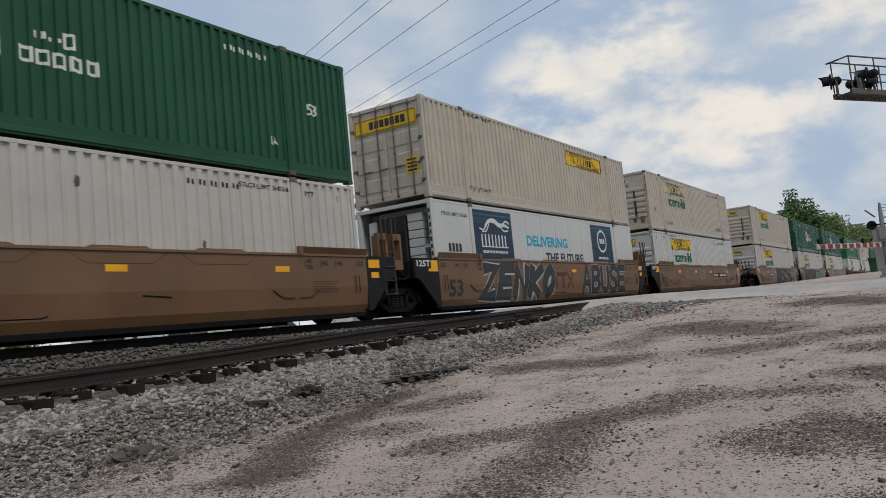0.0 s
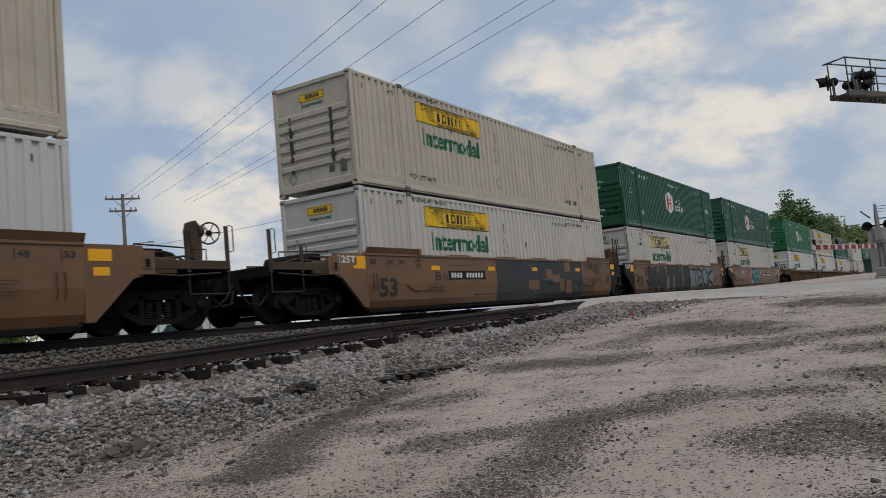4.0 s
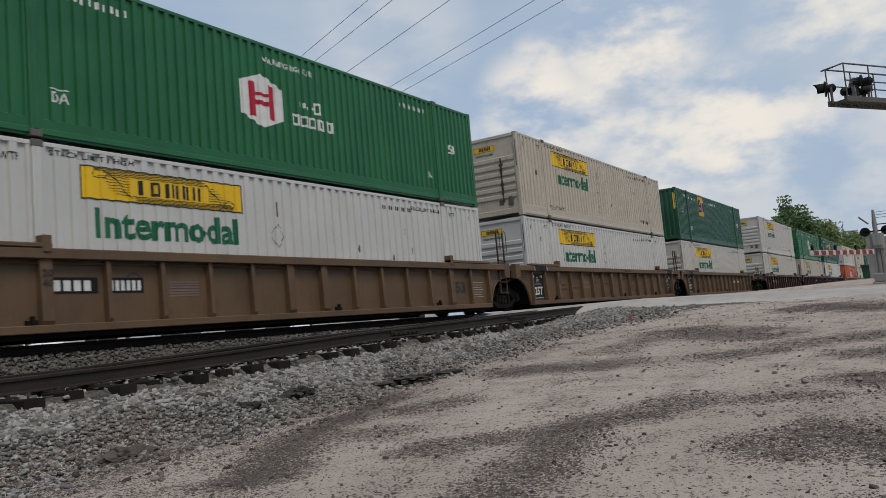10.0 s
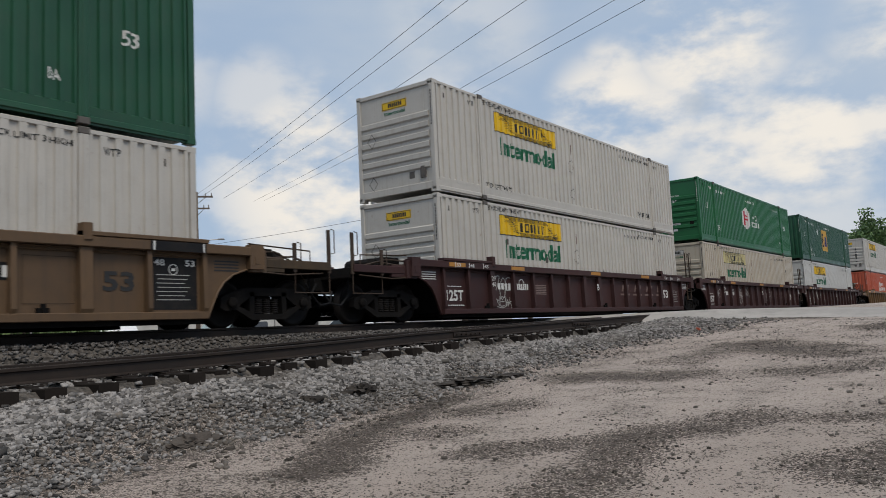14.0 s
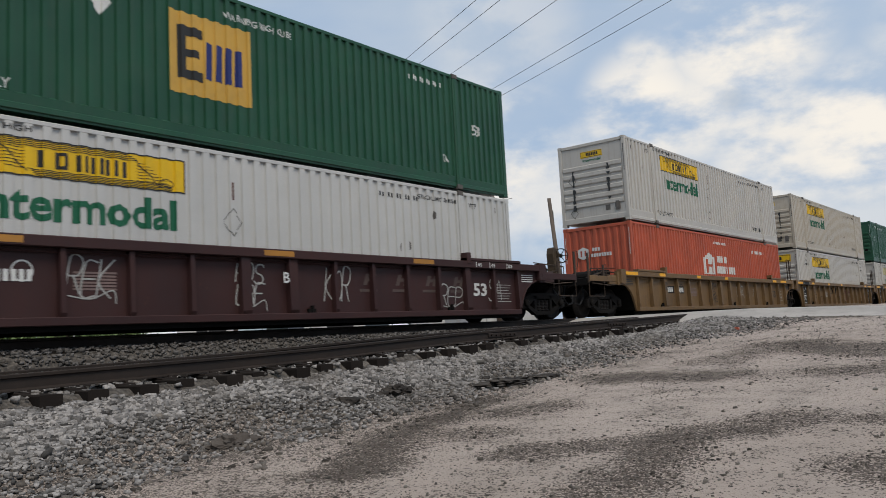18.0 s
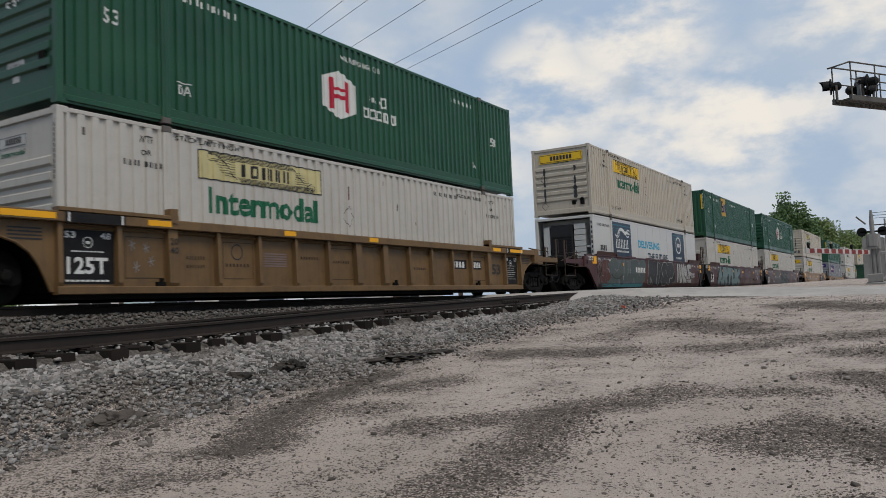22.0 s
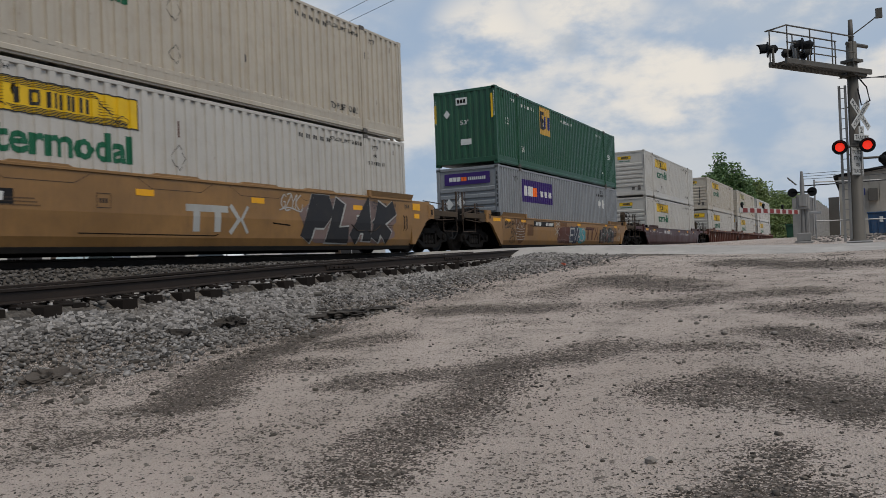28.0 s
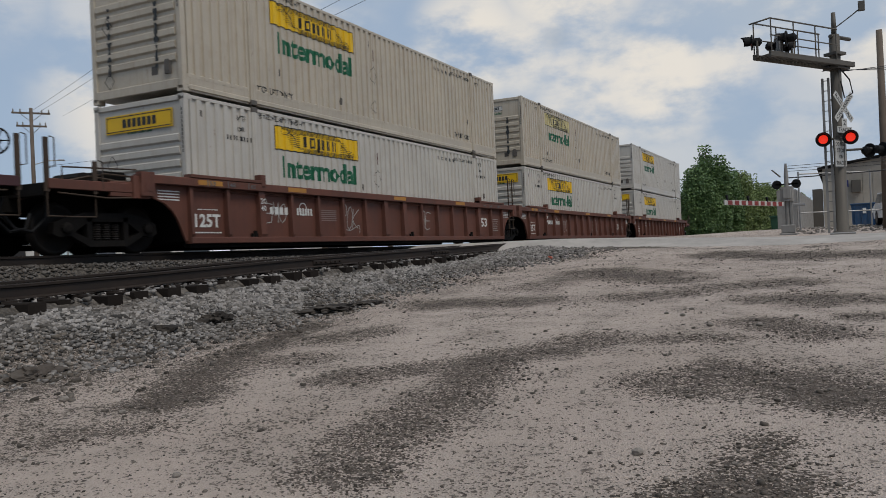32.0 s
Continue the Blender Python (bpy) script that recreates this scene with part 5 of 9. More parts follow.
def reefer_marks(ob):
    x = WIDE - 0.004
    mark(ob, "blue_panel", 0, [rect(2.2, 4.70, 0.9, 2.74)], TEAL, x=x, label="dark blue panel with white bars")
    mark(ob, "panel_lettering", 0, bars(2.65, 4.35, 1.62, 2.0, 8, 0.62) + [rect(2.65, 4.35, 1.60, 1.63)] + bars(2.7, 4.3, 1.42, 1.5, 17, 0.3), CHALK, x=x, lift=0.009)
    mark(ob, "running_badge", 0, band(curve([(2.95, 2.26), (3.2, 2.42), (3.55, 2.43), (3.85, 2.31), (4.15, 2.33), (4.45, 2.27)]), 0.15, True) + band(curve([(3.1, 2.34), (2.85, 2.14), (2.6, 2.17)]), 0.05) + band(curve([(3.2, 2.34), (3.0, 2.1), (2.75, 2.08)]), 0.045) + band(curve([(3.9, 2.28), (4.15, 2.14), (4.4, 2.17)]), 0.05) + band(curve([(4.1, 2.35), (4.3, 2.46), (4.5, 2.4)]), 0.06), CHALK, x=x, lift=0.009)
    for k, (z, h) in enumerate(((2.58, 0.05), (2.45, 0.025), (2.36, 0.012))):
        mark(ob, "panel_streak", k, [rect(2.24, 4.66, z, z + h), rect(11.48, 13.67, z, z + h)], TEAL_LIGHT, x=x, lift=0.007)
    mark(ob, "lettering", "d", word("DELIVERING", 5.72, 9.05, 1.72, 2.08), CYAN, x=x, label="blue word DELIVERING")
    mark(ob, "lettering", "f", word("THE FUTURE", 7.1, 10.4, 1.18, 1.52), TEAL, x=x, label="dark words THE FUTURE")
    mark(ob, "blue_panel", 1, [rect(11.45, 13.7, 0.9, 2.74)], TEAL, x=x)
    ring = []
    for k in range(24):
        t0, t1 = 2 * math.pi * k / 24, 2 * math.pi * (k + 1) / 24
        ring.append([(12.55 + r * math.cos(t) * 1.1, 2.1 + r * math.sin(t)) for r, t in ((0.46, t0), (0.46, t1), (0.38, t1), (0.38, t0))])
    mark(ob, "round_badge", 0, ring + bars(12.3, 12.85, 2.0, 2.2, 3, 0.2) + bars(12.05, 13.1, 1.36, 1.46, 9, 0.3) + bars(12.2, 12.95, 1.16, 1.26, 7, 0.3), CHALK, x=x, lift=0.009)
    mark(ob, "number_lettering", 0, bars(0.75, 1.5, 1.42, 1.66, 4, 0.3) + bars(0.75, 1.9, 1.06, 1.28, 6, 0.3), INK, x=x)
    mark(ob, "small_lettering", "s", word("STACK LIMIT 3 HIGH", 0.5, 1.9, 2.45, 2.56), INK, x=x)
    mark(ob, "post_lettering", 1, [rect(WIDE - 0.1, WIDE - 0.04, 2.5 - i * 0.2, 2.62 - i * 0.2) for i in range(8)], INK, face="front", x=0.0)


def purple_marks(ob, fold):
    mark(ob, "purple_banner", 0, [rect(2.36, 5.9, 1.60, 2.50)], PURPLE, fold, label="purple banner with white and orange bars")
    mark(ob, "name_lettering", 0, bars(2.6, 3.55, 1.85, 2.25, 3, 0.15) + bars(4.15, 5.75, 1.88, 2.12, 10, 0.4), CHALK, fold, lift=0.009)
    mark(ob, "name_lettering", 1, bars(3.5, 4.05, 1.85, 2.22, 2, 0.15), ORANGE, fold, lift=0.009)
    mark(ob, "placard_frame", 0, diamond(12.85, 1.98, 0.27) + diamond(13.48, 1.98, 0.27), CHALK, fold)
    mark(ob, "number_lettering", "side", bars(12.3, 12.85, 2.33, 2.45, 4, 0.5) + bars(13.0, 13.6, 2.33, 2.45, 6, 0.5), INK, fold)
    mark(ob, "lift_mark", 0, [rect(13.15, 13.22, 2.5, 2.66), rect(13.38, 13.45, 2.5, 2.66), rect(2.5, 2.57, 2.5, 2.66), rect(2.75, 2.82, 2.5, 2.66)], INK, fold)
    mark(ob, "small_lettering", "wtp", word("WTP", 1.5, 1.85, 2.35, 2.55), INK, fold)
    mark(ob, "front_banner", "p", [rect(-0.95, 0.95, 2.22, 2.66)], PURPLE, face="front", x=0.006)
    mark(ob, "front_name_lettering", "p", bars(-0.75, -0.25, 2.36, 2.52, 3, 0.15) + bars(0.05, 0.8, 2.38, 2.5, 9, 0.4), CHALK, face="front", x=0.002)
    mark(ob, "front_name_lettering", "o", bars(-0.24, 0.0, 2.36, 2.51, 2, 0.15), ORANGE, face="front", x=0.002)
    mark(ob, "placard_frame", "fp", diamond(-0.78, 1.5, 0.23), CHALK, face="front", x=-0.008)
    mark(ob, "placard_frame", "fp2", diamond(-0.28, 1.55, 0.23), CHALK, face="front", x=-0.008)
    mark(ob, "number_lettering", "fp", [rect(WIDE - 0.09, WIDE - 0.04, 2.5 - i * 0.17, 2.62 - i * 0.17) for i in range(8)], INK, face="front", x=0.0)


def red_marks(ob, fold):
    mark(ob, "badge", "r", [[(6.35, 1.25), (7.5, 1.25), (7.5, 1.9), (6.92, 2.12), (6.35, 1.9)]], CHALK, fold, label="white house-shaped badge")
    mark(ob, "badge_emblem", "r", [rect(6.6, 6.72, 1.3, 1.85), rect(7.12, 7.24, 1.3, 1.85), rect(6.72, 7.12, 1.55, 1.65)], REDBOX, fold, lift=0.009)
    mark(ob, "name_lettering", "r", bars(7.8, 8.9, 1.75, 2.02, 3, 0.2) + bars(7.7, 9.8, 1.3, 1.6, 8, 0.2), CHALK, fold)
    mark(ob, "number_lettering", "r", bars(12.2, 13.9, 2.3, 2.44, 10, 0.35) + bars(7.5, 8.9, 2.5, 2.6, 14, 0.3), CHALK, fold)
    mark(ob, "front_badge", "r", [hexagon(-0.55, 1.95, 0.42, 0.44)], CHALK, face="front", x=0.004)
    mark(ob, "front_badge_emblem", "r", [rect(-0.66, -0.6, 1.85, 2.05), rect(-0.5, -0.44, 1.85, 2.05)], REDBOX, face="front", x=0.0)
    mark(ob, "front_name_lettering", "r", bars(-0.2, 0.12, 2.0, 2.12, 3, 0.2) + bars(-0.25, 0.55, 1.8, 1.92, 8, 0.25), CHALK, face="front", x=0.004)
    mark(ob, "post_lettering", 0, [rect(WIDE - 0.085, WIDE - 0.06, 2.5 - i * 0.085, 2.56 - i * 0.085) for i in range(12)], CHALK, face="front", x=0.0)


# ---- well cars ----
def wheelset_mesh():
    m = Mesh().tube([(-1.08, 0, 0), (1.08, 0, 0)], 0.08, 10)
    for s in (-1, 1):
        prof = [(0.66, 0.10), (0.67, 0.485), (0.70, 0.485), (0.715, 0.457), (0.80, 0.452), (0.80, 0.38), (0.775, 0.36), (0.775, 0.16), (0.81, 0.13), (0.81, 0.09)]
        m.lathe([(s * a, r) for a, r in prof], "x", (0, 0, 0), 28)
    return m


def frame_mesh():
    """One cast side frame of a truck with an open spring window."""
    m = Mesh()
    for x0, x1 in ((0.93, 1.08),):
        m.prism([(-1.14, 0.36), (-1.02, 0.30), (-0.80, 0.33), (-0.42, 0.58), (0.42, 0.58), (0.80, 0.33), (1.02, 0.30), (1.14, 0.36), (1.12, 0.55), (0.92, 0.63), (0.50, 0.74), (-0.50, 0.74), (-0.92, 0.63), (-1.12, 0.55)], "x", x0, x1)
        m.prism([(-0.86, 0.36), (-0.42, 0.13), (0.42, 0.13), (0.86, 0.36), (0.74, 0.40), (0.36, 0.24), (-0.36, 0.24), (-0.74, 0.40)], "x", x0 + 0.01, x1 + 0.01)
        for y in (-0.40, 0.40):
            m.box(x0, x1, y - 0.055, y + 0.055, 0.2, 0.66)
    for y in (-0.89, 0.89):
        m.lathe([(1.06, 0.10), (1.14, 0.10), (1.16, 0.06)], "x", (0, y, 0.457), 12)
    return m


def spring_mesh():
    prof = []
    for i in range(7):
        prof += [(0.25 + i * 0.042, 0.075), (0.265 + i * 0.042, 0.088), (0.28 + i * 0.042, 0.075)]
    return Mesh().lathe(prof, "z", (1.0, 0, 0), 10)


TRUCKS = []


def truck(car, y):
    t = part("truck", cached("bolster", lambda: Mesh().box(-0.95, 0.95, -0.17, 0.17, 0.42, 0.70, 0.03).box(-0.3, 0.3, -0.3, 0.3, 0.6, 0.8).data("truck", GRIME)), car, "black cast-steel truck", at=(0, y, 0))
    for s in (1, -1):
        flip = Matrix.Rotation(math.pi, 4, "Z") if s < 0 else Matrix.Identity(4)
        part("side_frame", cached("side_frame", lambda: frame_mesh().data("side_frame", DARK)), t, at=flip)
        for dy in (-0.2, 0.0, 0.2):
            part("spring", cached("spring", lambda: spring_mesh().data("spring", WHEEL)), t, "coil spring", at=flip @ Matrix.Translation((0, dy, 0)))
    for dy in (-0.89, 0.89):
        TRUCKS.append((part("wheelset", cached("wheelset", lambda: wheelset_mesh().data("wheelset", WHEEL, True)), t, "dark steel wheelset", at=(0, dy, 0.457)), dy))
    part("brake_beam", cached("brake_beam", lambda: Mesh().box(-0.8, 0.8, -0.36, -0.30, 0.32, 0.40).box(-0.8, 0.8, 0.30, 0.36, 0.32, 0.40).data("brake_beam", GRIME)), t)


def ladder(car, mat, y, z0, z1, width=0.42, x=1.40):
    m = Mesh()
    for dy in (0, width):
        m.box(x - 0.03, x + 0.012, y + dy - 0.022, y + dy + 0.022, z0, z1)
    lad = m.ob("ladder", mat, car, "narrow steel ladder")
    z = z0 + 0.02
    while z < 1.6:
        part("rung", cached(("rung", width, x), lambda: Mesh().tube([(x + 0.03, -0.02, 0), (x + 0.03, width + 0.02, 0)], 0.017, 6).data("rung", STEP)), lad, "worn steel rung", at=(0, y, z))
        z += 0.34
    g = Mesh()
    for dy in (0, width):
        g.tube([(x, y + dy + 0.02, z1 - 0.62), (x + 0.02, y + dy + 0.16, z1 - 0.6), (x + 0.02, y + dy + 0.16, z1 - 0.02), (x, y + dy + 0.13, z1 + 0.03), (x, y + dy + 0.02, z1 + 0.02)], 0.012, 6)
    g.ob("grab_iron", mat, lad)
    return lad


def coupler(car, y, d):
    m = Mesh().box(-0.12, 0.12, min(y, y + d * 0.55), max(y, y + d * 0.55), 0.74, 0.98, 0.02).box(-0.2, 0.16, min(y + d * 0.5, y + d * 0.86), max(y + d * 0.5, y + d * 0.86), 0.70, 1.02, 0.04)
    m.box(-0.28, 0.28, min(y, y - d * 1.6), max(y, y - d * 1.6), 0.72, 1.06, 0.02)
    m.ob("coupler", GRIME, car, "black knuckle coupler")
    h = Mesh().tube([(0.42, y + d * 0.1, 0.9), (0.42, y + d * 0.3, 0.6), (0.40, y + d * 0.6, 0.42), (0.36, y + d * 0.9, 0.5)], 0.028, 8)
    h.ob("air_hose", LAMPBLACK, car, "black rubber air hose")


def brake_stand(car, mat, y):
    def box():
        m = Mesh().prism([(-0.12, 1.14), (0.12, 1.14), (0.14, 1.5), (0.15, 1.8), (0.1, 2.02), (0.02, 2.1), (-0.07, 2.06), (-0.12, 1.9), (-0.1, 1.5)], "x", 0.74, 0.96)
        m.lathe([(0.06, 0.14), (0.2, 0.12), (0.24, 0.06)], "y", (0.88, 0, 1.9), 12)
        m.tube([(1.0, -0.1, 1.15), (1.0, -0.1, 1.6), (0.95, 0.0, 1.85)], 0.025, 6).tube([(0.76, 0.12, 1.15), (0.78, 0.16, 1.7)], 0.02, 6)
        return m.box(0.70, 1.02, -0.2, 0.2, 1.1, 1.22, 0.02).box(0.97, 1.0, -0.08, 0.1, 1.3, 1.55, 0.01)
    part("brake_box", cached("brake_box", lambda: box().data("brake_box", END_DIRT)), car, "rusty brown hand brake housing", at=(0, y, 0))
    part("hose_loop", cached("hose_loop", lambda: Mesh().tube([(1.0, -0.35, 0.95), (1.02, -0.2, 0.5), (1.02, 0.0, 0.3), (1.0, 0.2, 0.5), (0.98, 0.38, 0.95)], 0.03, 8).tube([(1.05, -0.3, 0.62), (1.05, 0.3, 0.62)], 0.014, 6).data("hose_loop", LAMPBLACK)), car, "black hose hanging in a loop", at=(0, y, 0))
    def rim():
        m = Mesh().tube([(0.21 * math.cos(t), 0, 0.21 * math.sin(t)) for t in [2 * math.pi * k / 24 for k in range(24)]], 0.017, 6, True)
        for k in range(6):
            t = 2 * math.pi * k / 6
            m.tube([(0.05 * math.cos(t), 0, 0.05 * math.sin(t)), (0.20 * math.cos(t), 0, 0.20 * math.sin(t))], 0.011, 5)
        return m.lathe([(-0.03, 0.06), (0.05, 0.06)], "y", (0, 0, 0), 10)
    part("brake_wheel", cached("brake_wheel", lambda: rim().data("brake_wheel", LAMPBLACK)), car, "black spoked brake wheel", at=Matrix.Translation((0.95, y + 0.34, 1.86)) @ Matrix.Rotation(radians(28), 4, "Z"))
    part("air_tank", cached("air_tank", lambda: Mesh().lathe([(-0.62, 0.05), (-0.58, 0.16), (0.5, 0.16), (0.55, 0.05)], "y", (0.3, -0.75, 1.34), 14).data("air_tank", GRIME, True)), car, "dark brake air tank", at=(0, y, 0))


def smooth_car(paint, dark_ends=(True, True), top=1.47):
    """Well unit with plain plate sides, up to the height top."""
    car = thing("well_car", "", "railway car")
    key = ("smooth", paint.name, top)
    low = top < 1.4
    rise = top - 1.47
    def wall():
        m = Mesh()
        sec = [(1.42, top), (1.42, 0.78), (1.375, 0.36), (1.30, 0.17), (1.24, 0.17), (1.30, 0.36), (1.35, 0.78), (1.35, top)]
        return m.prism(sec, "y", -0.08, 16.23)
    for s in (1, -1):
        side = part("side_wall", cached(key + ("wall",), lambda: wall().data("side_wall", paint)), car, at=Matrix.Diagonal((s, 1, 1, 1)) if s < 0 else None)
        part("top_chord", cached(key + ("chord",), lambda: Mesh().box(1.30, 1.445, -0.1, 16.25, top - 0.01, top + 0.05, 0.01).data("top_chord", paint)), side)
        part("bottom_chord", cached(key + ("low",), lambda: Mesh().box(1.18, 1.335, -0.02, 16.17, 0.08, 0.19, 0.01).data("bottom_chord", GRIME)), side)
        for a, b in ((-0.1, 2.15), (14.0, 16.25)):
            def guide():
                m = Mesh().prism([(1.32, 1.515 + rise), (1.44, 1.515 + rise), (1.50, 1.66 + rise), (1.475, 1.66 + rise), (1.42, 1.54 + rise), (1.32, 1.535 + rise)], "y", a, b)
                return m.box(1.40, 1.49, b - 0.02 if a < 1 else a - 0.1, b + 0.1 if a < 1 else a + 0.02, 1.50 + rise, 1.67 + rise, 0.01)
            part("guide", cached(key + ("guide", a), lambda: guide().data("guide", paint)), side, "flared container guide")
        if s > 0 and not low:
            for y in (4.3, 7.2, 9.6, 11.8):
                part("lip", cached(key + ("lip",), lambda: Mesh().prism([(-0.62, 1.518), (0.62, 1.518), (0.52, 1.56), (-0.52, 1.56)], "x", 1.33, 1.43).data("lip", paint)), side, at=(0, y, 0))
        for e in (0, 1):
            pm = BLACKPAINT if dark_ends[e] else paint
            def plate():
                pts = [(-0.082, 0.22), (-0.082, 1.50 + rise), (-1.22, 1.50 + rise), (-1.22, 0.98), (-1.0, 0.92), (-0.25, 0.22)]
                return Mesh().prism(pts, "x", 1.33, 1.415)
            m4 = Matrix.Identity(4) if e == 0 else Matrix.Translation((0, 16.15, 0)) @ Matrix.Diagonal((1, -1, 1, 1))
            part("end_plate", cached(("plate", pm.name, top), lambda: plate().data("end_plate", pm)), side, at=m4)
    well_floor(car, GRIME)
    return car


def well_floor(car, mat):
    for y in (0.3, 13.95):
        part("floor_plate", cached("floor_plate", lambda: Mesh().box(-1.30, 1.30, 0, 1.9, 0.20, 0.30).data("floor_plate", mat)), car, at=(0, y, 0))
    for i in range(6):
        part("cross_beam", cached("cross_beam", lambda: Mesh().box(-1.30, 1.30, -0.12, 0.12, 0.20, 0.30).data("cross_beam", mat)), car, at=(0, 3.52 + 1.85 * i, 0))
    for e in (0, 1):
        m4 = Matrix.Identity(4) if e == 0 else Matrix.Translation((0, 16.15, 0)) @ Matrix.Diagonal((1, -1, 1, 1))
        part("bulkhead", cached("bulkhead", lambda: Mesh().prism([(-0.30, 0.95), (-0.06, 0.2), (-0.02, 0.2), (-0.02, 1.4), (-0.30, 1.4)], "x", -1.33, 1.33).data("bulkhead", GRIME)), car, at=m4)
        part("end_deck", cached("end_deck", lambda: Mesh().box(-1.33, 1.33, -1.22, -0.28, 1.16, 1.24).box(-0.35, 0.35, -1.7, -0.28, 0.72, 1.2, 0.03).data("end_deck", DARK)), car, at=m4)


def ribbed_car(paint):
    """Well unit with recessed side sheets between upright posts."""
    car = thing("well_car", "", "railway car")
    key = ("ribbed", paint.name)
    for s in (1, -1):
        side = part("side_wall", cached(key + ("sheet",), lambda: Mesh().box(1.30, 1.335, -0.08, 16.23, 0.2, 1.30).data("side_wall", paint)), car, at=Matrix.Diagonal((s, 1, 1, 1)) if s < 0 else None)
        part("top_chord", cached(key + ("chord",), lambda: Mesh().box(1.27, 1.495, -1.35, 17.5, 1.29, 1.46, 0.015).data("top_chord", paint)), side)
        part("bottom_chord", cached(key + ("low",), lambda: Mesh().box(1.28, 1.46, -0.1, 16.25, 0.15, 0.28, 0.012).data("bottom_chord", paint)), side)
        part("under_rail", cached("under_rail", lambda: Mesh().box(1.2, 1.36, -0.05, 16.2, 0.07, 0.16).data("under_rail", GRIME)), side)
        part("pipe", cached(key + ("pipe",), lambda: Mesh().tube([(1.365, -0.05, 1.235), (1.365, 16.2, 1.235)], 0.02, 6).data("pipe", paint)), side)
        ys = [-0.05, 1.02, 2.12] + [2.12 + (14.03 - 2.12) * i / 11 for i in range(1, 11)] + [14.03, 15.12, 16.20]
        for y in ys:
            wide = abs(y - 2.12) < 0.01 or abs(y - 14.03) < 0.01 or abs(y - 8.075) < 0.6
            w = 0.10 if wide else 0.042
            part("post", cached(key + ("post", wide), lambda: Mesh().prism([(1.33, 0.2), (1.45, 0.28), (1.475, 0.34), (1.445, 1.30), (1.33, 1.30)], "y", -w, w).data("post", paint)), side, at=(0, y, 0))
        for a, b in ((-0.1, 2.2), (13.95, 16.25)):
            def guide():
                m = Mesh().box(1.30, 1.505, a, b, 1.465, 1.535, 0.01)
                return m.box(1.30, 1.515, b - 0.16 if a < 1 else a, b if a < 1 else a + 0.16, 1.40, 1.66, 0.02)
            part("guide", cached(key + ("guide", a), lambda: guide().data("guide", paint)), side, "container guide block")
        for e in (0, 1):
            def arch():
                pts = [(-0.082, 0.2), (-0.082, 1.30), (-1.35, 1.30), (-1.35, 1.06), (-1.0, 1.04), (-0.72, 0.95), (-0.50, 0.80), (-0.36, 0.62), (-0.24, 0.38), (-0.16, 0.2)]
                return Mesh().prism(pts, "x", 1.31, 1.36).tube([(1.37, a, b) for a, b in pts[3:]], 0.022, 6)
            m4 = Matrix.Identity(4) if e == 0 else Matrix.Translation((0, 16.15, 0)) @ Matrix.Diagonal((1, -1, 1, 1))
            part("end_arch", cached(key + ("arch",), lambda: arch().data("end_arch", paint)), side, at=m4)
            part("end_bracket", cached(key + ("bracket",), lambda: Mesh().box(1.33, 1.505, -1.35, -1.02, 1.05, 1.50, 0.02).box(1.40, 1.512, -1.26, -1.12, 1.14, 1.28).data("end_bracket", paint)), side, at=m4)
    well_floor(car, GRIME)
    return car


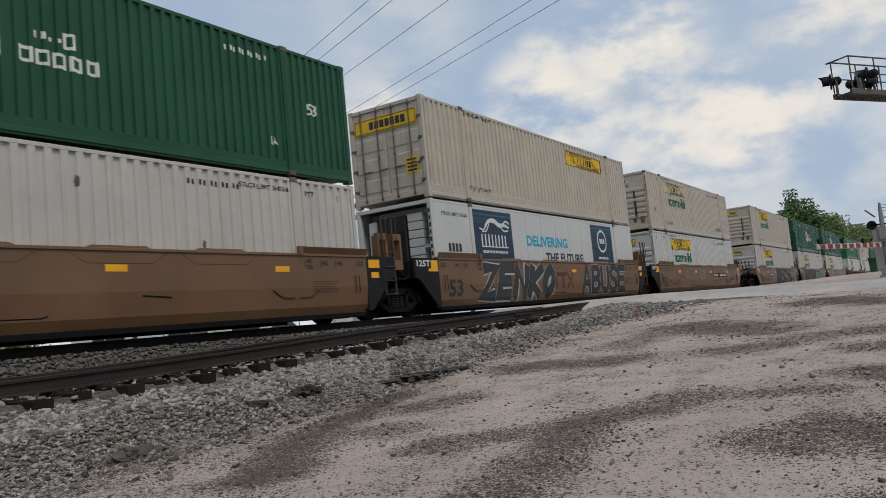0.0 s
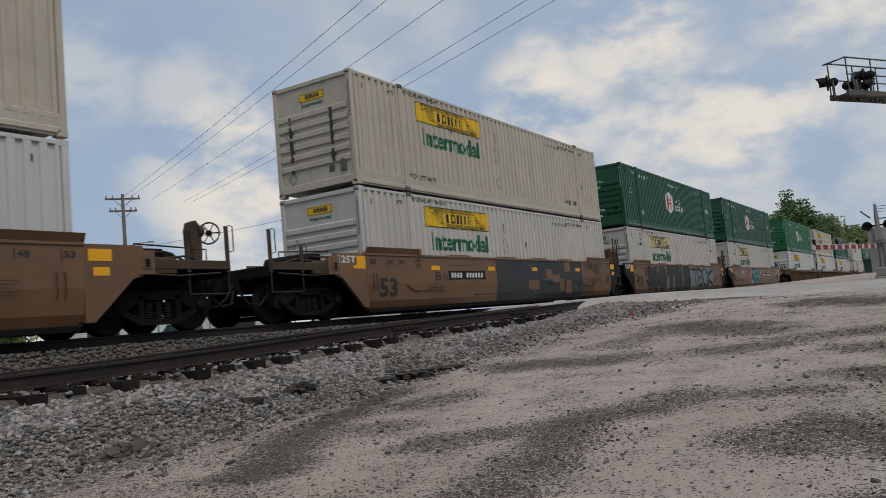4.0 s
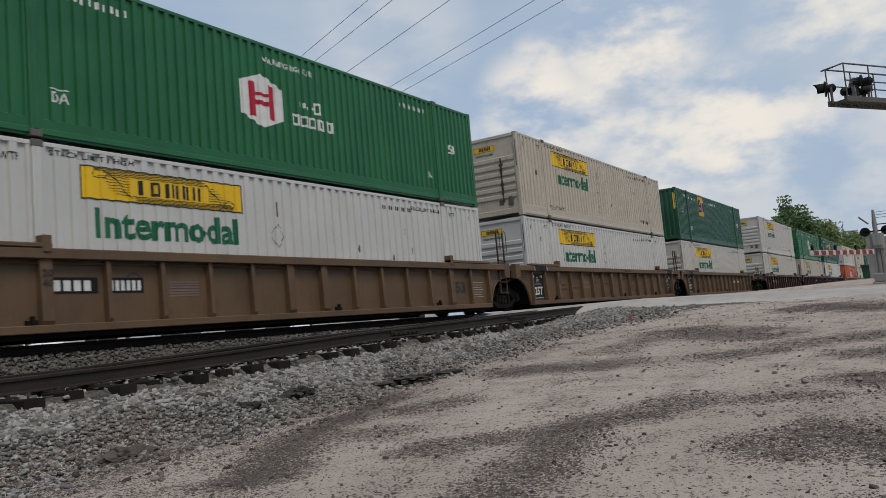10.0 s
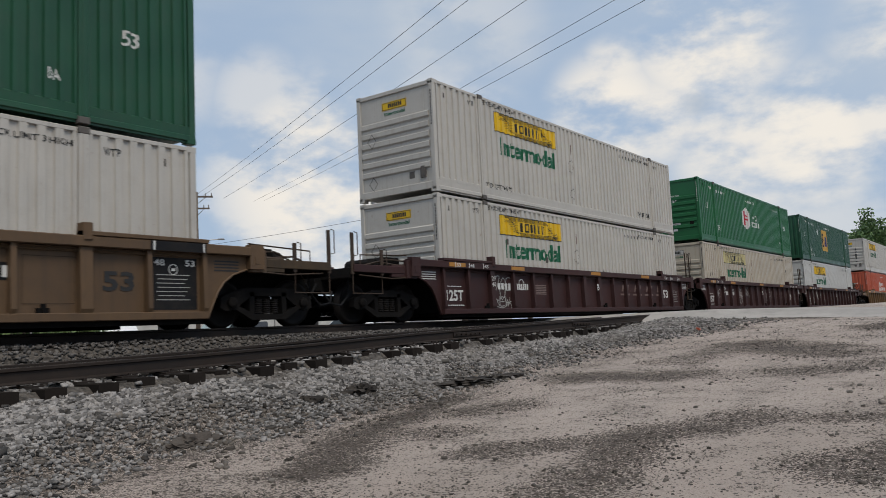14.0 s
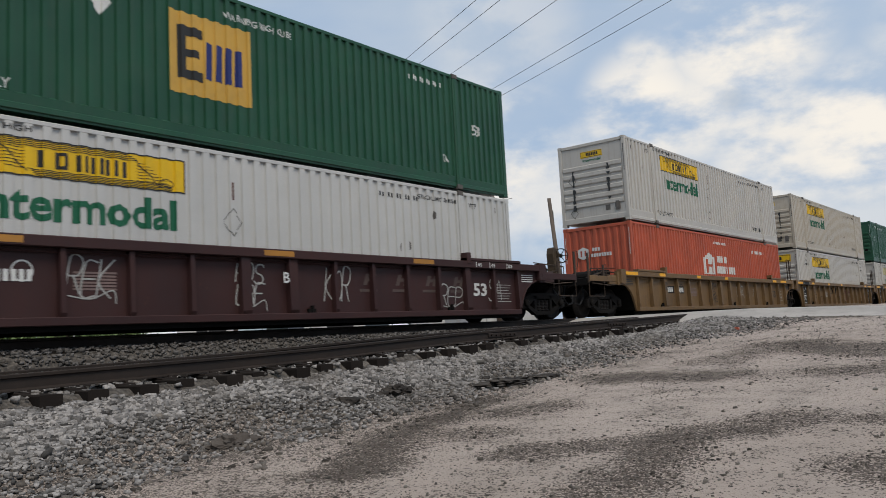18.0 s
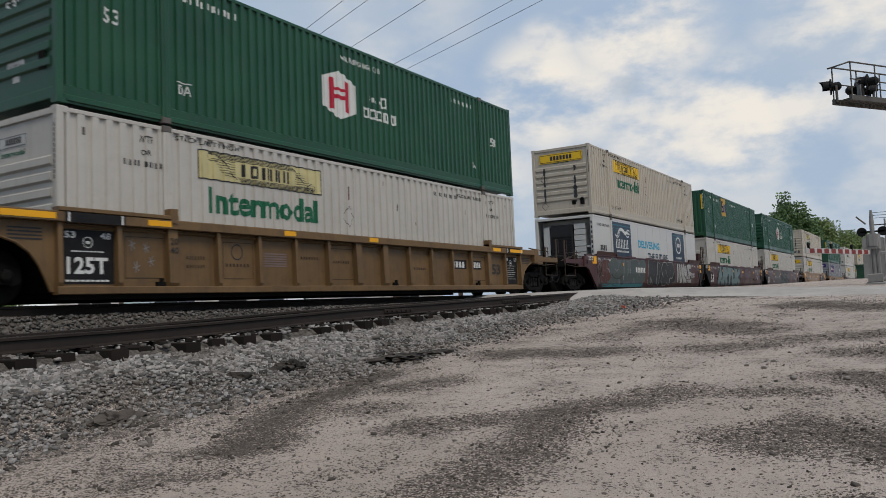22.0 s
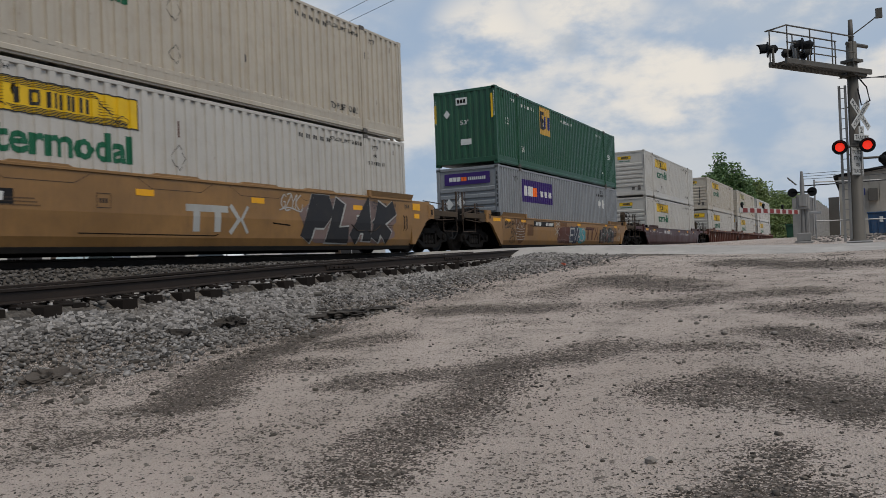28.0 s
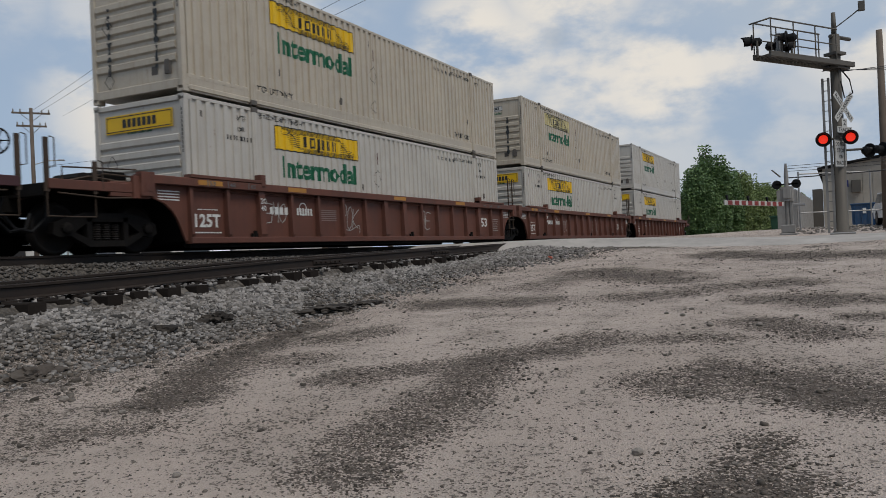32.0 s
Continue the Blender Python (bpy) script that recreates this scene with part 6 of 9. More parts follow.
def outer_end(car, paint, e, wheel):
    """Platform, coupler and rails at an end that couples to another car. e: 0 leading end, 1 trailing end."""
    d = -1 if e == 0 else 1
    inner = -1.2 if e == 0 else 17.35
    outer = inner + d * 2.0
    a, b = min(inner, outer), max(inner, outer)
    key = (e, paint.name)
    part("end_platform", cached(("platform", e), lambda: Mesh().box(-1.3, 1.3, a, b, 1.10, 1.14).box(-1.3, 1.3, outer - 0.05, outer + 0.05, 0.98, 1.2, 0.01).data("end_platform", DARK)), car, "dark grating end platform")
    part("centre_sill", cached(("centre_sill", e), lambda: Mesh().prism([(inner, 0.72), (inner, 1.36), (outer - d * 0.3, 1.22), (outer + d * 0.25, 1.12), (outer + d * 0.25, 0.76)], "x", -0.42, 0.42).data("centre_sill", GRIME)), car, "black boxed centre sill")
    for sx in (1, -1):
        part("end_sill", cached(("end_sill", sx) + key, lambda: Mesh().box(sx * 1.35 - 0.03, sx * 1.35 + 0.03, a, b, 1.10, 1.27, 0.01).box(sx * 1.35 - 0.05, sx * 1.35 + 0.02, min(inner, inner + d * 0.75), max(inner, inner + d * 0.75), 1.02, 1.3, 0.012).data("end_sill", END_DIRT if paint in (CAR_TAN, CAR_YELLOW, CAR_DUST) else paint)), car)
    def clutter():
        m = Mesh()
        for k in range(5):
            m.box(-1.2, 1.28, min(inner + d * (0.25 + 0.36 * k), inner + d * (0.33 + 0.36 * k)), max(inner + d * (0.25 + 0.36 * k), inner + d * (0.33 + 0.36 * k)), 1.14, 1.19, 0.01)
        m.tube([(1.28, inner, 1.33), (1.3, inner + d * 0.5, 1.30), (1.25, inner + d * 1.1, 1.36), (1.1, inner + d * 1.6, 1.24), (0.9, outer, 1.05)], 0.022, 6)
        m.tube([(1.18, inner, 1.42), (1.15, inner + d * 0.7, 1.44), (1.0, inner + d * 1.3, 1.28), (0.6, outer, 0.95)], 0.02, 6)
        m.tube([(1.36, inner + d * 0.1, 1.02), (1.38, inner + d * 0.8, 0.98), (1.34, outer - d * 0.2, 1.04)], 0.016, 6)
        return m
    part("pipe_run", cached(("pipe_run", e), lambda: clutter().data("pipe_run", STEP)), car, "grimy brake pipes and grating bars")
    part("hose_loop", cached(("hose_loop", e), lambda: Mesh().tube([(0.95, outer - d * 0.25, 1.05), (1.0, outer - d * 0.2, 0.62), (1.0, outer + d * 0.05, 0.40), (0.98, outer + d * 0.35, 0.45), (0.9, outer + d * 0.5, 0.7)], 0.026, 7).data("hose_loop", LAMPBLACK)), car, "black hose hanging in a loop")
    part("bracket_box", cached(("bracket_box", e) + key, lambda: Mesh().box(1.3, 1.44, min(inner - d * 0.12, inner + d * 0.26), max(inner - d * 0.12, inner + d * 0.26), 1.0, 1.42, 0.03).box(1.43, 1.46, min(inner - d * 0.02, inner + d * 0.16), max(inner - d * 0.02, inner + d * 0.16), 1.1, 1.3, 0.01).data("bracket_box", paint)), car, "cast jacking bracket")
    # thin black plate painted in for the shade inside the bracket's square hole
    part("bracket_hole", cached(("bracket_hole", e), lambda: Mesh().box(1.455, 1.464, min(inner + d * 0.02, inner + d * 0.12), max(inner + d * 0.02, inner + d * 0.12), 1.12, 1.27).data("bracket_hole", LAMPBLACK)), car)
    part("draft_gear", cached(("draft_gear", e), lambda: Mesh().box(0.5, 1.1, min(inner + d * 0.15, inner + d * 0.7), max(inner + d * 0.15, inner + d * 0.7), 1.14, 1.5, 0.04).tube([(0.7, inner, 1.45), (0.9, inner + d * 0.6, 1.5), (1.1, inner + d * 1.0, 1.2)], 0.035, 7).lathe([(0.2, 0.05), (0.25, 0.17), (0.95, 0.17), (1.0, 0.05)], "x", (0, inner + d * 0.95, 1.3), 12).data("draft_gear", DARK)), car, "dark brake cylinder and pipes")
    coupler(car, outer + d * 0.1, d)
    x = 1.34
    for yy, top in ((outer, 1.95), (outer - d * 0.95, 1.62)):
        part("end_post", cached(("end_post", top), lambda: Mesh().box(x - 0.02, x + 0.02, -0.045, 0.045, 1.05, top, 0.006).tube([(x + 0.01, 0.05, top - 0.5), (x + 0.03, 0.14, top - 0.48), (x + 0.03, 0.14, top), (x + 0.01, 0.06, top + 0.02)], 0.012, 6).data("end_post", STEP)), car, "upright grab post", at=(0, yy, 0))
    part("stirrup_step", cached(("stirrup", e), lambda: Mesh().tube([(x, outer, 1.2), (x, outer, 0.64), (x, outer - d * 0.95, 0.64), (x, outer - d * 0.95, 1.2)], 0.016, 6).data("stirrup_step", STEP)), car, "bent steel stirrup step")
    part("grab_rail", cached(("grab_rail", e), lambda: Mesh().tube([(1.2, outer - d * 0.4, 1.15), (1.2, outer - d * 0.4, 1.5), (1.2, inner, 1.56)], 0.016, 6).data("grab_rail", STEP)), car)
    truck(car, -1.78 if e == 0 else 17.93)
    if wheel:
        brake_stand(car, paint, outer - 0.42)


def stanchion(car, paint, y):
    """Upright box with an open slot that guides the upper container."""
    part("stanchion", cached(("stanchion", paint.name), lambda: Mesh().box(1.12, 1.25, -0.20, -0.12, 1.2, 2.12, 0.01).box(1.12, 1.25, 0.12, 0.20, 1.2, 2.12, 0.01).box(1.12, 1.25, -0.12, 0.12, 1.95, 2.12, 0.01).box(1.12, 1.25, -0.12, 0.12, 1.2, 1.45, 0.01).box(0.8, 1.12, 0.12, 0.20, 1.2, 2.12, 0.01).data("stanchion", paint)), car, "upright slotted box", at=(0, y, 0))


def joint(car, paint):
    """Shared truck, centre plate and ladder ahead of an articulated unit."""
    truck(car, -1.6)
    part("articulation", cached("articulation", lambda: Mesh().lathe([(0.78, 0.32), (1.02, 0.32), (1.05, 0.22)], "z", (0, -1.6, 0), 16).box(-0.3, 0.3, -2.6, -0.6, 0.86, 1.06, 0.03).data("articulation", GRIME)), car)
    part("hose", cached("hose", lambda: Mesh().tube([(0.95, -2.3, 1.2), (1.0, -1.95, 1.34), (1.05, -1.5, 1.36), (1.0, -1.1, 1.22), (0.9, -0.6, 1.3)], 0.03, 8).data("hose", LAMPBLACK)), car, "black brake hose")
    if paint in (CAR_TAN, CAR_WINE, CAR_YELLOW):
        stanchion(car, paint, -1.68)
    part("joint_casting", cached("joint_casting", lambda: Mesh().box(0.4, 1.1, -2.3, -1.3, 1.06, 1.2, 0.03).box(0.7, 1.25, -1.25, -0.9, 1.0, 1.45, 0.03).tube([(1.2, -2.4, 1.15), (1.25, -2.0, 0.98), (1.25, -1.5, 0.95), (1.2, -0.9, 1.1)], 0.03, 7).data("joint_casting", DARK)), car, "dark joint casting with brake lines")


def car_marks(car, kind, seed, first, plate_y, plain, panels=True):
    """Numbers, reflectors and notices on the near side."""
    x = 1.42 if kind == "smooth" else 1.335
    ink = CHALK if plain else INK
    if kind == "smooth":
        lead = 0.0 if plain else 0.38
        if seed != 15:
            mark(car, "number", ("a53", lead), word("53", lead, lead + 0.75, 0.44, 0.92), CHALK if plain else INK, fold="plate")
        for y in ((2.75, 5.9, 8.9, 12.6) if seed % 2 else (3.1, 6.2, 9.3, 13.2)):
            mark(car, "reflector", y, [rect(y, y + 0.42, 1.12, 1.24)], AMBER, x=x)
        for r in ((-0.45, -0.12, 1.14, 1.44), (-0.58, -0.45, 1.14, 1.22)):
            mark(car, "reflector", r, [rect(*r)], AMBER, x=1.415)
        for r in ((16.32, 16.75, 1.22, 1.42), (16.4, 16.7, 0.98, 1.12)):
            mark(car, "reflector", r, [rect(*r)], AMBER, x=1.415)
        mark(car, "load_lettering", 0, word("125T", -1.12, -0.48, 1.27, 1.44), CHALK, x=1.415)
        for y, w, z in ((0.05, "53", 1.26), (0.75, "48", 1.26), (1.25, "45", 1.26), (2.0, "40", 1.31), (14.1, "40", 1.31), (14.6, "45", 1.26), (15.1, "48", 1.26), (15.85, "53", 1.26)):
            mark(car, "scale_lettering", y, [rect(y, y + 0.025, 1.22, 1.4)] + word(w, y + 0.05, y + 0.25, z, z + 0.11), ink, x=x)
        for y in (2.05, 14.15):
            mark(car, "scale_lettering", ("20", y), word("20", y, y + 0.2, 1.18, 1.28), ink, x=x)
        mark(car, "notice_lettering", 0, [q for i in range(3) for q in bars(3.3, 4.2 + 0.05 * i, 0.95 - i * 0.055, 0.972 - i * 0.055, 20, 0.4)], ink if plain else STEP, x=x)
        mark(car, "notice_lettering", 2, [q for i in range(5) for q in bars(14.3, 15.2 - 0.08 * (i % 3), 0.9 - i * 0.055, 0.92 - i * 0.055, 20, 0.4)], ink if plain else STEP, x=x)
        if plate_y is not None:
            long = 3.25 if seed in (2, 5) else 2.08
            mark(car, "number_plate", plate_y, [rect(plate_y, plate_y + long, 0.86, 1.10)], BLACKPAINT, x=x, label="black panel with white bars")
            mark(car, "plate_lettering", ("a", plate_y), bars(plate_y + 0.06 * long, plate_y + 0.36 * long, 0.91, 1.05, 4, 0.3, 0.02), CHALK, x=x, lift=0.009)
            mark(car, "plate_lettering", ("b", plate_y), bars(plate_y + 0.46 * long, plate_y + 0.94 * long, 0.91, 1.05, 6, 0.35, 0.02), CHALK, x=x, lift=0.009)
            mark(car, "stencil_letter", plate_y, word("B", plate_y - 0.67, plate_y - 0.4, 0.84, 1.08), ink, x=x)
    else:
        xx = 1.335
        if not plain and panels:
            for a, b in ((0.01, 0.98), (15.2, 16.1)):
                mark(car, "dark_panel", a, [rect(a, b, 0.32, 1.20)], BLACKPAINT, x=xx)
        if plain or panels:
            mark(car, "load_lettering", 1, word("125T", 0.12, 0.86, 0.48, 0.76) + bars(0.2, 0.8, 0.84, 0.86, 9) + bars(0.1, 0.9, 0.36, 0.39, 9), CHALK, x=xx, lift=0.009)
        mark(car, "number", "b53", word("53", 14.35, 14.9, 0.62, 0.94), CHALK if plain else INK, x=xx, lift=0.009)
        strips = ((-1.2, 1.05), (1.55, 0.5), (4.95, 0.35), (7.9, 0.35), (14.2, 0.5), (15.35, 0.9)) if seed in (12, 13, 14) else ((0.1, 0.7), (3.0, 0.7), (7.9, 0.7), (12.0, 0.7)) if plain else ()
        for y, w in strips:
            mark(car, "reflector", (y, plain), [rect(y, y + w, 1.33, 1.43)], AMBER if not plain else AMBER_OLD, x=1.495)
        if plain:
            for y, w in ((0.35, "53"), (0.95, "48"), (1.6, "45"), (14.3, "45"), (14.85, "48"), (15.6, "53")):
                mark(car, "scale_lettering", ("b", y), [rect(y, y + 0.03, 1.31, 1.45)] + word(w, y + 0.06, y + 0.24, 1.33, 1.42), CHALK if seed < 20 else SPRAY_GREY, x=1.495, lift=0.009)
        elif panels:
            for a, b in ((0.0, 1.1), (15.1, 16.2)):
                mark(car, "dark_chord", a, [rect(a, b, 1.295, 1.455)], BLACKPAINT, x=1.495, lift=0.003)
                for y in (a + 0.05, b - 0.08):
                    mark(car, "scale_tick", y, [rect(y, y + 0.035, 1.30, 1.45)], CHALK, x=1.495, lift=0.009)
            for y, w in ((0.08, "53"), (0.72, "48"), (15.26, "48"), (15.86, "53")):
                mark(car, "scale_lettering", ("p", y), word(w, y, y + (0.1 if len(w) == 1 else 0.2), 1.06, 1.17), CHALK, x=xx, lift=0.009)
            for a in (0.42, 15.55):
                ring = [(a + 0.075 + 0.085 * math.cos(0.785 * k), 1.0 + 0.085 * math.sin(0.785 * k)) for k in range(9)]
                mark(car, "round_stencil", ("p", a), band(curve(ring), 0.013) + [rect(a + 0.04, a + 0.11, 0.975, 1.02)], CHALK, x=xx, lift=0.009)
            # pressed outlines and small dark stencils on the panels between the posts
            for a in (1.14, 3.32, 6.55, 13.05):
                mark(car, "panel_outline", a, outline(a + 0.06, a + 0.86, 0.42, 1.14, 0.012), CAR_SOIL, x=xx, lift=0.004)
            for k, (a, b, z) in enumerate(((2.5, 2.95, 0.78), (2.5, 2.95, 0.62), (3.45, 4.1, 0.66), (5.6, 6.2, 0.86), (6.7, 7.3, 0.8), (10.0, 10.6, 0.7))):
                mark(car, "notice_lettering", ("dim", k), bars(a, b, z, z + 0.06, 7, 0.4), CAR_SOIL, x=xx, lift=0.005)
        mark(car, "post_lettering", 0, word("20", 2.04, 2.22, 1.02, 1.14) + word("40", 2.04, 2.22, 0.86, 0.98), CHALK if plain else INK, x=1.464, lift=0.004)
        if plate_y is not None:
            if not plain:
                mark(car, "number_plate", plate_y, [rect(plate_y - 0.06, plate_y + 0.78, 0.76, 1.02), rect(plate_y + 0.98, plate_y + 1.66, 0.76, 1.02)], BLACKPAINT, x=xx, label="black panel with white bars")
            mark(car, "plate_lettering", ("a", plate_y), bars(plate_y, plate_y + 0.70, 0.80, 0.97, 4, 0.3), CHALK, x=xx, lift=0.009)
            mark(car, "plate_lettering", ("b", plate_y), bars(plate_y + 1.0, plate_y + 1.64, 0.80, 0.97, 6, 0.35), CHALK, x=xx, lift=0.009)
        mark(car, "notice_lettering", "b", [rect(15.3 + 0.03 * (i % 2), 15.95 - 0.05 * (i % 3), 0.9 - i * 0.07, 0.914 - i * 0.07) for i in range(7)], SPRAY_LIGHT, x=xx, lift=0.009)
    if kind == "smooth":
        # folded-plate outlines below the lips, grab handles and stencils
        for y in (4.3, 7.2, 9.6, 11.8):
            mark(car, "plate_seam", y, ribbon([(y - 0.95, 1.44), (y - 0.62, 1.26), (y + 0.62, 1.26), (y + 0.95, 1.44)], 0.009), STEP, fold="plate", lift=0.003)
        for y in (0.12, 15.75):
            part("grab_handle", cached("grab_handle", lambda: Mesh().tube([(1.40, 0, 0.62), (1.46, 0, 0.66), (1.46, 0, 1.0), (1.43, 0, 1.04)], 0.012, 6).tube([(1.40, 0.14, 0.62), (1.46, 0.14, 0.66), (1.46, 0.14, 1.0), (1.43, 0.14, 1.04)], 0.012, 6).data("grab_handle", STEP)), car, at=(0, y, 0))
        for y, d in ((1.55, 1), (2.9, -1), (13.1, 1), (14.5, -1)):
            part("tie_rod", cached(("tie_rod", d), lambda: Mesh().tube([(1.425, 0, 0.74), (1.42, 0.18 * d, 0.63), (1.415, 0.3 * d, 0.58), (1.415, 0.62 * d, 0.575)], 0.011, 5).data("tie_rod", STEP)), car, at=(0, y, 0))
        mark(car, "stencil_frame", 0, outline(5.35, 5.65, 0.86, 1.12, 0.012), ink if plain else STEP, x=x)
        mark(car, "stencil_lettering", 0, bars(5.41, 5.60, 0.95, 1.03, 3), ink if plain else STEP, x=x)
        mark(car, "weight_lettering", 0, [q for i in range(3) for q in bars(2.55, 3.4, 0.52 + 0.06 * i, 0.545 + 0.06 * i, 18, 0.4)], ink if plain else STEP, fold="plate", lift=0.004)
        mark(car, "scuff", "long", ribbon([(5.0, 0.42), (8.2, 0.40), (8.3, 0.43)], 0.02) + ribbon([(10.0, 0.7), (10.6, 0.66)], 0.03), GRIME, fold="plate", lift=0.003)
    else:
        for y in (1.9, 13.4, 9.1):
            part("lading_strap_anchor", cached("anchor", lambda: Mesh().box(1.335, 1.40, -0.09, 0.09, 0.26, 0.36, 0.01).box(1.36, 1.43, -0.03, 0.03, 0.24, 0.42, 0.008).data("lading_strap_anchor", GRIME)), car, at=(0, y, 0))
        mark(car, "data_stencil", 0, [rect(4.48, 5.16, 0.68 + 0.05 * i, 0.71 + 0.05 * i) for i in range(6)], SPRAY_HAZE if plain else SPRAY_LIGHT if seed == 13 else SPRAY_HAZE, x=1.335, lift=0.005)
        mark(car, "notice_lettering", "front", [rect(-0.85, -0.3, 1.0 + 0.055 * i, 1.025 + 0.055 * i) for i in range(4)], ink, x=1.36)
        mark(car, "notice_lettering", "rear", [rect(16.45, 17.0, 1.0 + 0.055 * i, 1.025 + 0.055 * i) for i in range(4)], ink, x=1.36)
        mark(car, "round_stencil", 0, [[(3.75 + 0.16 * math.cos(a), 0.95 + 0.16 * math.sin(a)), (3.75 + 0.16 * math.cos(b), 0.95 + 0.16 * math.sin(b)), (3.75 + 0.135 * math.cos(b), 0.95 + 0.135 * math.sin(b)), (3.75 + 0.135 * math.cos(a), 0.95 + 0.135 * math.sin(a))] for a, b in [(math.pi * k / 8, math.pi * (k + 1) / 8) for k in range(16)]], ink, x=1.335, lift=0.005)
    tags = {
        9: ((2.3, 3.2, 0.5, 1.1, "ZOE"), (2.35, 3.1, 0.35, 0.6, "NEW")),
        10: ((1.15, 1.8, 0.75, 1.05, "ZWE"), (4.35, 5.1, 0.85, 1.15, "OAK"), (4.3, 5.3, 0.45, 0.8, "BUZY"), (5.45, 6.3, 0.82, 1.15, "KOR"), (9.5, 10.3, 0.4, 1.1, "RES"), (9.5, 10.4, 0.75, 1.15, "ASB")),
        11: ((1.15, 1.95, 0.85, 1.15, "SETC"), (1.15, 2.0, 0.4, 0.72, "FIEDG"), (2.3, 3.2, 0.62, 0.78, "FLEX"), (4.4, 5.1, 0.6, 1.12, "REK"), (7.4, 8.0, 0.85, 1.18, "ROS"), (7.4, 8.0, 0.45, 0.8, "LBF"), (9.5, 10.2, 0.5, 1.12, "KOR"), (13.1, 13.9, 0.4, 0.85, "REP"), (15.0, 15.6, 0.5, 1.05, "SA")),
        12: ((6.4, 7.2, 0.95, 1.15, "SOUTH"), (6.5, 7.1, 0.72, 0.88, "GO"), (6.4, 7.3, 0.45, 0.66, "HOME"), (9.6, 10.4, 0.7, 1.1, "LAR"), (11.7, 12.2, 0.65, 1.1, "NY")),
        21: ((2.3, 3.1, 0.6, 1.05, "EMO"), (5.4, 6.2, 0.5, 1.05, "ROK"), (9.8, 10.4, 0.5, 1.0, "BE")), 22: ((4.4, 5.2, 0.5, 1.0, "NUK"), (9.6, 10.3, 0.5, 1.05, "RO")),
    }
    for k, (a, b) in enumerate(((1.33, 1.0), (1.62, 0.95), (1.42, 0.62), (1.72, 0.72)) if seed == 14 else ((13.15, 0.98), (13.45, 1.05), (13.3, 0.66), (13.66, 0.68)) if seed == 13 else ()):
        mark(car, "chalk_star", (seed, k), [q for t in (0.3, 1.35, 2.4) for q in band([(a - 0.075 * math.cos(t + k), b - 0.1 * math.sin(t + k)), (a + 0.075 * math.cos(t + k), b + 0.1 * math.sin(t + k))], 0.012)], SPRAY_SILVER, x=1.335, lift=0.008)
    for k, (a, b, c, d, text) in enumerate(tags.get(seed, ())):
        pale = SPRAY_BLACK if seed == 12 and k < 3 else SPRAY_LIGHT if seed != 13 else SPRAY_GREY
        mark(car, "tag_lettering", (seed, k), hand(text, a, b, c, d, 0.026 if seed < 12 else 0.022, seed + k) + (band(curve([(a, c), (a + 0.5 * (b - a), c - 0.05), (b, c + 0.08), (b + 0.05, c - 0.12)]), 0.02) if k % 2 else []), pale, x=1.335, lift=0.008)
    if seed in (9, 10, 11):
        # the owner's mark on four panels, as slanted blocks over a rule
        for k in range(4):
            a = 10.55 + (1.083 if seed != 11 else 1.0) * k
            big = 1.25 if seed == 9 else 0.8
            mark(car, "faded_emblem", (seed, k), [[(a, 0.84), (a + 0.12, 0.84), (a + 0.22, 1.08), (a + 0.1, 1.08)], [(a + 0.3 * big, 0.84), (a + 0.42 * big, 0.84), (a + 0.52 * big, 1.08), (a + 0.4 * big, 1.08)], [(a + 0.12, 0.93), (a + 0.36 * big, 0.93), (a + 0.4 * big, 1.0), (a + 0.15, 1.0)], rect(a - 0.1, a + 0.52 * big, 0.70, 0.76)], SPRAY_HAZE if seed == 9 else SPRAY_DIM, x=1.335, lift=0.005)
        mark(car, "stencil_letter", seed, word("B", 8.35, 8.5, 0.84, 1.04), CHALK, x=1.466)


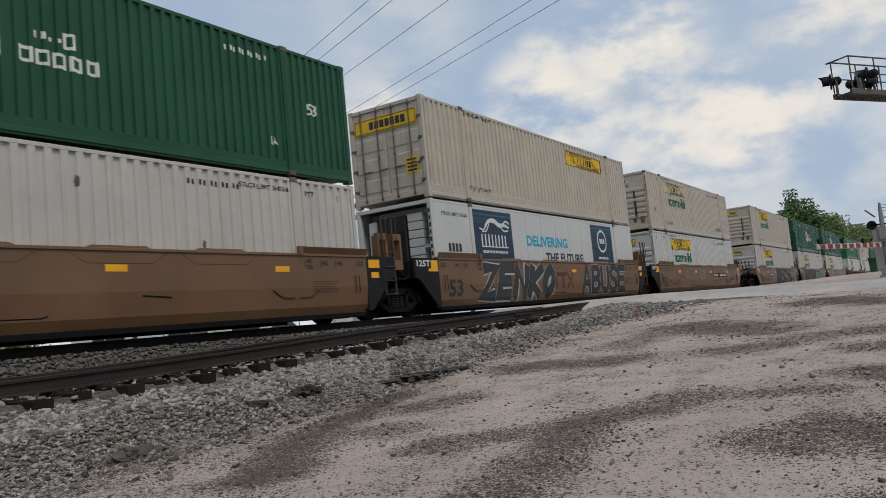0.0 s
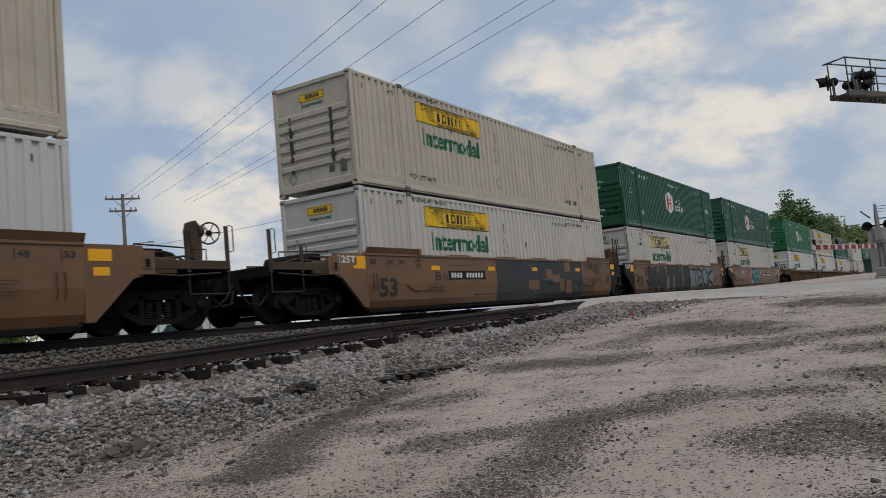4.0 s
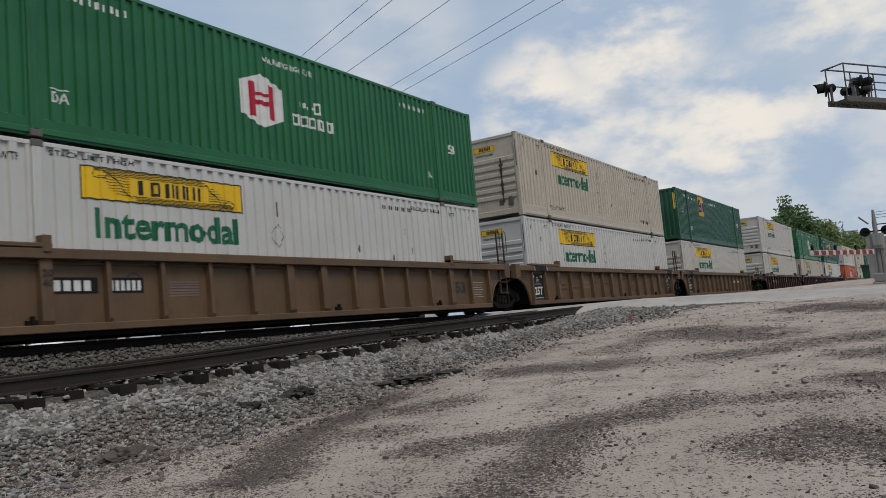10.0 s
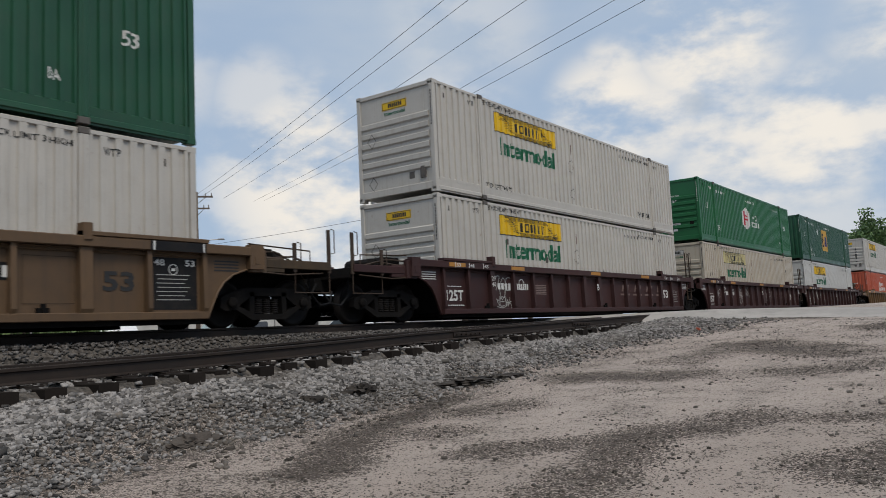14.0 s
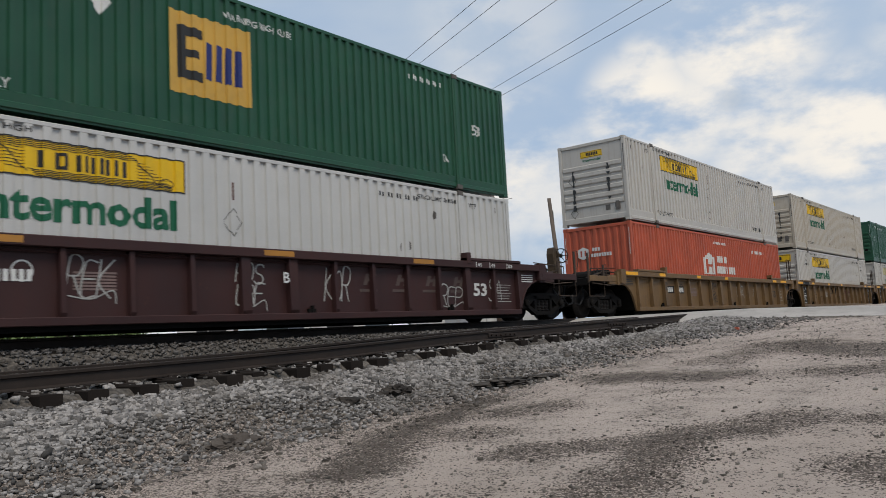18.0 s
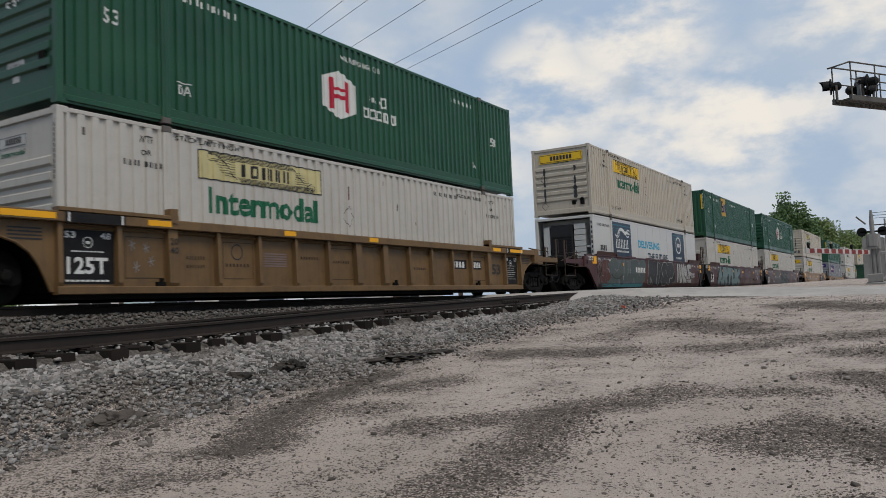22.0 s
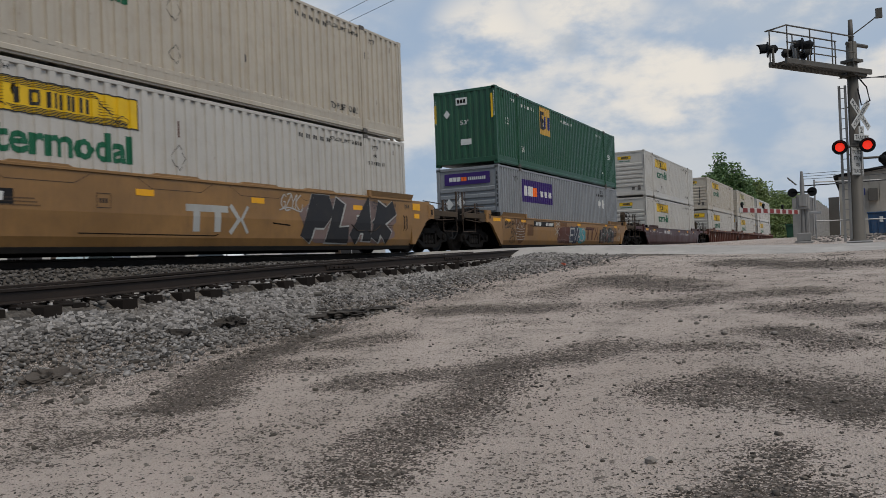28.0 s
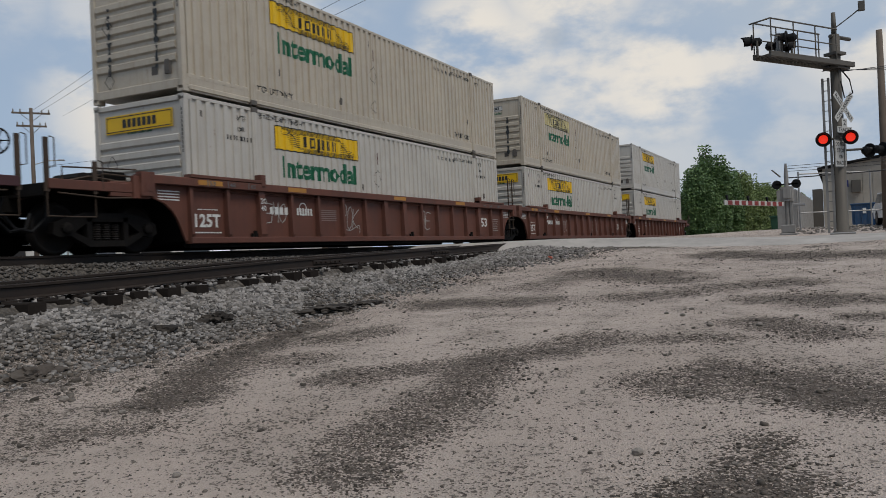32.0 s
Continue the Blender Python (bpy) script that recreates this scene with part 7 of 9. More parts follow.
def low_car_marks(car, n):
    """Numbers and reflectors of the cars with low sides."""
    x, ink = 1.42, CHALK if n == 20 else BLACKPAINT
    for y in (1.15, 5.6, 9.0, 12.2, 14.6) if n == 20 else (0.2, 1.75, 8.7, 13.2, 15.0):
        mark(car, "reflector", y, [rect(y, y + 0.46, 1.06, 1.16)], AMBER, x=x)
    mark(car, "reflector", "end", [rect(-0.9, -0.25, 1.05, 1.17)], AMBER, x=1.415)
    for k, (y, w) in enumerate(((0.15, "53"), (0.85, "48"), (1.3, "45"), (2.05, "40"), (14.4, "45"), (14.9, "48"), (15.7, "53"))):
        mark(car, "length_lettering", k, word(w, y + 0.05, y + 0.27, 0.96, 1.06) + [rect(y, y + 0.025, 0.92, 1.08)], ink, x=x)
    mark(car, "data_lettering", 0, bars(2.7, 3.6, 0.92, 0.96, 14, 0.3), ink, x=x)
    mark(car, "data_lettering", 1, bars(9.6, 11.0, 0.90, 0.94, 18, 0.3), ink, x=x)
    mark(car, "data_lettering", 2, bars(12.9, 13.8, 1.02, 1.06, 14, 0.3), ink, x=x)
    if n == 20:
        mark(car, "plate_lettering", ("a", 0), bars(4.33, 4.95, 0.9, 1.1, 3, 0.3), CHALK, x=x)
        mark(car, "plate_lettering", ("b", 0), bars(5.15, 6.1, 0.9, 1.1, 5, 0.3), CHALK, x=x)
        ring = curve([(6.38 + 0.15 * math.cos(0.785 * k), 0.98 + 0.15 * math.sin(0.785 * k)) for k in range(9)])
        mark(car, "round_stencil", 0, band(ring, 0.02) + bars(6.29, 6.47, 0.93, 1.0, 3, 0.3), CHALK, x=x)
        mark(car, "emblem", 0, outline(11.35, 11.55, 0.82, 1.0, 0.03) + bars(11.65, 12.7, 0.84, 0.94, 14, 0.35), CHALK, x=x)
        mark(car, "number", "low", word("53", 14.0, 14.4, 0.66, 0.86), SPRAY_GREY, fold="plate")
        mark(car, "tag_lettering", "low", scrawl(1.15, 1.65, 0.6, 1.0, 3, 0.02, 41), SPRAY_GREY, fold="plate", lift=0.006)
        mark(car, "data_lettering", 3, [rect(-0.95, -0.15, 0.62 + 0.09 * k, 0.655 + 0.09 * k) for k in range(4)], SPRAY_GREY, x=1.415)
    else:
        mark(car, "number_plate", "low", [rect(3.1, 5.5, 0.93, 1.14)], BLACKPAINT, x=x, label="black panel with white bars")
        mark(car, "plate_lettering", ("a", "low"), bars(3.3, 3.95, 0.97, 1.1, 4, 0.3, 0.02), CHALK, x=x, lift=0.009)
        mark(car, "plate_lettering", ("b", "low"), bars(4.5, 5.4, 0.97, 1.1, 6, 0.35, 0.02), CHALK, x=x, lift=0.009)
        mark(car, "worn_patch", 0, [rect(2.4, 3.05, 0.55, 1.0)] + [rect(6.3, 7.2, 0.98, 1.16)], RUST_RUN, fold="plate", lift=0.003)


GLYPHS = {
    "A": "0,0 .5,1 1,0|.22,.36 .78,.36", "B": "0,0 0,1 .75,1 .95,.78 .7,.53 0,.53|.7,.53 1,.28 .75,0 0,0", "E": "1,1 0,1 0,0 1,0|0,.5 .85,.5",
    "H": "0,0 0,1|1,0 1,1|0,.5 1,.5", "I": ".5,0 .5,1", "K": "0,0 0,1|1,1 0,.45 1,0", "L": "0,1 0,0 1,0", "N": "0,0 0,1 1,0 1,1",
    "O": ".5,0 .1,.2 0,.5 .1,.8 .5,1 .9,.8 1,.5 .9,.2 .5,0", "P": "0,0 0,1 .75,1 1,.78 .75,.48 0,.48", "R": "0,0 0,1 .75,1 1,.78 .75,.5 0,.5|.4,.5 1,0",
    "S": "1,.88 .75,1 .25,1 0,.78 .25,.55 .75,.45 1,.22 .75,0 .25,0 0,.12", "T": "0,1 1,1|.5,1 .5,0", "U": "0,1 0,.2 .25,0 .75,0 1,.2 1,1", "V": "0,1 .5,0 1,1",
    "X": "0,0 1,1|0,1 1,0", "Z": "0,1 1,1 0,0 1,0", "C": "1,.85 .6,1 .15,.8 0,.5 .15,.2 .6,0 1,.15", "D": "0,0 0,1 .55,1 1,.7 1,.3 .55,0 0,0",
    "G": "1,.85 .6,1 .15,.8 0,.5 .15,.2 .6,0 1,.12 1,.45 .6,.45", "M": "0,0 .1,1 .5,.3 .9,1 1,0", "W": "0,1 .2,0 .5,.75 .8,0 1,1", "Y": "0,1 .5,.5 1,1|.5,.5 .4,0",
    "F": "1,1 0,1 0,0|0,.55 .8,.55", "Q": ".5,0 .1,.2 0,.5 .1,.8 .5,1 .9,.8 1,.5 .9,.2 .5,0|.6,.3 1.05,-.1",
}


def thick_word(text, y0, y1, z0, z1, w, seed, slant=0.0, gap=0.1, soft=False):
    """Sprayed block letters, each a little askew."""
    rng = random.Random(seed)
    step = (y1 - y0) / len(text)
    out = []
    for i, ch in enumerate(text):
        a, b = y0 + i * step + gap * step / 2 + w / 2, y0 + (i + 1) * step - gap * step / 2 - w / 2
        lo, hi = z0 + w * 0.5 + rng.uniform(0, 0.05), z1 - w * 0.5 - rng.uniform(0, 0.05)
        lean = slant + rng.uniform(-0.06, 0.06)
        for line in GLYPHS[ch].split("|"):
            pts = [tuple(float(v) for v in p.split(",")) for p in line.split()]
            line = [(a + (b - a) * u + lean * (v - 0.5), lo + (hi - lo) * v) for u, v in pts]
            out += band(curve(line, 4) if soft else line, w)
    return out


def piece(car, key, text, y0, y1, z0, z1, w, fill, edge, rim=0.05, back=None, slant=0.0, gap=0.02, soft=False):
    """Large graffiti letters with an outline, on a cloud of paint where there is one."""
    seed = len(key) + int(10 * y0)
    if back:
        mark(car, "spray_cloud", key, blob(y0 - 0.25, y1 + 0.25, z0, z1, seed), back, fold="plate", lift=0.003)
    mark(car, "graffiti_outline", key, [[(min(max(a, y0 - 0.2), y1 + 0.2), min(max(b, z0), z1)) for a, b in q] for q in thick_word(text, y0 - 0.02, y1 + 0.02, z0 - rim, z1 + rim, w + 2 * rim, seed, slant, gap - 0.02, soft)], edge, fold="plate", lift=0.006)
    mark(car, "graffiti_lettering", key, thick_word(text, y0, y1, z0, z1, w, seed, slant, gap, soft), fill, fold="plate", lift=0.009)


def logo_blocks(car, key, y0, y1, z0, z1, mat, x=None):
    """The owner's faded mark, as three plain blocks."""
    w = (y1 - y0) / 3
    shapes = [rect(y0, y0 + 1.95 * w, z1 - 0.14, z1), rect(y0 + 0.32 * w, y0 + 0.62 * w, z0, z1 - 0.14), rect(y0 + 1.3 * w, y0 + 1.6 * w, z0, z1 - 0.14)]
    shapes += ribbon([(y0 + 2.1 * w, z0), (y0 + 2.5 * w, (z0 + z1) / 2), (y0 + 2.1 * w, z1)], 0.1)
    shapes += ribbon([(y0 + 2.95 * w, z0), (y0 + 2.62 * w, (z0 + z1) / 2), (y0 + 2.95 * w, z1)], 0.07)
    if x is None:
        mark(car, "faded_emblem", key, shapes, mat, fold="plate", lift=0.004)
    else:
        mark(car, "faded_emblem", key, shapes, mat, x=x, lift=0.004)


def graffiti(car, key, y0, y1, z0, z1, n, fill, line, back=None, w=0.14):
    x = 1.40
    z0 = max(z0, 0.4)
    if back:
        mark(car, "spray_cloud", key, blob(y0 - 0.3, y1 + 0.3, z0 - 0.08, z1 + 0.06, hash(key) % 97 if isinstance(key, int) else len(key)), back, fold="plate", lift=0.004)
    mark(car, "graffiti_lettering", key, scrawl(y0, y1, z0, z1, n, w * 1.55, 31 * n + int(10 * y0)), line, fold="plate", lift=0.006)
    mark(car, "graffiti_lettering", key, scrawl(y0, y1, z0, z1, n, w, 31 * n + int(10 * y0)), fill, fold="plate", lift=0.009)


# ---- the train ----
MOVERS = []
# leading container's place along the train, upper box, lower box, car, join ahead (coupled or articulated), number panel
UNITS = [
    (-1.27, "green", "white", "tan", "joint", None), (18.21, "doors", "reefer", "tan", "joint", None), (37.58, "cream", "clean", "tan", "joint", 10.05),
    (61.29, "cream", "white", "tan", "coupled", 3.6), (80.61, "green", "faded", "tan", "joint", None), (100.10, "green", "faded", "tan", "joint", 9.89),
    (123.70, "green", "clean", "dust", "coupled", 2.28), (142.98, "cream", "clean", "dust", "joint", None), (162.22, "gold_small", "white", "dust", "joint", 11.3),
    (185.48, "white", "white", "maroon", "coupled", 2.5), (205.13, "green", "cream", "maroon", "joint", 2.28), (224.31, "gold", "clean", "maroon", "joint", 2.28),
    (247.67, "white", "red", "ochre", "coupled", 2.28), (267.00, "cream", "wide", "ochre", "joint", None), (286.20, "green", "faded", "ochre", "joint", 12.0),
    (309.52, "cream_wide", "reefer", "wine", "coupled", None), (328.53, "gold_small", "white", "wine", "joint", None), (347.90, "green", "white", "wine", "joint", None),
    (370.47, "cream", "wide", "yellow", "coupled", 1.75), (393.48, "gold_small", "purple", "yellow", "coupled", 3.6), (416.50, "white", "white", "wine", "coupled", None),
    (439.56, "cream", "wide", "red", "coupled", 2.5), (458.73, "cream", "wide", "red", "joint", 2.5), (478.20, "white", "wide", "red", "joint", None),
]
CAR_KINDS = {
    "tan": ("smooth", CAR_TAN, "tan-brown smooth-sided steel well car"), "dust": ("ribbed", CAR_DUST, "dusty brown ribbed steel well car"),
    "maroon": ("ribbed", CAR_MAROON, "dark maroon ribbed steel well car"), "ochre": ("ribbed", CAR_OCHRE, "ochre-brown ribbed steel well car"),
    "wine": ("smooth", CAR_WINE, "dark wine-red smooth-sided well car"), "yellow": ("smooth", CAR_YELLOW, "dirty yellow smooth-sided well car"),
    "red": ("ribbed", CAR_RED, "rust-red ribbed steel well car"),
}


def load(kind, n, upper):
    f = "coarse"
    if kind in ("white", "clean", "cream", "faded", "wide", "cream_wide"):
        paint = {"clean": CLEAN, "cream": CREAM, "cream_wide": CREAM}.get(kind, WHITE)
        ob = container(kind, paint, f, "louvre")
        white_marks(ob, f, n, "pin" if kind in ("wide", "faded", "cream_wide") else True, kind == "faded" or (kind.startswith("cream") and n % 2 == 0), upper)
        if kind == "faded":
            drip = random.Random(n)
            for k in range(5):
                a, top = 8.9 + 1.35 * k + drip.uniform(-0.12, 0.12), drip.choice((2.66, 2.62, 2.2, 1.7))
                h, w = drip.uniform(0.08, 0.25), drip.uniform(0.01, 0.022)
                mark(ob, "rust_stain", (n, k), [[(a - w, top), (a - 0.4 * w, top - h), (a + 0.3 * w, top - 0.9 * h), (a + w, top - 0.1 * h)]], RUST_RUN, f)
        if kind in ("wide", "cream_wide"):
            front_marks(ob, False, True)
        if kind.startswith("cream") or n == 52:
            soot = random.Random(n)
            for k, a in enumerate((-0.74, 0.62)):
                z, left, right = 2.05, [], []
                while z > 0.5:
                    w = soot.uniform(0.02, 0.06) * (1.5 if soot.random() < 0.3 else 1.0)
                    left.append((a - w + soot.uniform(-0.015, 0.015), z))
                    right.append((a + w + soot.uniform(-0.015, 0.015), z))
                    z -= soot.uniform(0.04, 0.11)
                mark(ob, "soot_streak", (n, k), [[left[i], right[i], right[i + 1], left[i + 1]] for i in range(len(left) - 1) if soot.random() < 0.82], SPRAY_COAL, face="front", x=-0.006)
        words = {"clean": "clean white", "cream": "yellowed rust-streaked", "cream_wide": "yellowed rust-streaked", "faded": "white faded-banner"}.get(kind, "weathered white")
        label = words + " corrugated container with yellow banner"
    elif kind == "doors":
        ob = container(kind, CREAM, f, "doors")
        banner(ob, f, 9.8, 13.37, 2.03, 2.6)
        mark(ob, "front_banner", "doors", [rect(-1.1, 1.1, 2.12, 2.58)], YELLOW, face="front", x=0.012)
        mark(ob, "front_banner_trim", "doors", outline(-1.07, 1.07, 2.15, 2.55, 0.02) + bars(-0.55, 0.75, 2.24, 2.46, 7, 0.2), INK, face="front", x=0.006)
        mark(ob, "warning_label", 0, [rect(0.62, 1.02, 0.75, 1.22)], YELLOW, face="front", x=0.012)
        mark(ob, "warning_lettering", 0, [rect(0.66, 0.98, 1.1 - i * 0.1, 1.15 - i * 0.1) for i in range(4)], INK, face="front", x=0.006)
        mark(ob, "small_lettering", "top", word("TOP LIFT ONLY", 2.32, 3.6, 0.34, 0.50), INK, f)
        mark(ob, "small_lettering", "stack", word("STACK LIMIT 3 HIGH", 2.35, 3.9, 2.56, 2.68), INK, f)
        label = "cream corrugated container with its double doors leading"
    elif kind == "green":
        ob = container(kind, GREEN_C if n in (46, 50) else GREEN if n % 3 else GREEN_B, "fine", "louvre")
        green_marks(ob, "fine", n)
        label = "dark green corrugated container with white hexagon"
    elif kind in ("gold", "gold_small"):
        ob = container(kind, GREEN_B, "fine", "folded")
        if kind == "gold":
            gold_marks(ob, "fine", 6.17, 0.86, 1.7, True)
            mark(ob, "small_lettering", "top", word("TOP LIFT ONLY", 2.4, 3.6, 0.34, 0.50), CHALK, "fine")
        else:
            gold_marks(ob, "fine", 4.55, 1.62, 1.36, False)
        label = "faded green corrugated container with a gold square"
    elif kind == "red":
        ob = container(kind, REDBOX, "fine", "folded")
        red_marks(ob, "fine")
        label = "faded red-orange corrugated container with white badge"
    elif kind == "purple":
        ob = container(kind, GREYBOX, "fine", "louvre")
        purple_marks(ob, "fine")
        label = "silver-grey corrugated container with a purple banner"
    else:
        ob = container(kind, CLEAN, None, "reefer")
        reefer_marks(ob)
        label = "smooth white refrigerated container, dark blue panels"
    return tagged(ob, label + (", stacked on top" if upper else ", in a well"), "container", "containers on the train")


def build_train():
    count = len(UNITS)
    for n, (q, top, low, body, ahead, plate_y) in enumerate(UNITS):
        kind, paint, label = CAR_KINDS[body]
        side_top = 1.20 if n in (19, 20) else 1.47
        car = smooth_car(paint, (body in ("tan", "wine") and ahead == "joint", body in ("tan", "wine") and n + 1 < count and UNITS[n + 1][4] == "joint"), side_top) if kind == "smooth" else ribbed_car(paint)
        tagged(car, label + " rolling on the main track", "railway car", "well cars of the train")
        after = UNITS[n + 1][4] if n + 1 < count else "coupled"
        if ahead == "joint":
            joint(car, paint)
        else:
            outer_end(car, paint, 0, False)
        if after == "coupled":
            outer_end(car, paint, 1, n in (2, 5, 11, 19, 20))
        else:
            ladder(car, STEP, 16.98, 0.55, 2.5)
            if kind == "smooth":
                stanchion(car, paint, 17.2)
        if side_top > 1.4:
            car_marks(car, kind, n, ahead, plate_y, body in ("maroon", "wine", "red"), n not in (6, 12))
        else:
            low_car_marks(car, n)
        if n == 1:
            piece(car, "one", "ZENKO", 2.15, 7.4, 0.20, 1.46, 0.36, SPRAY_COAL, SPRAY_LIGHT, 0.06, slant=0.3)
            piece(car, "two", "ABUSE", 9.75, 14.5, 0.26, 1.46, 0.26, SPRAY_COAL, SPRAY_LIGHT, 0.04, slant=0.12)
            logo_blocks(car, "r1", 7.2, 8.95, 0.55, 1.12, SPRAY_RED)
        elif n == 2:
            mark(car, "tag_lettering", "t2", band(curve([(5.0, 1.0), (4.6, 1.2), (4.3, 1.1), (4.3, 0.9), (4.7, 0.85), (5.2, 1.0)]), 0.018) + hand("NEST", 5.0, 6.0, 0.75, 1.1, 0.02, 6) + hand("XA", 4.6, 5.0, 0.6, 0.75, 0.016, 7) + band(curve([(7.3, 1.0), (7.05, 1.15), (7.15, 1.4), (7.35, 1.2), (7.3, 0.85)]), 0.022) + hand("UIZER", 7.35, 8.3, 1.0, 1.25, 0.024, 5) + hand("KURT", 7.5, 8.2, 0.72, 0.92, 0.02, 9), SPRAY_LIGHT, fold="plate", lift=0.007)
        elif n == 3:
            mark(car, "spray_cloud", "three", [rect(6.4, 13.2, 0.2, 1.45)], SPRAY_COAL, fold="plate", lift=0.003)
            for k, (a, b, c, d) in enumerate(((10.0, 10.5, 0.85, 1.18), (10.5, 11.1, 0.72, 1.0), (11.6, 12.1, 1.1, 1.45), (11.65, 12.15, 0.3, 0.8), (11.1, 11.5, 0.4, 0.85), (8.6, 9.4, 0.5, 0.8))):
                mark(car, "bare_patch", k, [rect(a, b, c, d)], CAR_TAN, fold="plate", lift=0.006)
            mark(car, "graffiti_lettering", "three", band(curve([(8.3, 1.42), (9.0, 1.2), (9.3, 0.8), (9.0, 0.4), (8.3, 0.25)]), 0.03) + [rect(9.7, 13.0, 0.82, 0.84), rect(10.9, 10.93, 0.25, 0.8)] + hand("ROS", 12.3, 12.8, 0.4, 0.65, 0.018, 8), SPRAY_GREY, fold="plate", lift=0.008)
            mark(car, "tag_lettering", "three", hand("DAMN ITS", 13.6, 15.0, 1.22, 1.38, 0.022, 1, 0.0) + hand("COLD", 14.4, 15.0, 1.05, 1.18, 0.022, 2, 0.0) + hand("SOME", 13.3, 14.6, 0.62, 0.86, 0.022, 3) + hand("NODA", 13.3, 14.4, 0.3, 0.55, 0.026, 4, 0.0), SPRAY_BLACK, fold="plate", lift=0.008)
            mark(car, "spray_star", "three", band([(13.8, 0.88), (14.1, 1.05)], 0.035) + band([(13.8, 1.05), (14.1, 0.88)], 0.035), SPRAY_PINK, fold="plate", lift=0.008)
        elif n == 4:
            mark(car, "spray_cloud", "u4", blob(1.5, 9.4, 0.24, 1.46, 5), SPRAY_HAZE, fold="plate", lift=0.002)
            piece(car, "four", "NOTES", 1.9, 9.1, 0.20, 1.46, 0.50, SPRAY_MOSS, SPRAY_BLACK, 0.06, gap=0.02, soft=True)
            mark(car, "spray_cloud", "five", blob(8.9, 10.9, 0.26, 1.36, 15), SPRAY_SKY, fold="plate", lift=0.003)
            mark(car, "spray_cloud", "five_r", blob(12.6, 14.3, 0.45, 1.2, 16), SPRAY_SKY, fold="plate", lift=0.003)
            mark(car, "spray_cloud", "five_m", blob(9.6, 13.9, 0.24, 1.42, 17), SPRAY_SKY, fold="plate", lift=0.004)
            piece(car, "five", "TBUK", 9.5, 13.85, 0.28, 1.40, 0.22, SPRAY_BLACK, SPRAY_LIGHT, 0.045, None, slant=-0.15, gap=-0.05, soft=True)
            mark(car, "graffiti_inline", "five", thick_word("TBUK", 9.5, 13.85, 0.28, 1.40, 0.03, 4 + 95, -0.15, -0.05, True), SPRAY_SILVER, fold="plate", lift=0.014)
            for k, (a, b) in enumerate(((9.6, 1.2), (10.8, 0.4), (11.9, 1.25), (13.0, 0.45), (13.6, 1.1))):
                mark(car, "graffiti_flourish", k, band(curve([(a - 0.2, b - 0.12), (a, b + 0.1), (a + 0.25, b + 0.02), (a + 0.5, b + 0.16)]), 0.07, True), SPRAY_BLACK, fold="plate", lift=0.017)
            mark(car, "tag_lettering", "t4", scrawl(1.5, 2.3, 0.95, 1.3, 4, 0.03, 11) + scrawl(1.7, 2.2, 0.5, 0.85, 2, 0.03, 12), SPRAY_BLACK, fold="plate", lift=0.008)
        elif n == 5:
            for a, b, k in ((4.6, 5.75, "l"), (8.5, 9.3, "r")):
                mark(car, "spray_cloud", k, blob(a, b, 0.34, 1.36, 3), SPRAY_PINK, fold="plate", lift=0.003)
                rng, bolts = random.Random(7), []
                for z in (0.45, 0.65, 0.84, 1.02, 1.2):
                    steps = [a + (b - a) * (0.12 + 0.11 * i + 0.08 * abs(z - 0.84)) for i in range(8)]
                    bolts += ribbon([(y, 0.84 + (z - 0.84) * (1.0 if k == "r" else 0.5 + 0.07 * i) + rng.uniform(-0.05, 0.05)) for i, y in enumerate(steps)], 0.022)
                mark(car, "graffiti_lettering", k, bolts, SPRAY_LIGHT, fold="plate", lift=0.006)
            mark(car, "spray_cloud", "u5", blob(5.5, 8.8, 0.28, 1.48, 6), SPRAY_BLACK, fold="plate", lift=0.005)
            piece(car, "six", "L", 5.6, 6.3, 0.32, 1.46, 0.26, SPRAY_LIGHT, SPRAY_BLACK, 0.04)
            piece(car, "seven", "OEH", 6.25, 8.6, 0.32, 1.46, 0.26, SPRAY_TEAL, SPRAY_BLACK, 0.04)
        elif n == 7:
            logo_blocks(car, "r7", 9.1, 11.2, 0.5, 1.08, SPRAY_RED, x=1.335)
            mark(car, "number_lettering", "r7", bars(9.0, 9.9, 1.34, 1.42, 9, 0.4), CAR_SOIL, x=1.495, lift=0.004)
            mark(car, "stencil_frame", "r7", outline(7.0, 7.3, 0.72, 1.0, 0.014) + bars(7.08, 7.22, 0.82, 0.9, 2, 0.3), CAR_SOIL, x=1.335, lift=0.005)
        elif n == 13:
            logo_blocks(car, "r13", 9.35, 11.0, 0.5, 1.05, SPRAY_RED, x=1.335)
            Mesh().tube([(1.36, 6.2, 1.2), (1.36, 6.45, 0.85), (1.36, 6.65, 0.80), (1.36, 6.9, 0.85), (1.36, 7.1, 1.2)], 0.025, 6).ob("hanging_strap", LAMPBLACK, car, "black strap hanging in a loop")
        elif n == 15:
            mark(car, "spray_cloud", "u15", blob(0.7, 6.2, 0.24, 1.44, 7), SPRAY_GREY, fold="plate", lift=0.002)
            mark(car, "spray_cloud", "r15", blob(0.3, 2.4, 0.45, 1.3, 21), SPRAY_RED, fold="plate", lift=0.004)
            mark(car, "spray_cloud", "q15", blob(5.2, 6.9, 0.3, 1.3, 22), SPRAY_RED, fold="plate", lift=0.004)
            mark(car, "spray_cloud", "p15", blob(0.9, 1.7, 0.55, 1.0, 23), SPRAY_PINK, fold="plate", lift=0.006)
            piece(car, "nine", "SAWRS", 1.2, 6.1, 0.22, 1.44, 0.42, SPRAY_SEA, SPRAY_SILVER, 0.022, slant=0.4, gap=-0.15)
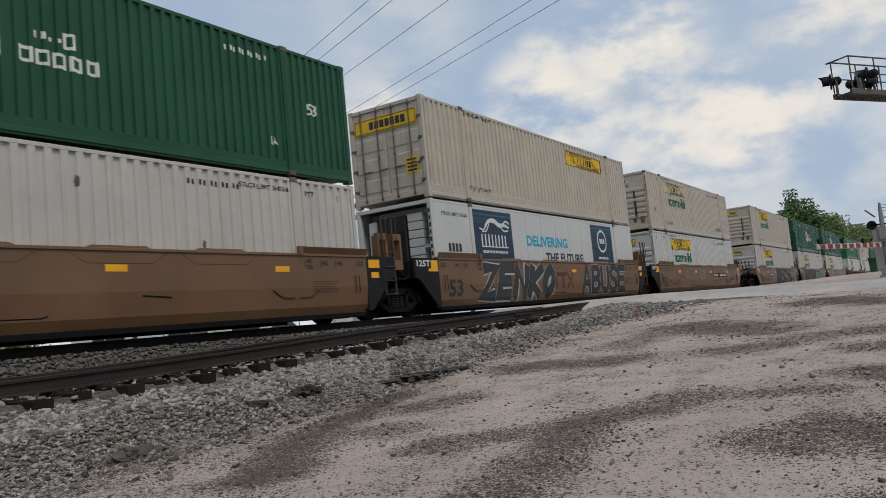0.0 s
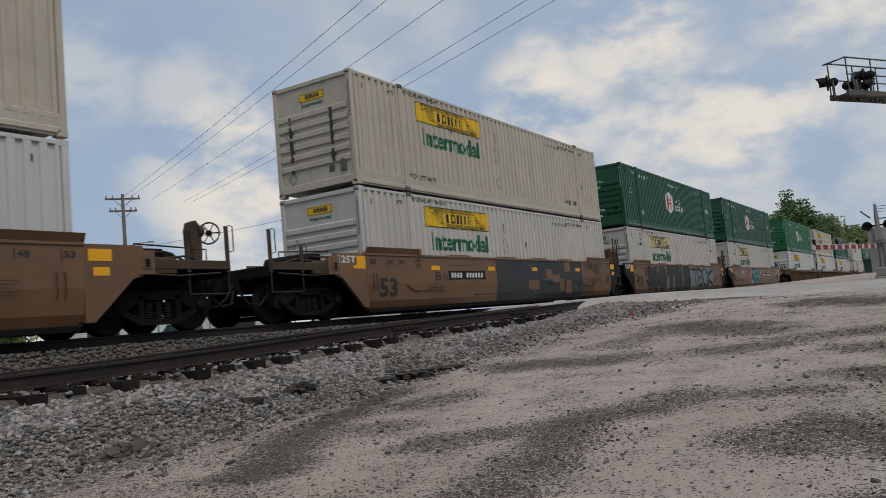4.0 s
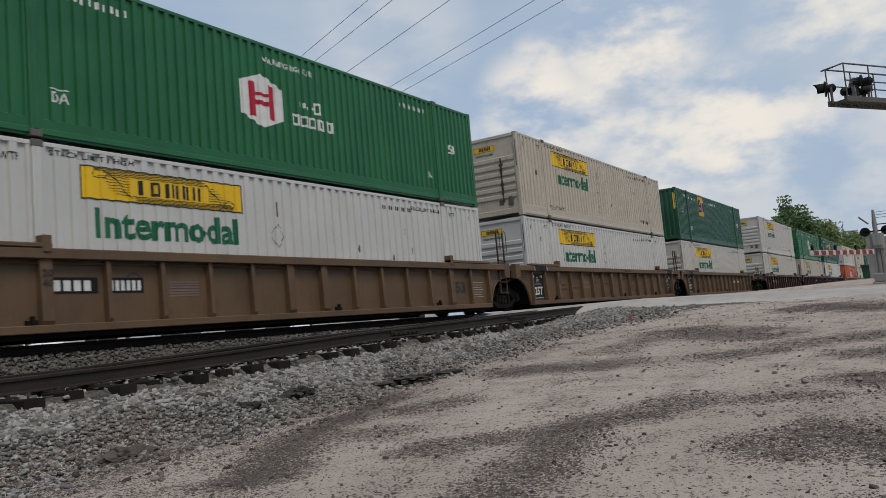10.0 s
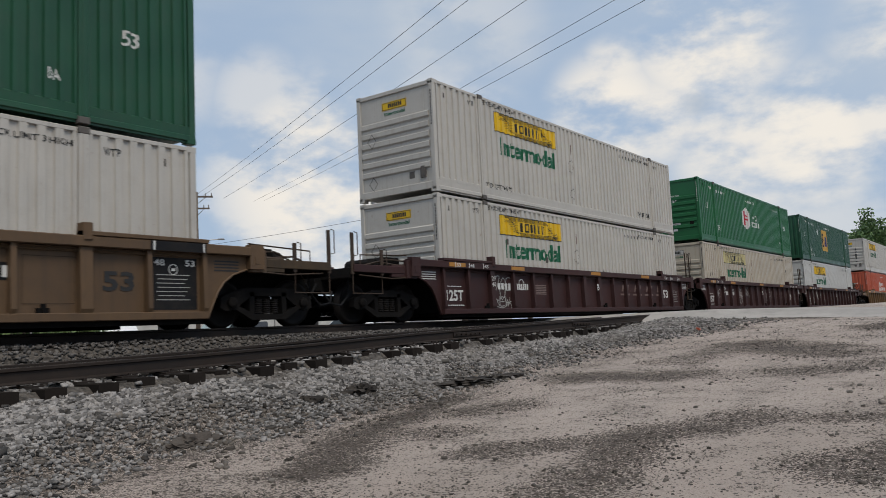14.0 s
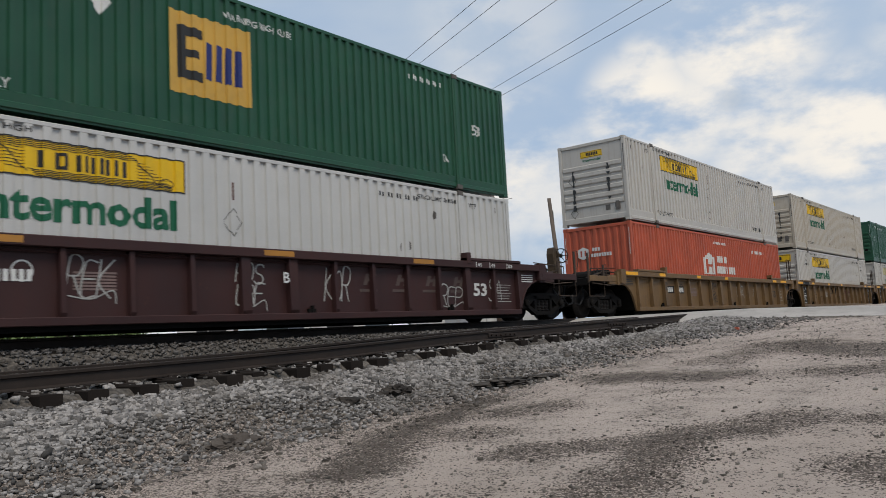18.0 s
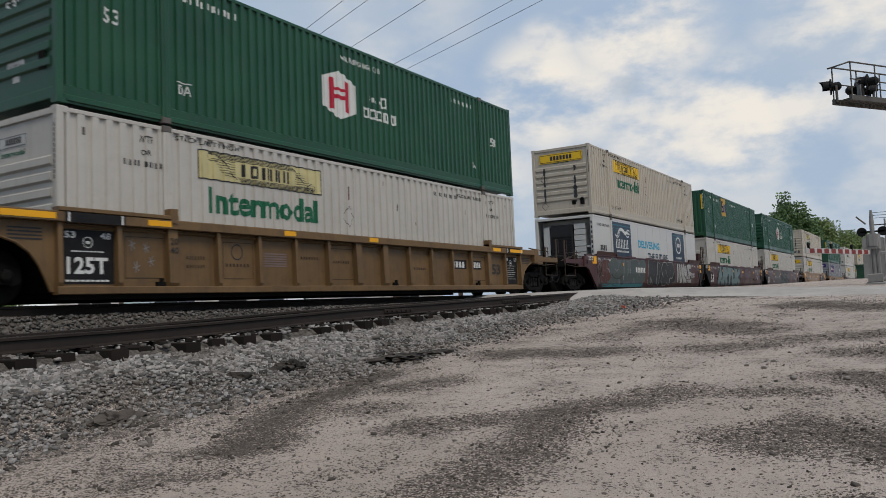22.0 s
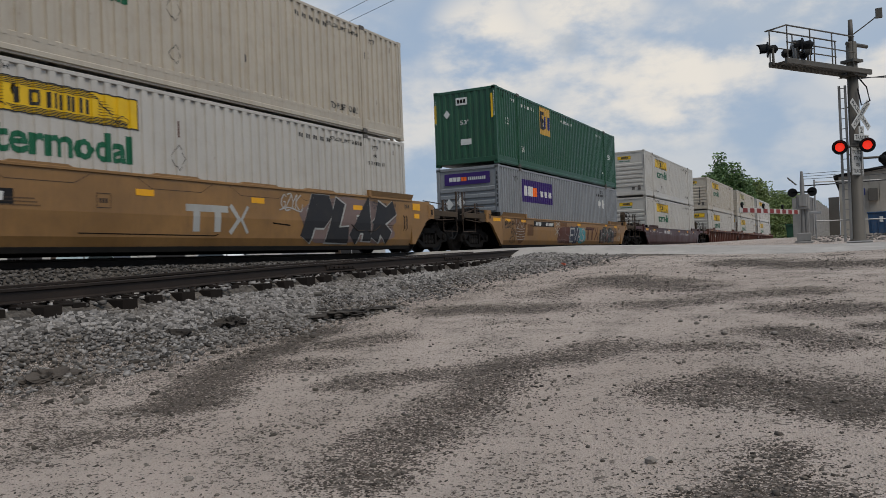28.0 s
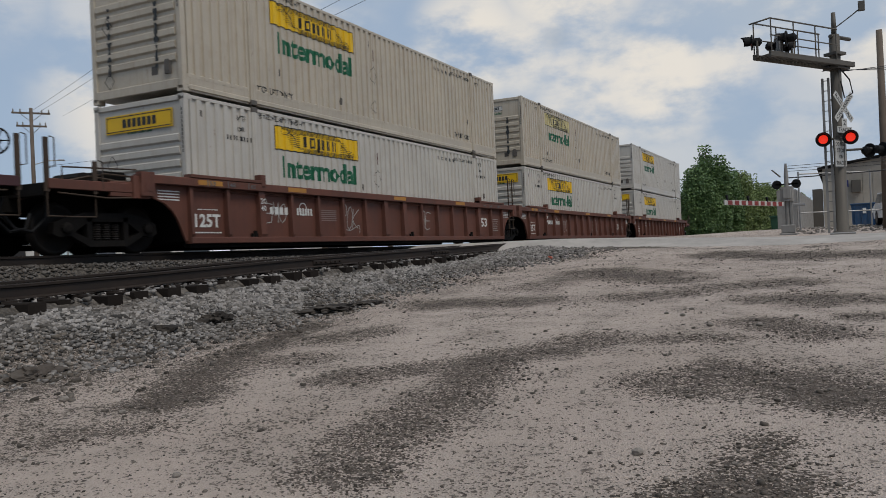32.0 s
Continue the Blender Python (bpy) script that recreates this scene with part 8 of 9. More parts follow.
            piece(car, "nine_back", "S", 0.0, 1.5, 0.3, 1.35, 0.34, SPRAY_RED, SPRAY_SILVER, 0.02, slant=0.3)
            mark(car, "spray_cloud", "o15", [rect(0.6, 5.8, 0.2, 0.34)], SPRAY_TEAL, fold="plate", lift=0.010)
            mark(car, "graffiti_lettering", "o15", scrawl(-0.2, 1.0, 0.3, 1.3, 3, 0.03, 12) + scrawl(1.0, 2.2, 0.3, 1.3, 2, 0.025, 16), SPRAY_GREY, fold="plate", lift=0.012)
            mark(car, "plate_lettering", "w", bars(4.75, 6.15, 0.85, 1.08, 6, 0.35), CHALK, fold="plate", lift=0.014)
            piece(car, "ten", "RISP", 6.6, 10.9, 0.24, 1.44, 0.38, SPRAY_COAL, SPRAY_LIGHT, 0.04, SPRAY_BLACK, slant=0.2, gap=0.0)
            piece(car, "eleven", "IUONE", 11.4, 14.4, 0.34, 1.44, 0.23, SPRAY_LIGHT, SPRAY_BLACK, 0.05, gap=0.0)
        elif n == 16:
            mark(car, "spray_cloud", "u16", blob(1.5, 9.0, 0.3, 1.46, 24), SPRAY_RED, fold="plate", lift=0.002)
            piece(car, "twelve", "ARTUK", 1.9, 8.4, 0.20, 1.46, 0.46, SPRAY_SKY, SPRAY_BLACK, 0.05, SPRAY_COAL, slant=0.1, gap=-0.04)
            mark(car, "tag_lettering", "t16", hand("NAPKIN", 11.6, 12.3, 1.12, 1.26, 0.022, 1) + hand("GYK", 11.75, 12.15, 0.9, 1.05, 0.022, 2) + hand("AERBO", 14.6, 15.3, 1.05, 1.2, 0.016, 3), SPRAY_LIGHT, fold="plate", lift=0.007)
            ring = lambda r: band(curve([(12.9 + r * math.cos(0.524 * k), 0.86 + r * math.sin(0.524 * k)) for k in range(13)]), 0.03)
            mark(car, "round_emblem", "t16", ring(0.42) + ring(0.33) + [rect(12.86, 12.94, 0.56, 1.16), rect(12.6, 13.2, 0.83, 0.89)], SPRAY_GOLD, fold="plate", lift=0.006, label="faded gold round emblem")
        elif n == 17:
            mark(car, "spray_cloud", "u17", blob(3.4, 6.2, 0.3, 1.4, 25), SPRAY_GREY, fold="plate", lift=0.003)
            piece(car, "fourteen", "INSANE", 6.0, 10.2, 0.24, 1.42, 0.16, SPRAY_MOSS, SPRAY_SKY, 0.06, slant=0.3, gap=0.0)
            mark(car, "graffiti_lettering", "u17", hand("RESO", 10.5, 12.6, 0.5, 1.25, 0.05, 6) + hand("INS", 3.6, 6.0, 0.4, 1.25, 0.07, 7), SPRAY_HAZE, fold="plate", lift=0.007)
        elif n == 18:
            piece(car, "fifteen", "PLAK", 11.2, 15.2, 0.22, 1.44, 0.42, SPRAY_BLACK, SPRAY_LIGHT, 0.045, SPRAY_HAZE, slant=0.3, gap=0.0)
            logo_blocks(car, "w18", 7.4, 9.2, 0.48, 1.02, SPRAY_LIGHT)
            mark(car, "tag_lettering", "t18", scrawl(10.3, 11.0, 1.05, 1.35, 4, 0.03, 17), SPRAY_LIGHT, fold="plate", lift=0.007)
        elif n == 19:
            mark(car, "tag_lettering", "t19", hand("EUKNS", 0.2, 1.0, 0.82, 1.08, 0.028, 13) + hand("RTH", 0.75, 1.2, 0.55, 0.76, 0.028, 14) + hand("KTA", 0.65, 1.15, 0.26, 0.5, 0.028, 15), SPRAY_BLACK, fold="plate", lift=0.007)
            mark(car, "spray_cloud", "u19", [[(1.05, 1.19), (2.3, 1.19), (2.15, 0.8), (2.1, 0.4), (1.8, 0.24), (1.6, 0.24), (1.35, 0.42), (1.2, 0.85)]], RUST_RUN, fold="plate", lift=0.003)
            mark(car, "graffiti_lettering", "u19", [q for k in range(5) for q in band(curve([(1.25, 0.82 - 0.1 * k), (1.65, 0.79 - 0.1 * k), (2.1, 0.82 - 0.1 * k)]), 0.018)] + hand("W", 1.25, 2.1, 0.86, 1.15, 0.018, 3), SPRAY_LIGHT, fold="plate", lift=0.006)
            for k, (a, b, c, d) in enumerate(((5.75, 6.25, 1.0, 1.18), (5.6, 6.2, 0.6, 0.9))):
                mark(car, "spray_star", k, band([(a, c), (b, d)], 0.03) + band([(a, d), (b, c)], 0.03) + band([((a + b) / 2, c - 0.05), ((a + b) / 2, d + 0.05)], 0.03), SPRAY_LIGHT, fold="plate", lift=0.006)
            mark(car, "spray_cloud", "v19", blob(5.9, 8.2, 0.22, 1.0, 8), SPRAY_RED, fold="plate", lift=0.003)
            mark(car, "graffiti_lettering", "v19", band(curve([(6.9, 1.15), (7.0, 0.7), (7.6, 0.62), (7.7, 1.0), (8.3, 0.95)]), 0.03) + hand("WESTERN", 6.0, 7.2, 0.26, 0.4, 0.018, 4), SPRAY_HAZE, fold="plate", lift=0.006)
            mark(car, "spray_cloud", "x19", blob(7.5, 9.0, 0.22, 1.05, 9), SPRAY_NAVY, fold="plate", lift=0.004)
            mark(car, "spray_cloud", "w19", blob(8.6, 9.95, 0.22, 1.0, 12), SPRAY_TEAL, fold="plate", lift=0.003)
            piece(car, "seventeen", "EVAS", 7.6, 9.75, 0.28, 0.98, 0.07, SPRAY_LIGHT, SPRAY_NAVY, 0.012, slant=0.1)
            logo_blocks(car, "r19", 10.0, 12.0, 0.42, 1.02, SPRAY_RED)
            spray = random.Random(77)
            tones = (SPRAY_BLACK, SPRAY_HAZE, SPRAY_BLACK, SPRAY_SEA, SPRAY_HAZE, SPRAY_SKY, SPRAY_RED)
            for k in range(10):
                a = 12.2 + 0.25 * k
                crest = 0.95 + 0.05 * (k % 4)
                mark(car, "spray_cloud", ("y19", k), blob(a, a + 0.5, 0.24 + 0.04 * (k % 3), crest, 30 + k), (SPRAY_MOSS, SPRAY_HAZE, SPRAY_COAL, SPRAY_SEA)[k % 4], fold="plate", lift=0.003 + 0.0005 * k)
            for k, tone in enumerate(tones + (SPRAY_LIGHT, SPRAY_HAZE, SPRAY_BLACK)):
                strokes = []
                for i in range(9):
                    a = 12.25 + 2.45 * (i + spray.random()) / 9
                    b, r = spray.uniform(0.36, 0.95), spray.uniform(0.07, 0.19)
                    t0 = spray.uniform(0, 6.28)
                    strokes += band(curve([(a + r * math.cos(t0 + 0.8 * q), b + 0.8 * r * math.sin(t0 + 0.8 * q)) for q in range(spray.randint(3, 5))]), spray.uniform(0.025, 0.07), True)
                mark(car, "graffiti_lettering", ("y19", k), strokes, tone, fold="plate", lift=0.011 + 0.0012 * k)
            mark(car, "number", "r19", word("53", 14.93, 15.3, 0.6, 0.95), SPRAY_BLACK, fold="plate", lift=0.026)
            mark(car, "tag_lettering", "u19", hand("SEN", 15.7, 16.1, 0.78, 0.98, 0.02, 5) + hand("BEAR", 15.6, 16.15, 0.42, 0.62, 0.02, 8), SPRAY_LIGHT, fold="plate", lift=0.006)
        lower, upper = load(low, n, False), load(top, n + 40, True)
        if n == 4:
            for i in range(24):
                y = 0.35 + i * 0.64
                if min(abs(y + 0.16 - p) for p in POSTS) > 0.3:
                    part("reflector_strip", cached("reflector_strip", lambda: Mesh().box(WIDE + 0.005, WIDE + 0.009, 0, 0.32, 0.10, 0.13).data("reflector_strip", SPRAY_LIGHT)), upper, "pale reflector strip", at=(0, y, 0))
        MOVERS.append((car, q, 0.0))
        MOVERS.append((lower, q, 0.305))
        MOVERS.append((upper, q, 3.243))


# ---- beyond the tracks and the road ----
def leaf_clumps(name, centre, radii, n, size, mat, seed, parent, trunk_gap=0.35):
    """A crown of many small leaf quads, gathered in uneven clumps."""
    rng = np.random.default_rng(seed)
    k = max(60, n // 260)
    d = rng.normal(size=(k, 3))
    d /= np.linalg.norm(d, axis=1)[:, None]
    cl = d * rng.uniform(0.45, 0.88, (k, 1)) ** 0.6 * np.array(radii) + np.array(centre)
    which = rng.integers(0, k, n)
    spread = np.array(radii) * rng.uniform(0.16, 0.34, (k, 1))[which]
    p = cl[which] + np.clip(rng.normal(size=(n, 3)), -1.35, 1.35) * spread * 0.75
    a = rng.normal(size=(n, 3))
    a /= np.linalg.norm(a, axis=1)[:, None]
    b = np.cross(a, rng.normal(size=(n, 3)))
    b /= np.linalg.norm(b, axis=1)[:, None]
    s = size * rng.uniform(0.6, 1.4, (n, 1))
    v = np.stack([p - a * s - b * s * 0.6, p + a * s * 0.2 - b * s, p + a * s + b * s * 0.5, p - a * s * 0.3 + b * s], 1).reshape(-1, 3)
    me = bpy.data.meshes.new(name)
    me.vertices.add(4 * n)
    me.vertices.foreach_set("co", v.reshape(-1))
    me.loops.add(4 * n)
    me.loops.foreach_set("vertex_index", np.arange(4 * n))
    me.polygons.add(n)
    me.polygons.foreach_set("loop_start", np.arange(n) * 4)
    me.update()
    me.materials.append(mat)
    return part(name, me, parent)


def leaf_material(name, dark, light):
    m = bpy.data.materials.new(name)
    m.use_nodes = True
    nt = m.node_tree
    bs = nt.nodes["Principled BSDF"]
    geo = nt.nodes.new("ShaderNodeNewGeometry")
    tc = nt.nodes.new("ShaderNodeTexCoord")
    col = mixed(nt, geo.outputs["Random Per Island"], dark, light)
    col = mixed(nt, ramp(nt, noise_of(nt, tc.outputs["Object"], 0.5, 3), 0.35, 0.65, 0, 0.6), col, dark)
    nt.links.new(col, bs.inputs["Base Color"])
    bs.inputs["Roughness"].default_value = 0.65
    bs.inputs["Subsurface Weight"].default_value = 0.0
    return m


def tree(x, y, z, height, radius, mat, bark, seed, label, leaves, size, low=0.25):
    rng = random.Random(seed)
    t = thing("tree", label, "tree", Matrix.Translation((x, y, z)), "trees")
    m = Mesh().tube([(0, 0, -0.2), (0.1, 0, height * 0.2), (-0.05, 0.1, height * 0.45), (0.1, 0, height * 0.75)], [radius * 0.09, radius * 0.075, radius * 0.055, radius * 0.02], 9)
    for k in range(9):
        a = rng.uniform(0, 6.28)
        h0 = height * rng.uniform(0.2, 0.6)
        r = radius * rng.uniform(0.5, 0.9)
        m.tube([(0, 0, h0), (0.5 * r * math.cos(a), 0.5 * r * math.sin(a), h0 + 0.5 * r * 0.7), (r * math.cos(a), r * math.sin(a), h0 + r)], [radius * 0.045, radius * 0.03, radius * 0.01], 6)
    m.ob("trunk", bark, t)
    mid = height * (1 + low) / 2
    leaf_clumps("crown", (0, 0, mid), (radius, radius, height * (1 - low) / 2), leaves, size, mat, seed, t)
    return t


def signal_head(parent, m4, lit=None):
    """A round flashing light with backing disc and hood."""
    disc = part("backing_disc", cached("disc", lambda: Mesh().lathe([(-0.02, 0.215), (0.012, 0.215)], "y", (0, 0, 0), 28).lathe([(0.02, 0.11), (0.2, 0.12), (0.26, 0.05)], "y", (0, 0, 0), 16).data("backing_disc", LAMPBLACK)), parent, "black backing disc", at=m4)
    part("lens", cached(("lens", lit), lambda: Mesh().lathe([(-0.045, 0.05), (-0.035, 0.105), (-0.02, 0.13)], "y", (0, 0, 0), 20).data("lens", lit or LENS_OFF)), disc, "red lens")
    hood = Mesh()
    n = 14
    v = []
    for k in range(n + 1):
        t = math.pi * (-0.12 + 1.24 * k / n)
        v += [(0.165 * math.cos(t), -0.02, 0.165 * math.sin(t)), (0.165 * math.cos(t), -0.30 + 0.10 * abs(math.cos(t)), 0.165 * math.sin(t)), (0.155 * math.cos(t), -0.30 + 0.10 * abs(math.cos(t)), 0.155 * math.sin(t)), (0.155 * math.cos(t), -0.02, 0.155 * math.sin(t))]
    hood.add(v, [(4 * i + a, 4 * i + 4 + a, 4 * i + 4 + (a + 1) % 4, 4 * i + (a + 1) % 4) for i in range(n) for a in range(4)])
    part("hood", cached("hood", lambda: hood.data("hood", LAMPBLACK)), disc)
    return disc


LENS_OFF = surface("unlit red lens", (0.09, 0.01, 0.008), 0.2, soil=0.0, bump=0.0)
LENS_ON = glowing("lit red lens", (0.8, 0.03, 0.013), 0.9)


def cantilever(name, label, base, tip, deck, top, full=True, coat=None):
    """A crossing-signal mast whose walkway reaches over the road. Heights are in metres."""
    bx, by, bz = base
    coat = coat or MAST
    t = thing(name, label, "crossing signal", Matrix.Translation(base))
    Mesh().lathe([(0.0, 0.30), (0.10, 0.26), (0.12, 0.17), (deck + 0.9, 0.145), (deck + 0.92, 0.13)], "z", (0, 0, 0), 16).ob("mast", coat, t, "grey steel mast", True)
    Mesh().lathe([(deck + 0.9, 0.075 if full else 0.13), (top, 0.06 if full else 0.12)], "z", (0, 0, 0), 10).ob("mast_top", coat, t, "", True)
    dx, dy = tip[0] - bx, tip[1] - by
    l = math.hypot(dx, dy)
    m4 = Matrix.Translation((0, 0, deck)) @ Matrix.Rotation(math.atan2(dy, dx), 4, "Z")
    arm = Mesh().box(-0.5 if full else -0.2, l, -0.30, -0.22, -0.06, 0.09, 0.01).box(-0.5 if full else -0.2, l, 0.22, 0.30, -0.06, 0.09, 0.01)
    for k in range(int(l / 0.16)):
        arm.box(0.1 + k * 0.16, 0.2 + k * 0.16, -0.22, 0.22, 0.02, 0.04)
    w = arm.ob("walkway", coat, t, "grating walkway arm", at=m4)
    Mesh().box(-0.35, 0.25, -0.24, 0.24, -0.12, -0.06, 0.01).box(-0.22, 0.22, -0.22, 0.22, 0.30, 0.38).tube([(-0.75 if full else -0.2, 0, 0.86), (0.2, 0, 0.86)], 0.06, 8).ob("bracket", coat, w)
    for k, sx in ((0, -0.28), (1, 0.28)):
        r = Mesh().tube([(0.3, sx, 0.98), (l - 0.02, sx, 0.98)], 0.022, 7).tube([(0.3, sx, 0.52), (l - 0.02, sx, 0.52)], 0.018, 7)
        for i in range(4):
            r.tube([(0.35 + i * (l - 0.4) / 3, sx, 0.05), (0.35 + i * (l - 0.4) / 3, sx, 0.98)], 0.02, 6)
        r.ob("railing", coat, w)
    Mesh().tube([(l - 0.02, -0.28, 0.98), (l + 0.22, -0.2, 0.9), (l + 0.22, 0.2, 0.9), (l - 0.02, 0.28, 0.98)], 0.022, 7).ob("end_railing", coat, w)
    for k, (along, turn, side) in enumerate(((l - 0.05, 0.75, -0.30), (l - 0.62, 0.45, 0.30), (l - 1.05, 3.95, -0.30), (l - 1.55, 4.05, -0.28))):
        Mesh().tube([(along, side * 0.6, 0.0), (along, side * 0.6, 0.46), (along, side, 0.46)], 0.035, 8).ob("lamp_bracket", coat, w)
        head_at = Matrix.Translation((along, side * 1.15, 0.46)) @ Matrix.Rotation(turn, 4, "Z")
        signal_head(w, head_at)
    Mesh().box(-0.06, 0.06, -0.05, 0.05, 0.0, 0.5, 0.01).lathe([(0.5, 0.12), (0.62, 0.1), (0.66, 0.03)], "z", (0, 0, 0), 14).ob("bell", STEEL, w, "small warning bell", at=(l - 0.75, 0, 0.05))
    if full:
        rungs = Mesh()
        for sx in (-0.37, -0.21):
            rungs.box(sx - 0.035, sx + 0.035, -0.09, 0.03, 0.05, deck - 0.35)
        for i in range(16):
            rungs.tube([(-0.37, -0.02, 0.4 + i * 0.3), (-0.21, -0.02, 0.4 + i * 0.3)], 0.012, 5)
        for z in (1.2, 2.6, 4.0):
            rungs.box(-0.22, 0.0, -0.03, 0.0, z, z + 0.04)
        rungs.ob("mast_ladder", MASTGREY, t, "narrow side ladder")
        Mesh().tube([(0.1, -0.16, deck - 0.1), (0.35, -0.25, deck - 0.5), (0.42, -0.2, deck - 0.9), (0.2, -0.16, deck - 1.0), (0.12, -0.18, deck - 0.5)], 0.022, 6).ob("cable_loop", LAMPBLACK, t, "slack black cable")
        Mesh().tube([(0.05, 0, top - 0.45), (0.5, 0, top - 0.15), (0.75, -0.05, top + 0.02)], 0.018, 6).box(0.66, 0.84, -0.1, 0.0, top - 0.08, top + 0.2, 0.02).ob("antenna", coat, t)
        Mesh().box(-0.34, 0.34, -0.34, 0.34, 0.0, 0.06, 0.02).ob("base_plate", STEEL, t)
    return t


def flat_sign(parent, name, polys, mat, m4, thick=0.006, label=""):
    m = Mesh()
    for p in polys:
        m.prism(p, "y", 0.0, thick)
    return m.ob(name, mat, parent, label, at=m4)


def sign_words(parent, polys, mat, m4):
    m = Mesh()
    for p in polys:
        m.add([(a, -0.004, b) for a, b in p], [tuple(range(len(p)))])
    return m.ob("lettering", mat, parent, at=m4)


def build_crossing():
    z = 1.262
    mast = cantilever("crossing_signal", "grey steel crossing mast with cantilever walkway and flashing red lights", (0.0, 26.5, z), (-1.80, 23.7), 5.02, 6.6)
    # two flashing lights on a crossarm
    Mesh().tube([(-0.42, -0.22, 2.83), (0.32, -0.22, 2.83)], 0.04, 8).box(-0.08, 0.08, -0.24, 0.1, 2.74, 2.92).ob("light_arm", MAST, mast)
    signal_head(mast, Matrix.Translation((-0.41, -0.30, 2.83)), LENS_ON)
    signal_head(mast, Matrix.Translation((0.31, -0.30, 2.83)), LENS_ON)
    signal_head(mast, Matrix.Translation((0.80, 0.35, 2.45)) @ Matrix.Rotation(2.4, 4, "Z"))
    signal_head(mast, Matrix.Translation((1.15, 0.30, 2.45)) @ Matrix.Rotation(2.2, 4, "Z"))
    Mesh().tube([(0, 0.1, 2.5), (1.2, 0.35, 2.5)], 0.035, 8).ob("rear_light_arm", MAST, mast)
    face = Matrix.Translation((0.17, -0.20, 3.75)) @ Matrix.Rotation(radians(56), 4, "Z")
    ref = surface("white sign sheeting", (0.42, 0.42, 0.40), 0.45, soil=0.3, spread=0.08, bump=0.0)
    for s in (1, -1):
        turn = face @ Matrix.Rotation(s * radians(45), 4, "Y") @ Matrix.Translation((0, 0.008 * s, 0))
        b = flat_sign(mast, "crossbuck_blade", [rect(-0.56, 0.56, -0.095, 0.095)], ref, turn, label="white crossbuck blade with black lettering")
        if s > 0:
            sign_words(b, word("RAILROAD", -0.50, 0.50, -0.055, 0.055), INK, Matrix.Identity(4))
        else:
            sign_words(b, word("CROSSING", -0.50, 0.50, -0.055, 0.055), INK, Matrix.Identity(4))
    low = Matrix.Translation((0.17, -0.22, 3.18)) @ Matrix.Rotation(radians(56), 4, "Z")
    p = flat_sign(mast, "track_count_sign", [rect(-0.34, 0.34, -0.2, -0.02), rect(-0.12, 0.12, -0.02, 0.22)], ref, low, label="white sign reading 2 TRACKS")
    sign_words(p, word("TRACKS", -0.30, 0.30, -0.17, -0.05) + word("2", -0.06, 0.06, 0.02, 0.19), INK, Matrix.Identity(4))
    stop = Matrix.Translation((0.04, -0.24, 2.38)) @ Matrix.Rotation(radians(60), 4, "Z")
    p = flat_sign(mast, "stop_sign_plate", [rect(-0.305, 0.305, -0.40, 0.40)], ref, stop, label="white sign reading DO NOT STOP ON TRACKS")
    sign_words(p, word("DO NOT", -0.25, 0.25, 0.22, 0.34) + word("STOP", -0.2, 0.2, 0.03, 0.15) + word("ON", -0.1, 0.1, -0.15, -0.04) + word("TRACKS", -0.25, 0.25, -0.34, -0.22) + outline(-0.295, 0.295, -0.39, 0.39, 0.012), INK, Matrix.Identity(4))
    # gate across the road
    gx, gy, gz = -1.85, 33.0, 1.30
    gate = thing("crossing_gate", "lowered red and white striped gate arm on a grey mechanism", "crossing gate", Matrix.Translation((gx, gy, gz)))
    Mesh().box(-0.3, 0.3, -0.3, 0.3, 0.0, 0.1, 0.02).lathe([(0.1, 0.09), (2.3, 0.08), (2.75, 0.04)], "z", (0, 0, 0), 12).box(-0.2, -0.12, -0.08, 0.08, 0.1, 1.4).box(0.11, 0.2, -0.1, 0.1, 0.1, 1.4, 0.015).ob("gate_post", MASTGREY, gate)
    Mesh().box(-0.24, 0.24, -0.16, 0.16, 0.1, 0.42, 0.03).ob("foot_housing", MASTGREY, gate)
    Mesh().box(-0.22, 0.24, -0.2, 0.2, 1.32, 1.86, 0.05).box(-0.14, 0.16, -0.23, -0.19, 1.42, 1.76, 0.02).ob("gate_motor", MASTGREY, gate, "grey motor housing")
    Mesh().box(-0.46, -0.22, -0.06, 0.06, 1.16, 1.3, 0.02).box(0.22, 0.62, -0.05, 0.05, 1.1, 1.22, 0.02).ob("counterweight", STEEL, gate, "steel counterweight arm")
    Mesh().box(-0.4, 0.4, -0.04, 0.04, 1.93, 1.99).lathe([(-0.04, 0.17), (0.04, 0.17)], "y", (-0.34, 0, 1.96), 16).lathe([(-0.04, 0.17), (0.04, 0.17)], "y", (0.34, 0, 1.96), 16).ob("light_arm", LAMPBLACK, gate)
    Mesh().tube([(-0.2, 0, 2.25), (-0.5, 0.1, 2.55)], 0.03, 6).ob("wire_arm", MAST, gate)
    ang = math.atan2(28.0 - gy, -3.5 - gx)
    length = math.hypot(28.0 - gy, -3.5 - gx)
    rotm = Matrix.Translation((0, 0, 1.20)) @ Matrix.Rotation(ang, 4, "Z")
    red = surface("red reflective sheeting", (0.20, 0.022, 0.02), 0.5, soil=0.3, bump=0.0)
    Mesh().box(0.4, length, -0.02, 0.02, -0.085, 0.085, 0.008).ob("gate_arm", ref, gate, "white gate arm", at=rotm)
    for k in range(9):
        a = 0.55 + (length - 0.6) * k / 9
        part("gate_stripe", cached("gate_stripe", lambda: Mesh().box(0, 0.33, -0.024, 0.024, -0.075, 0.075).data("gate_stripe", red)), gate, "red reflective stripe", at=rotm @ Matrix.Translation((a, 0, 0)))
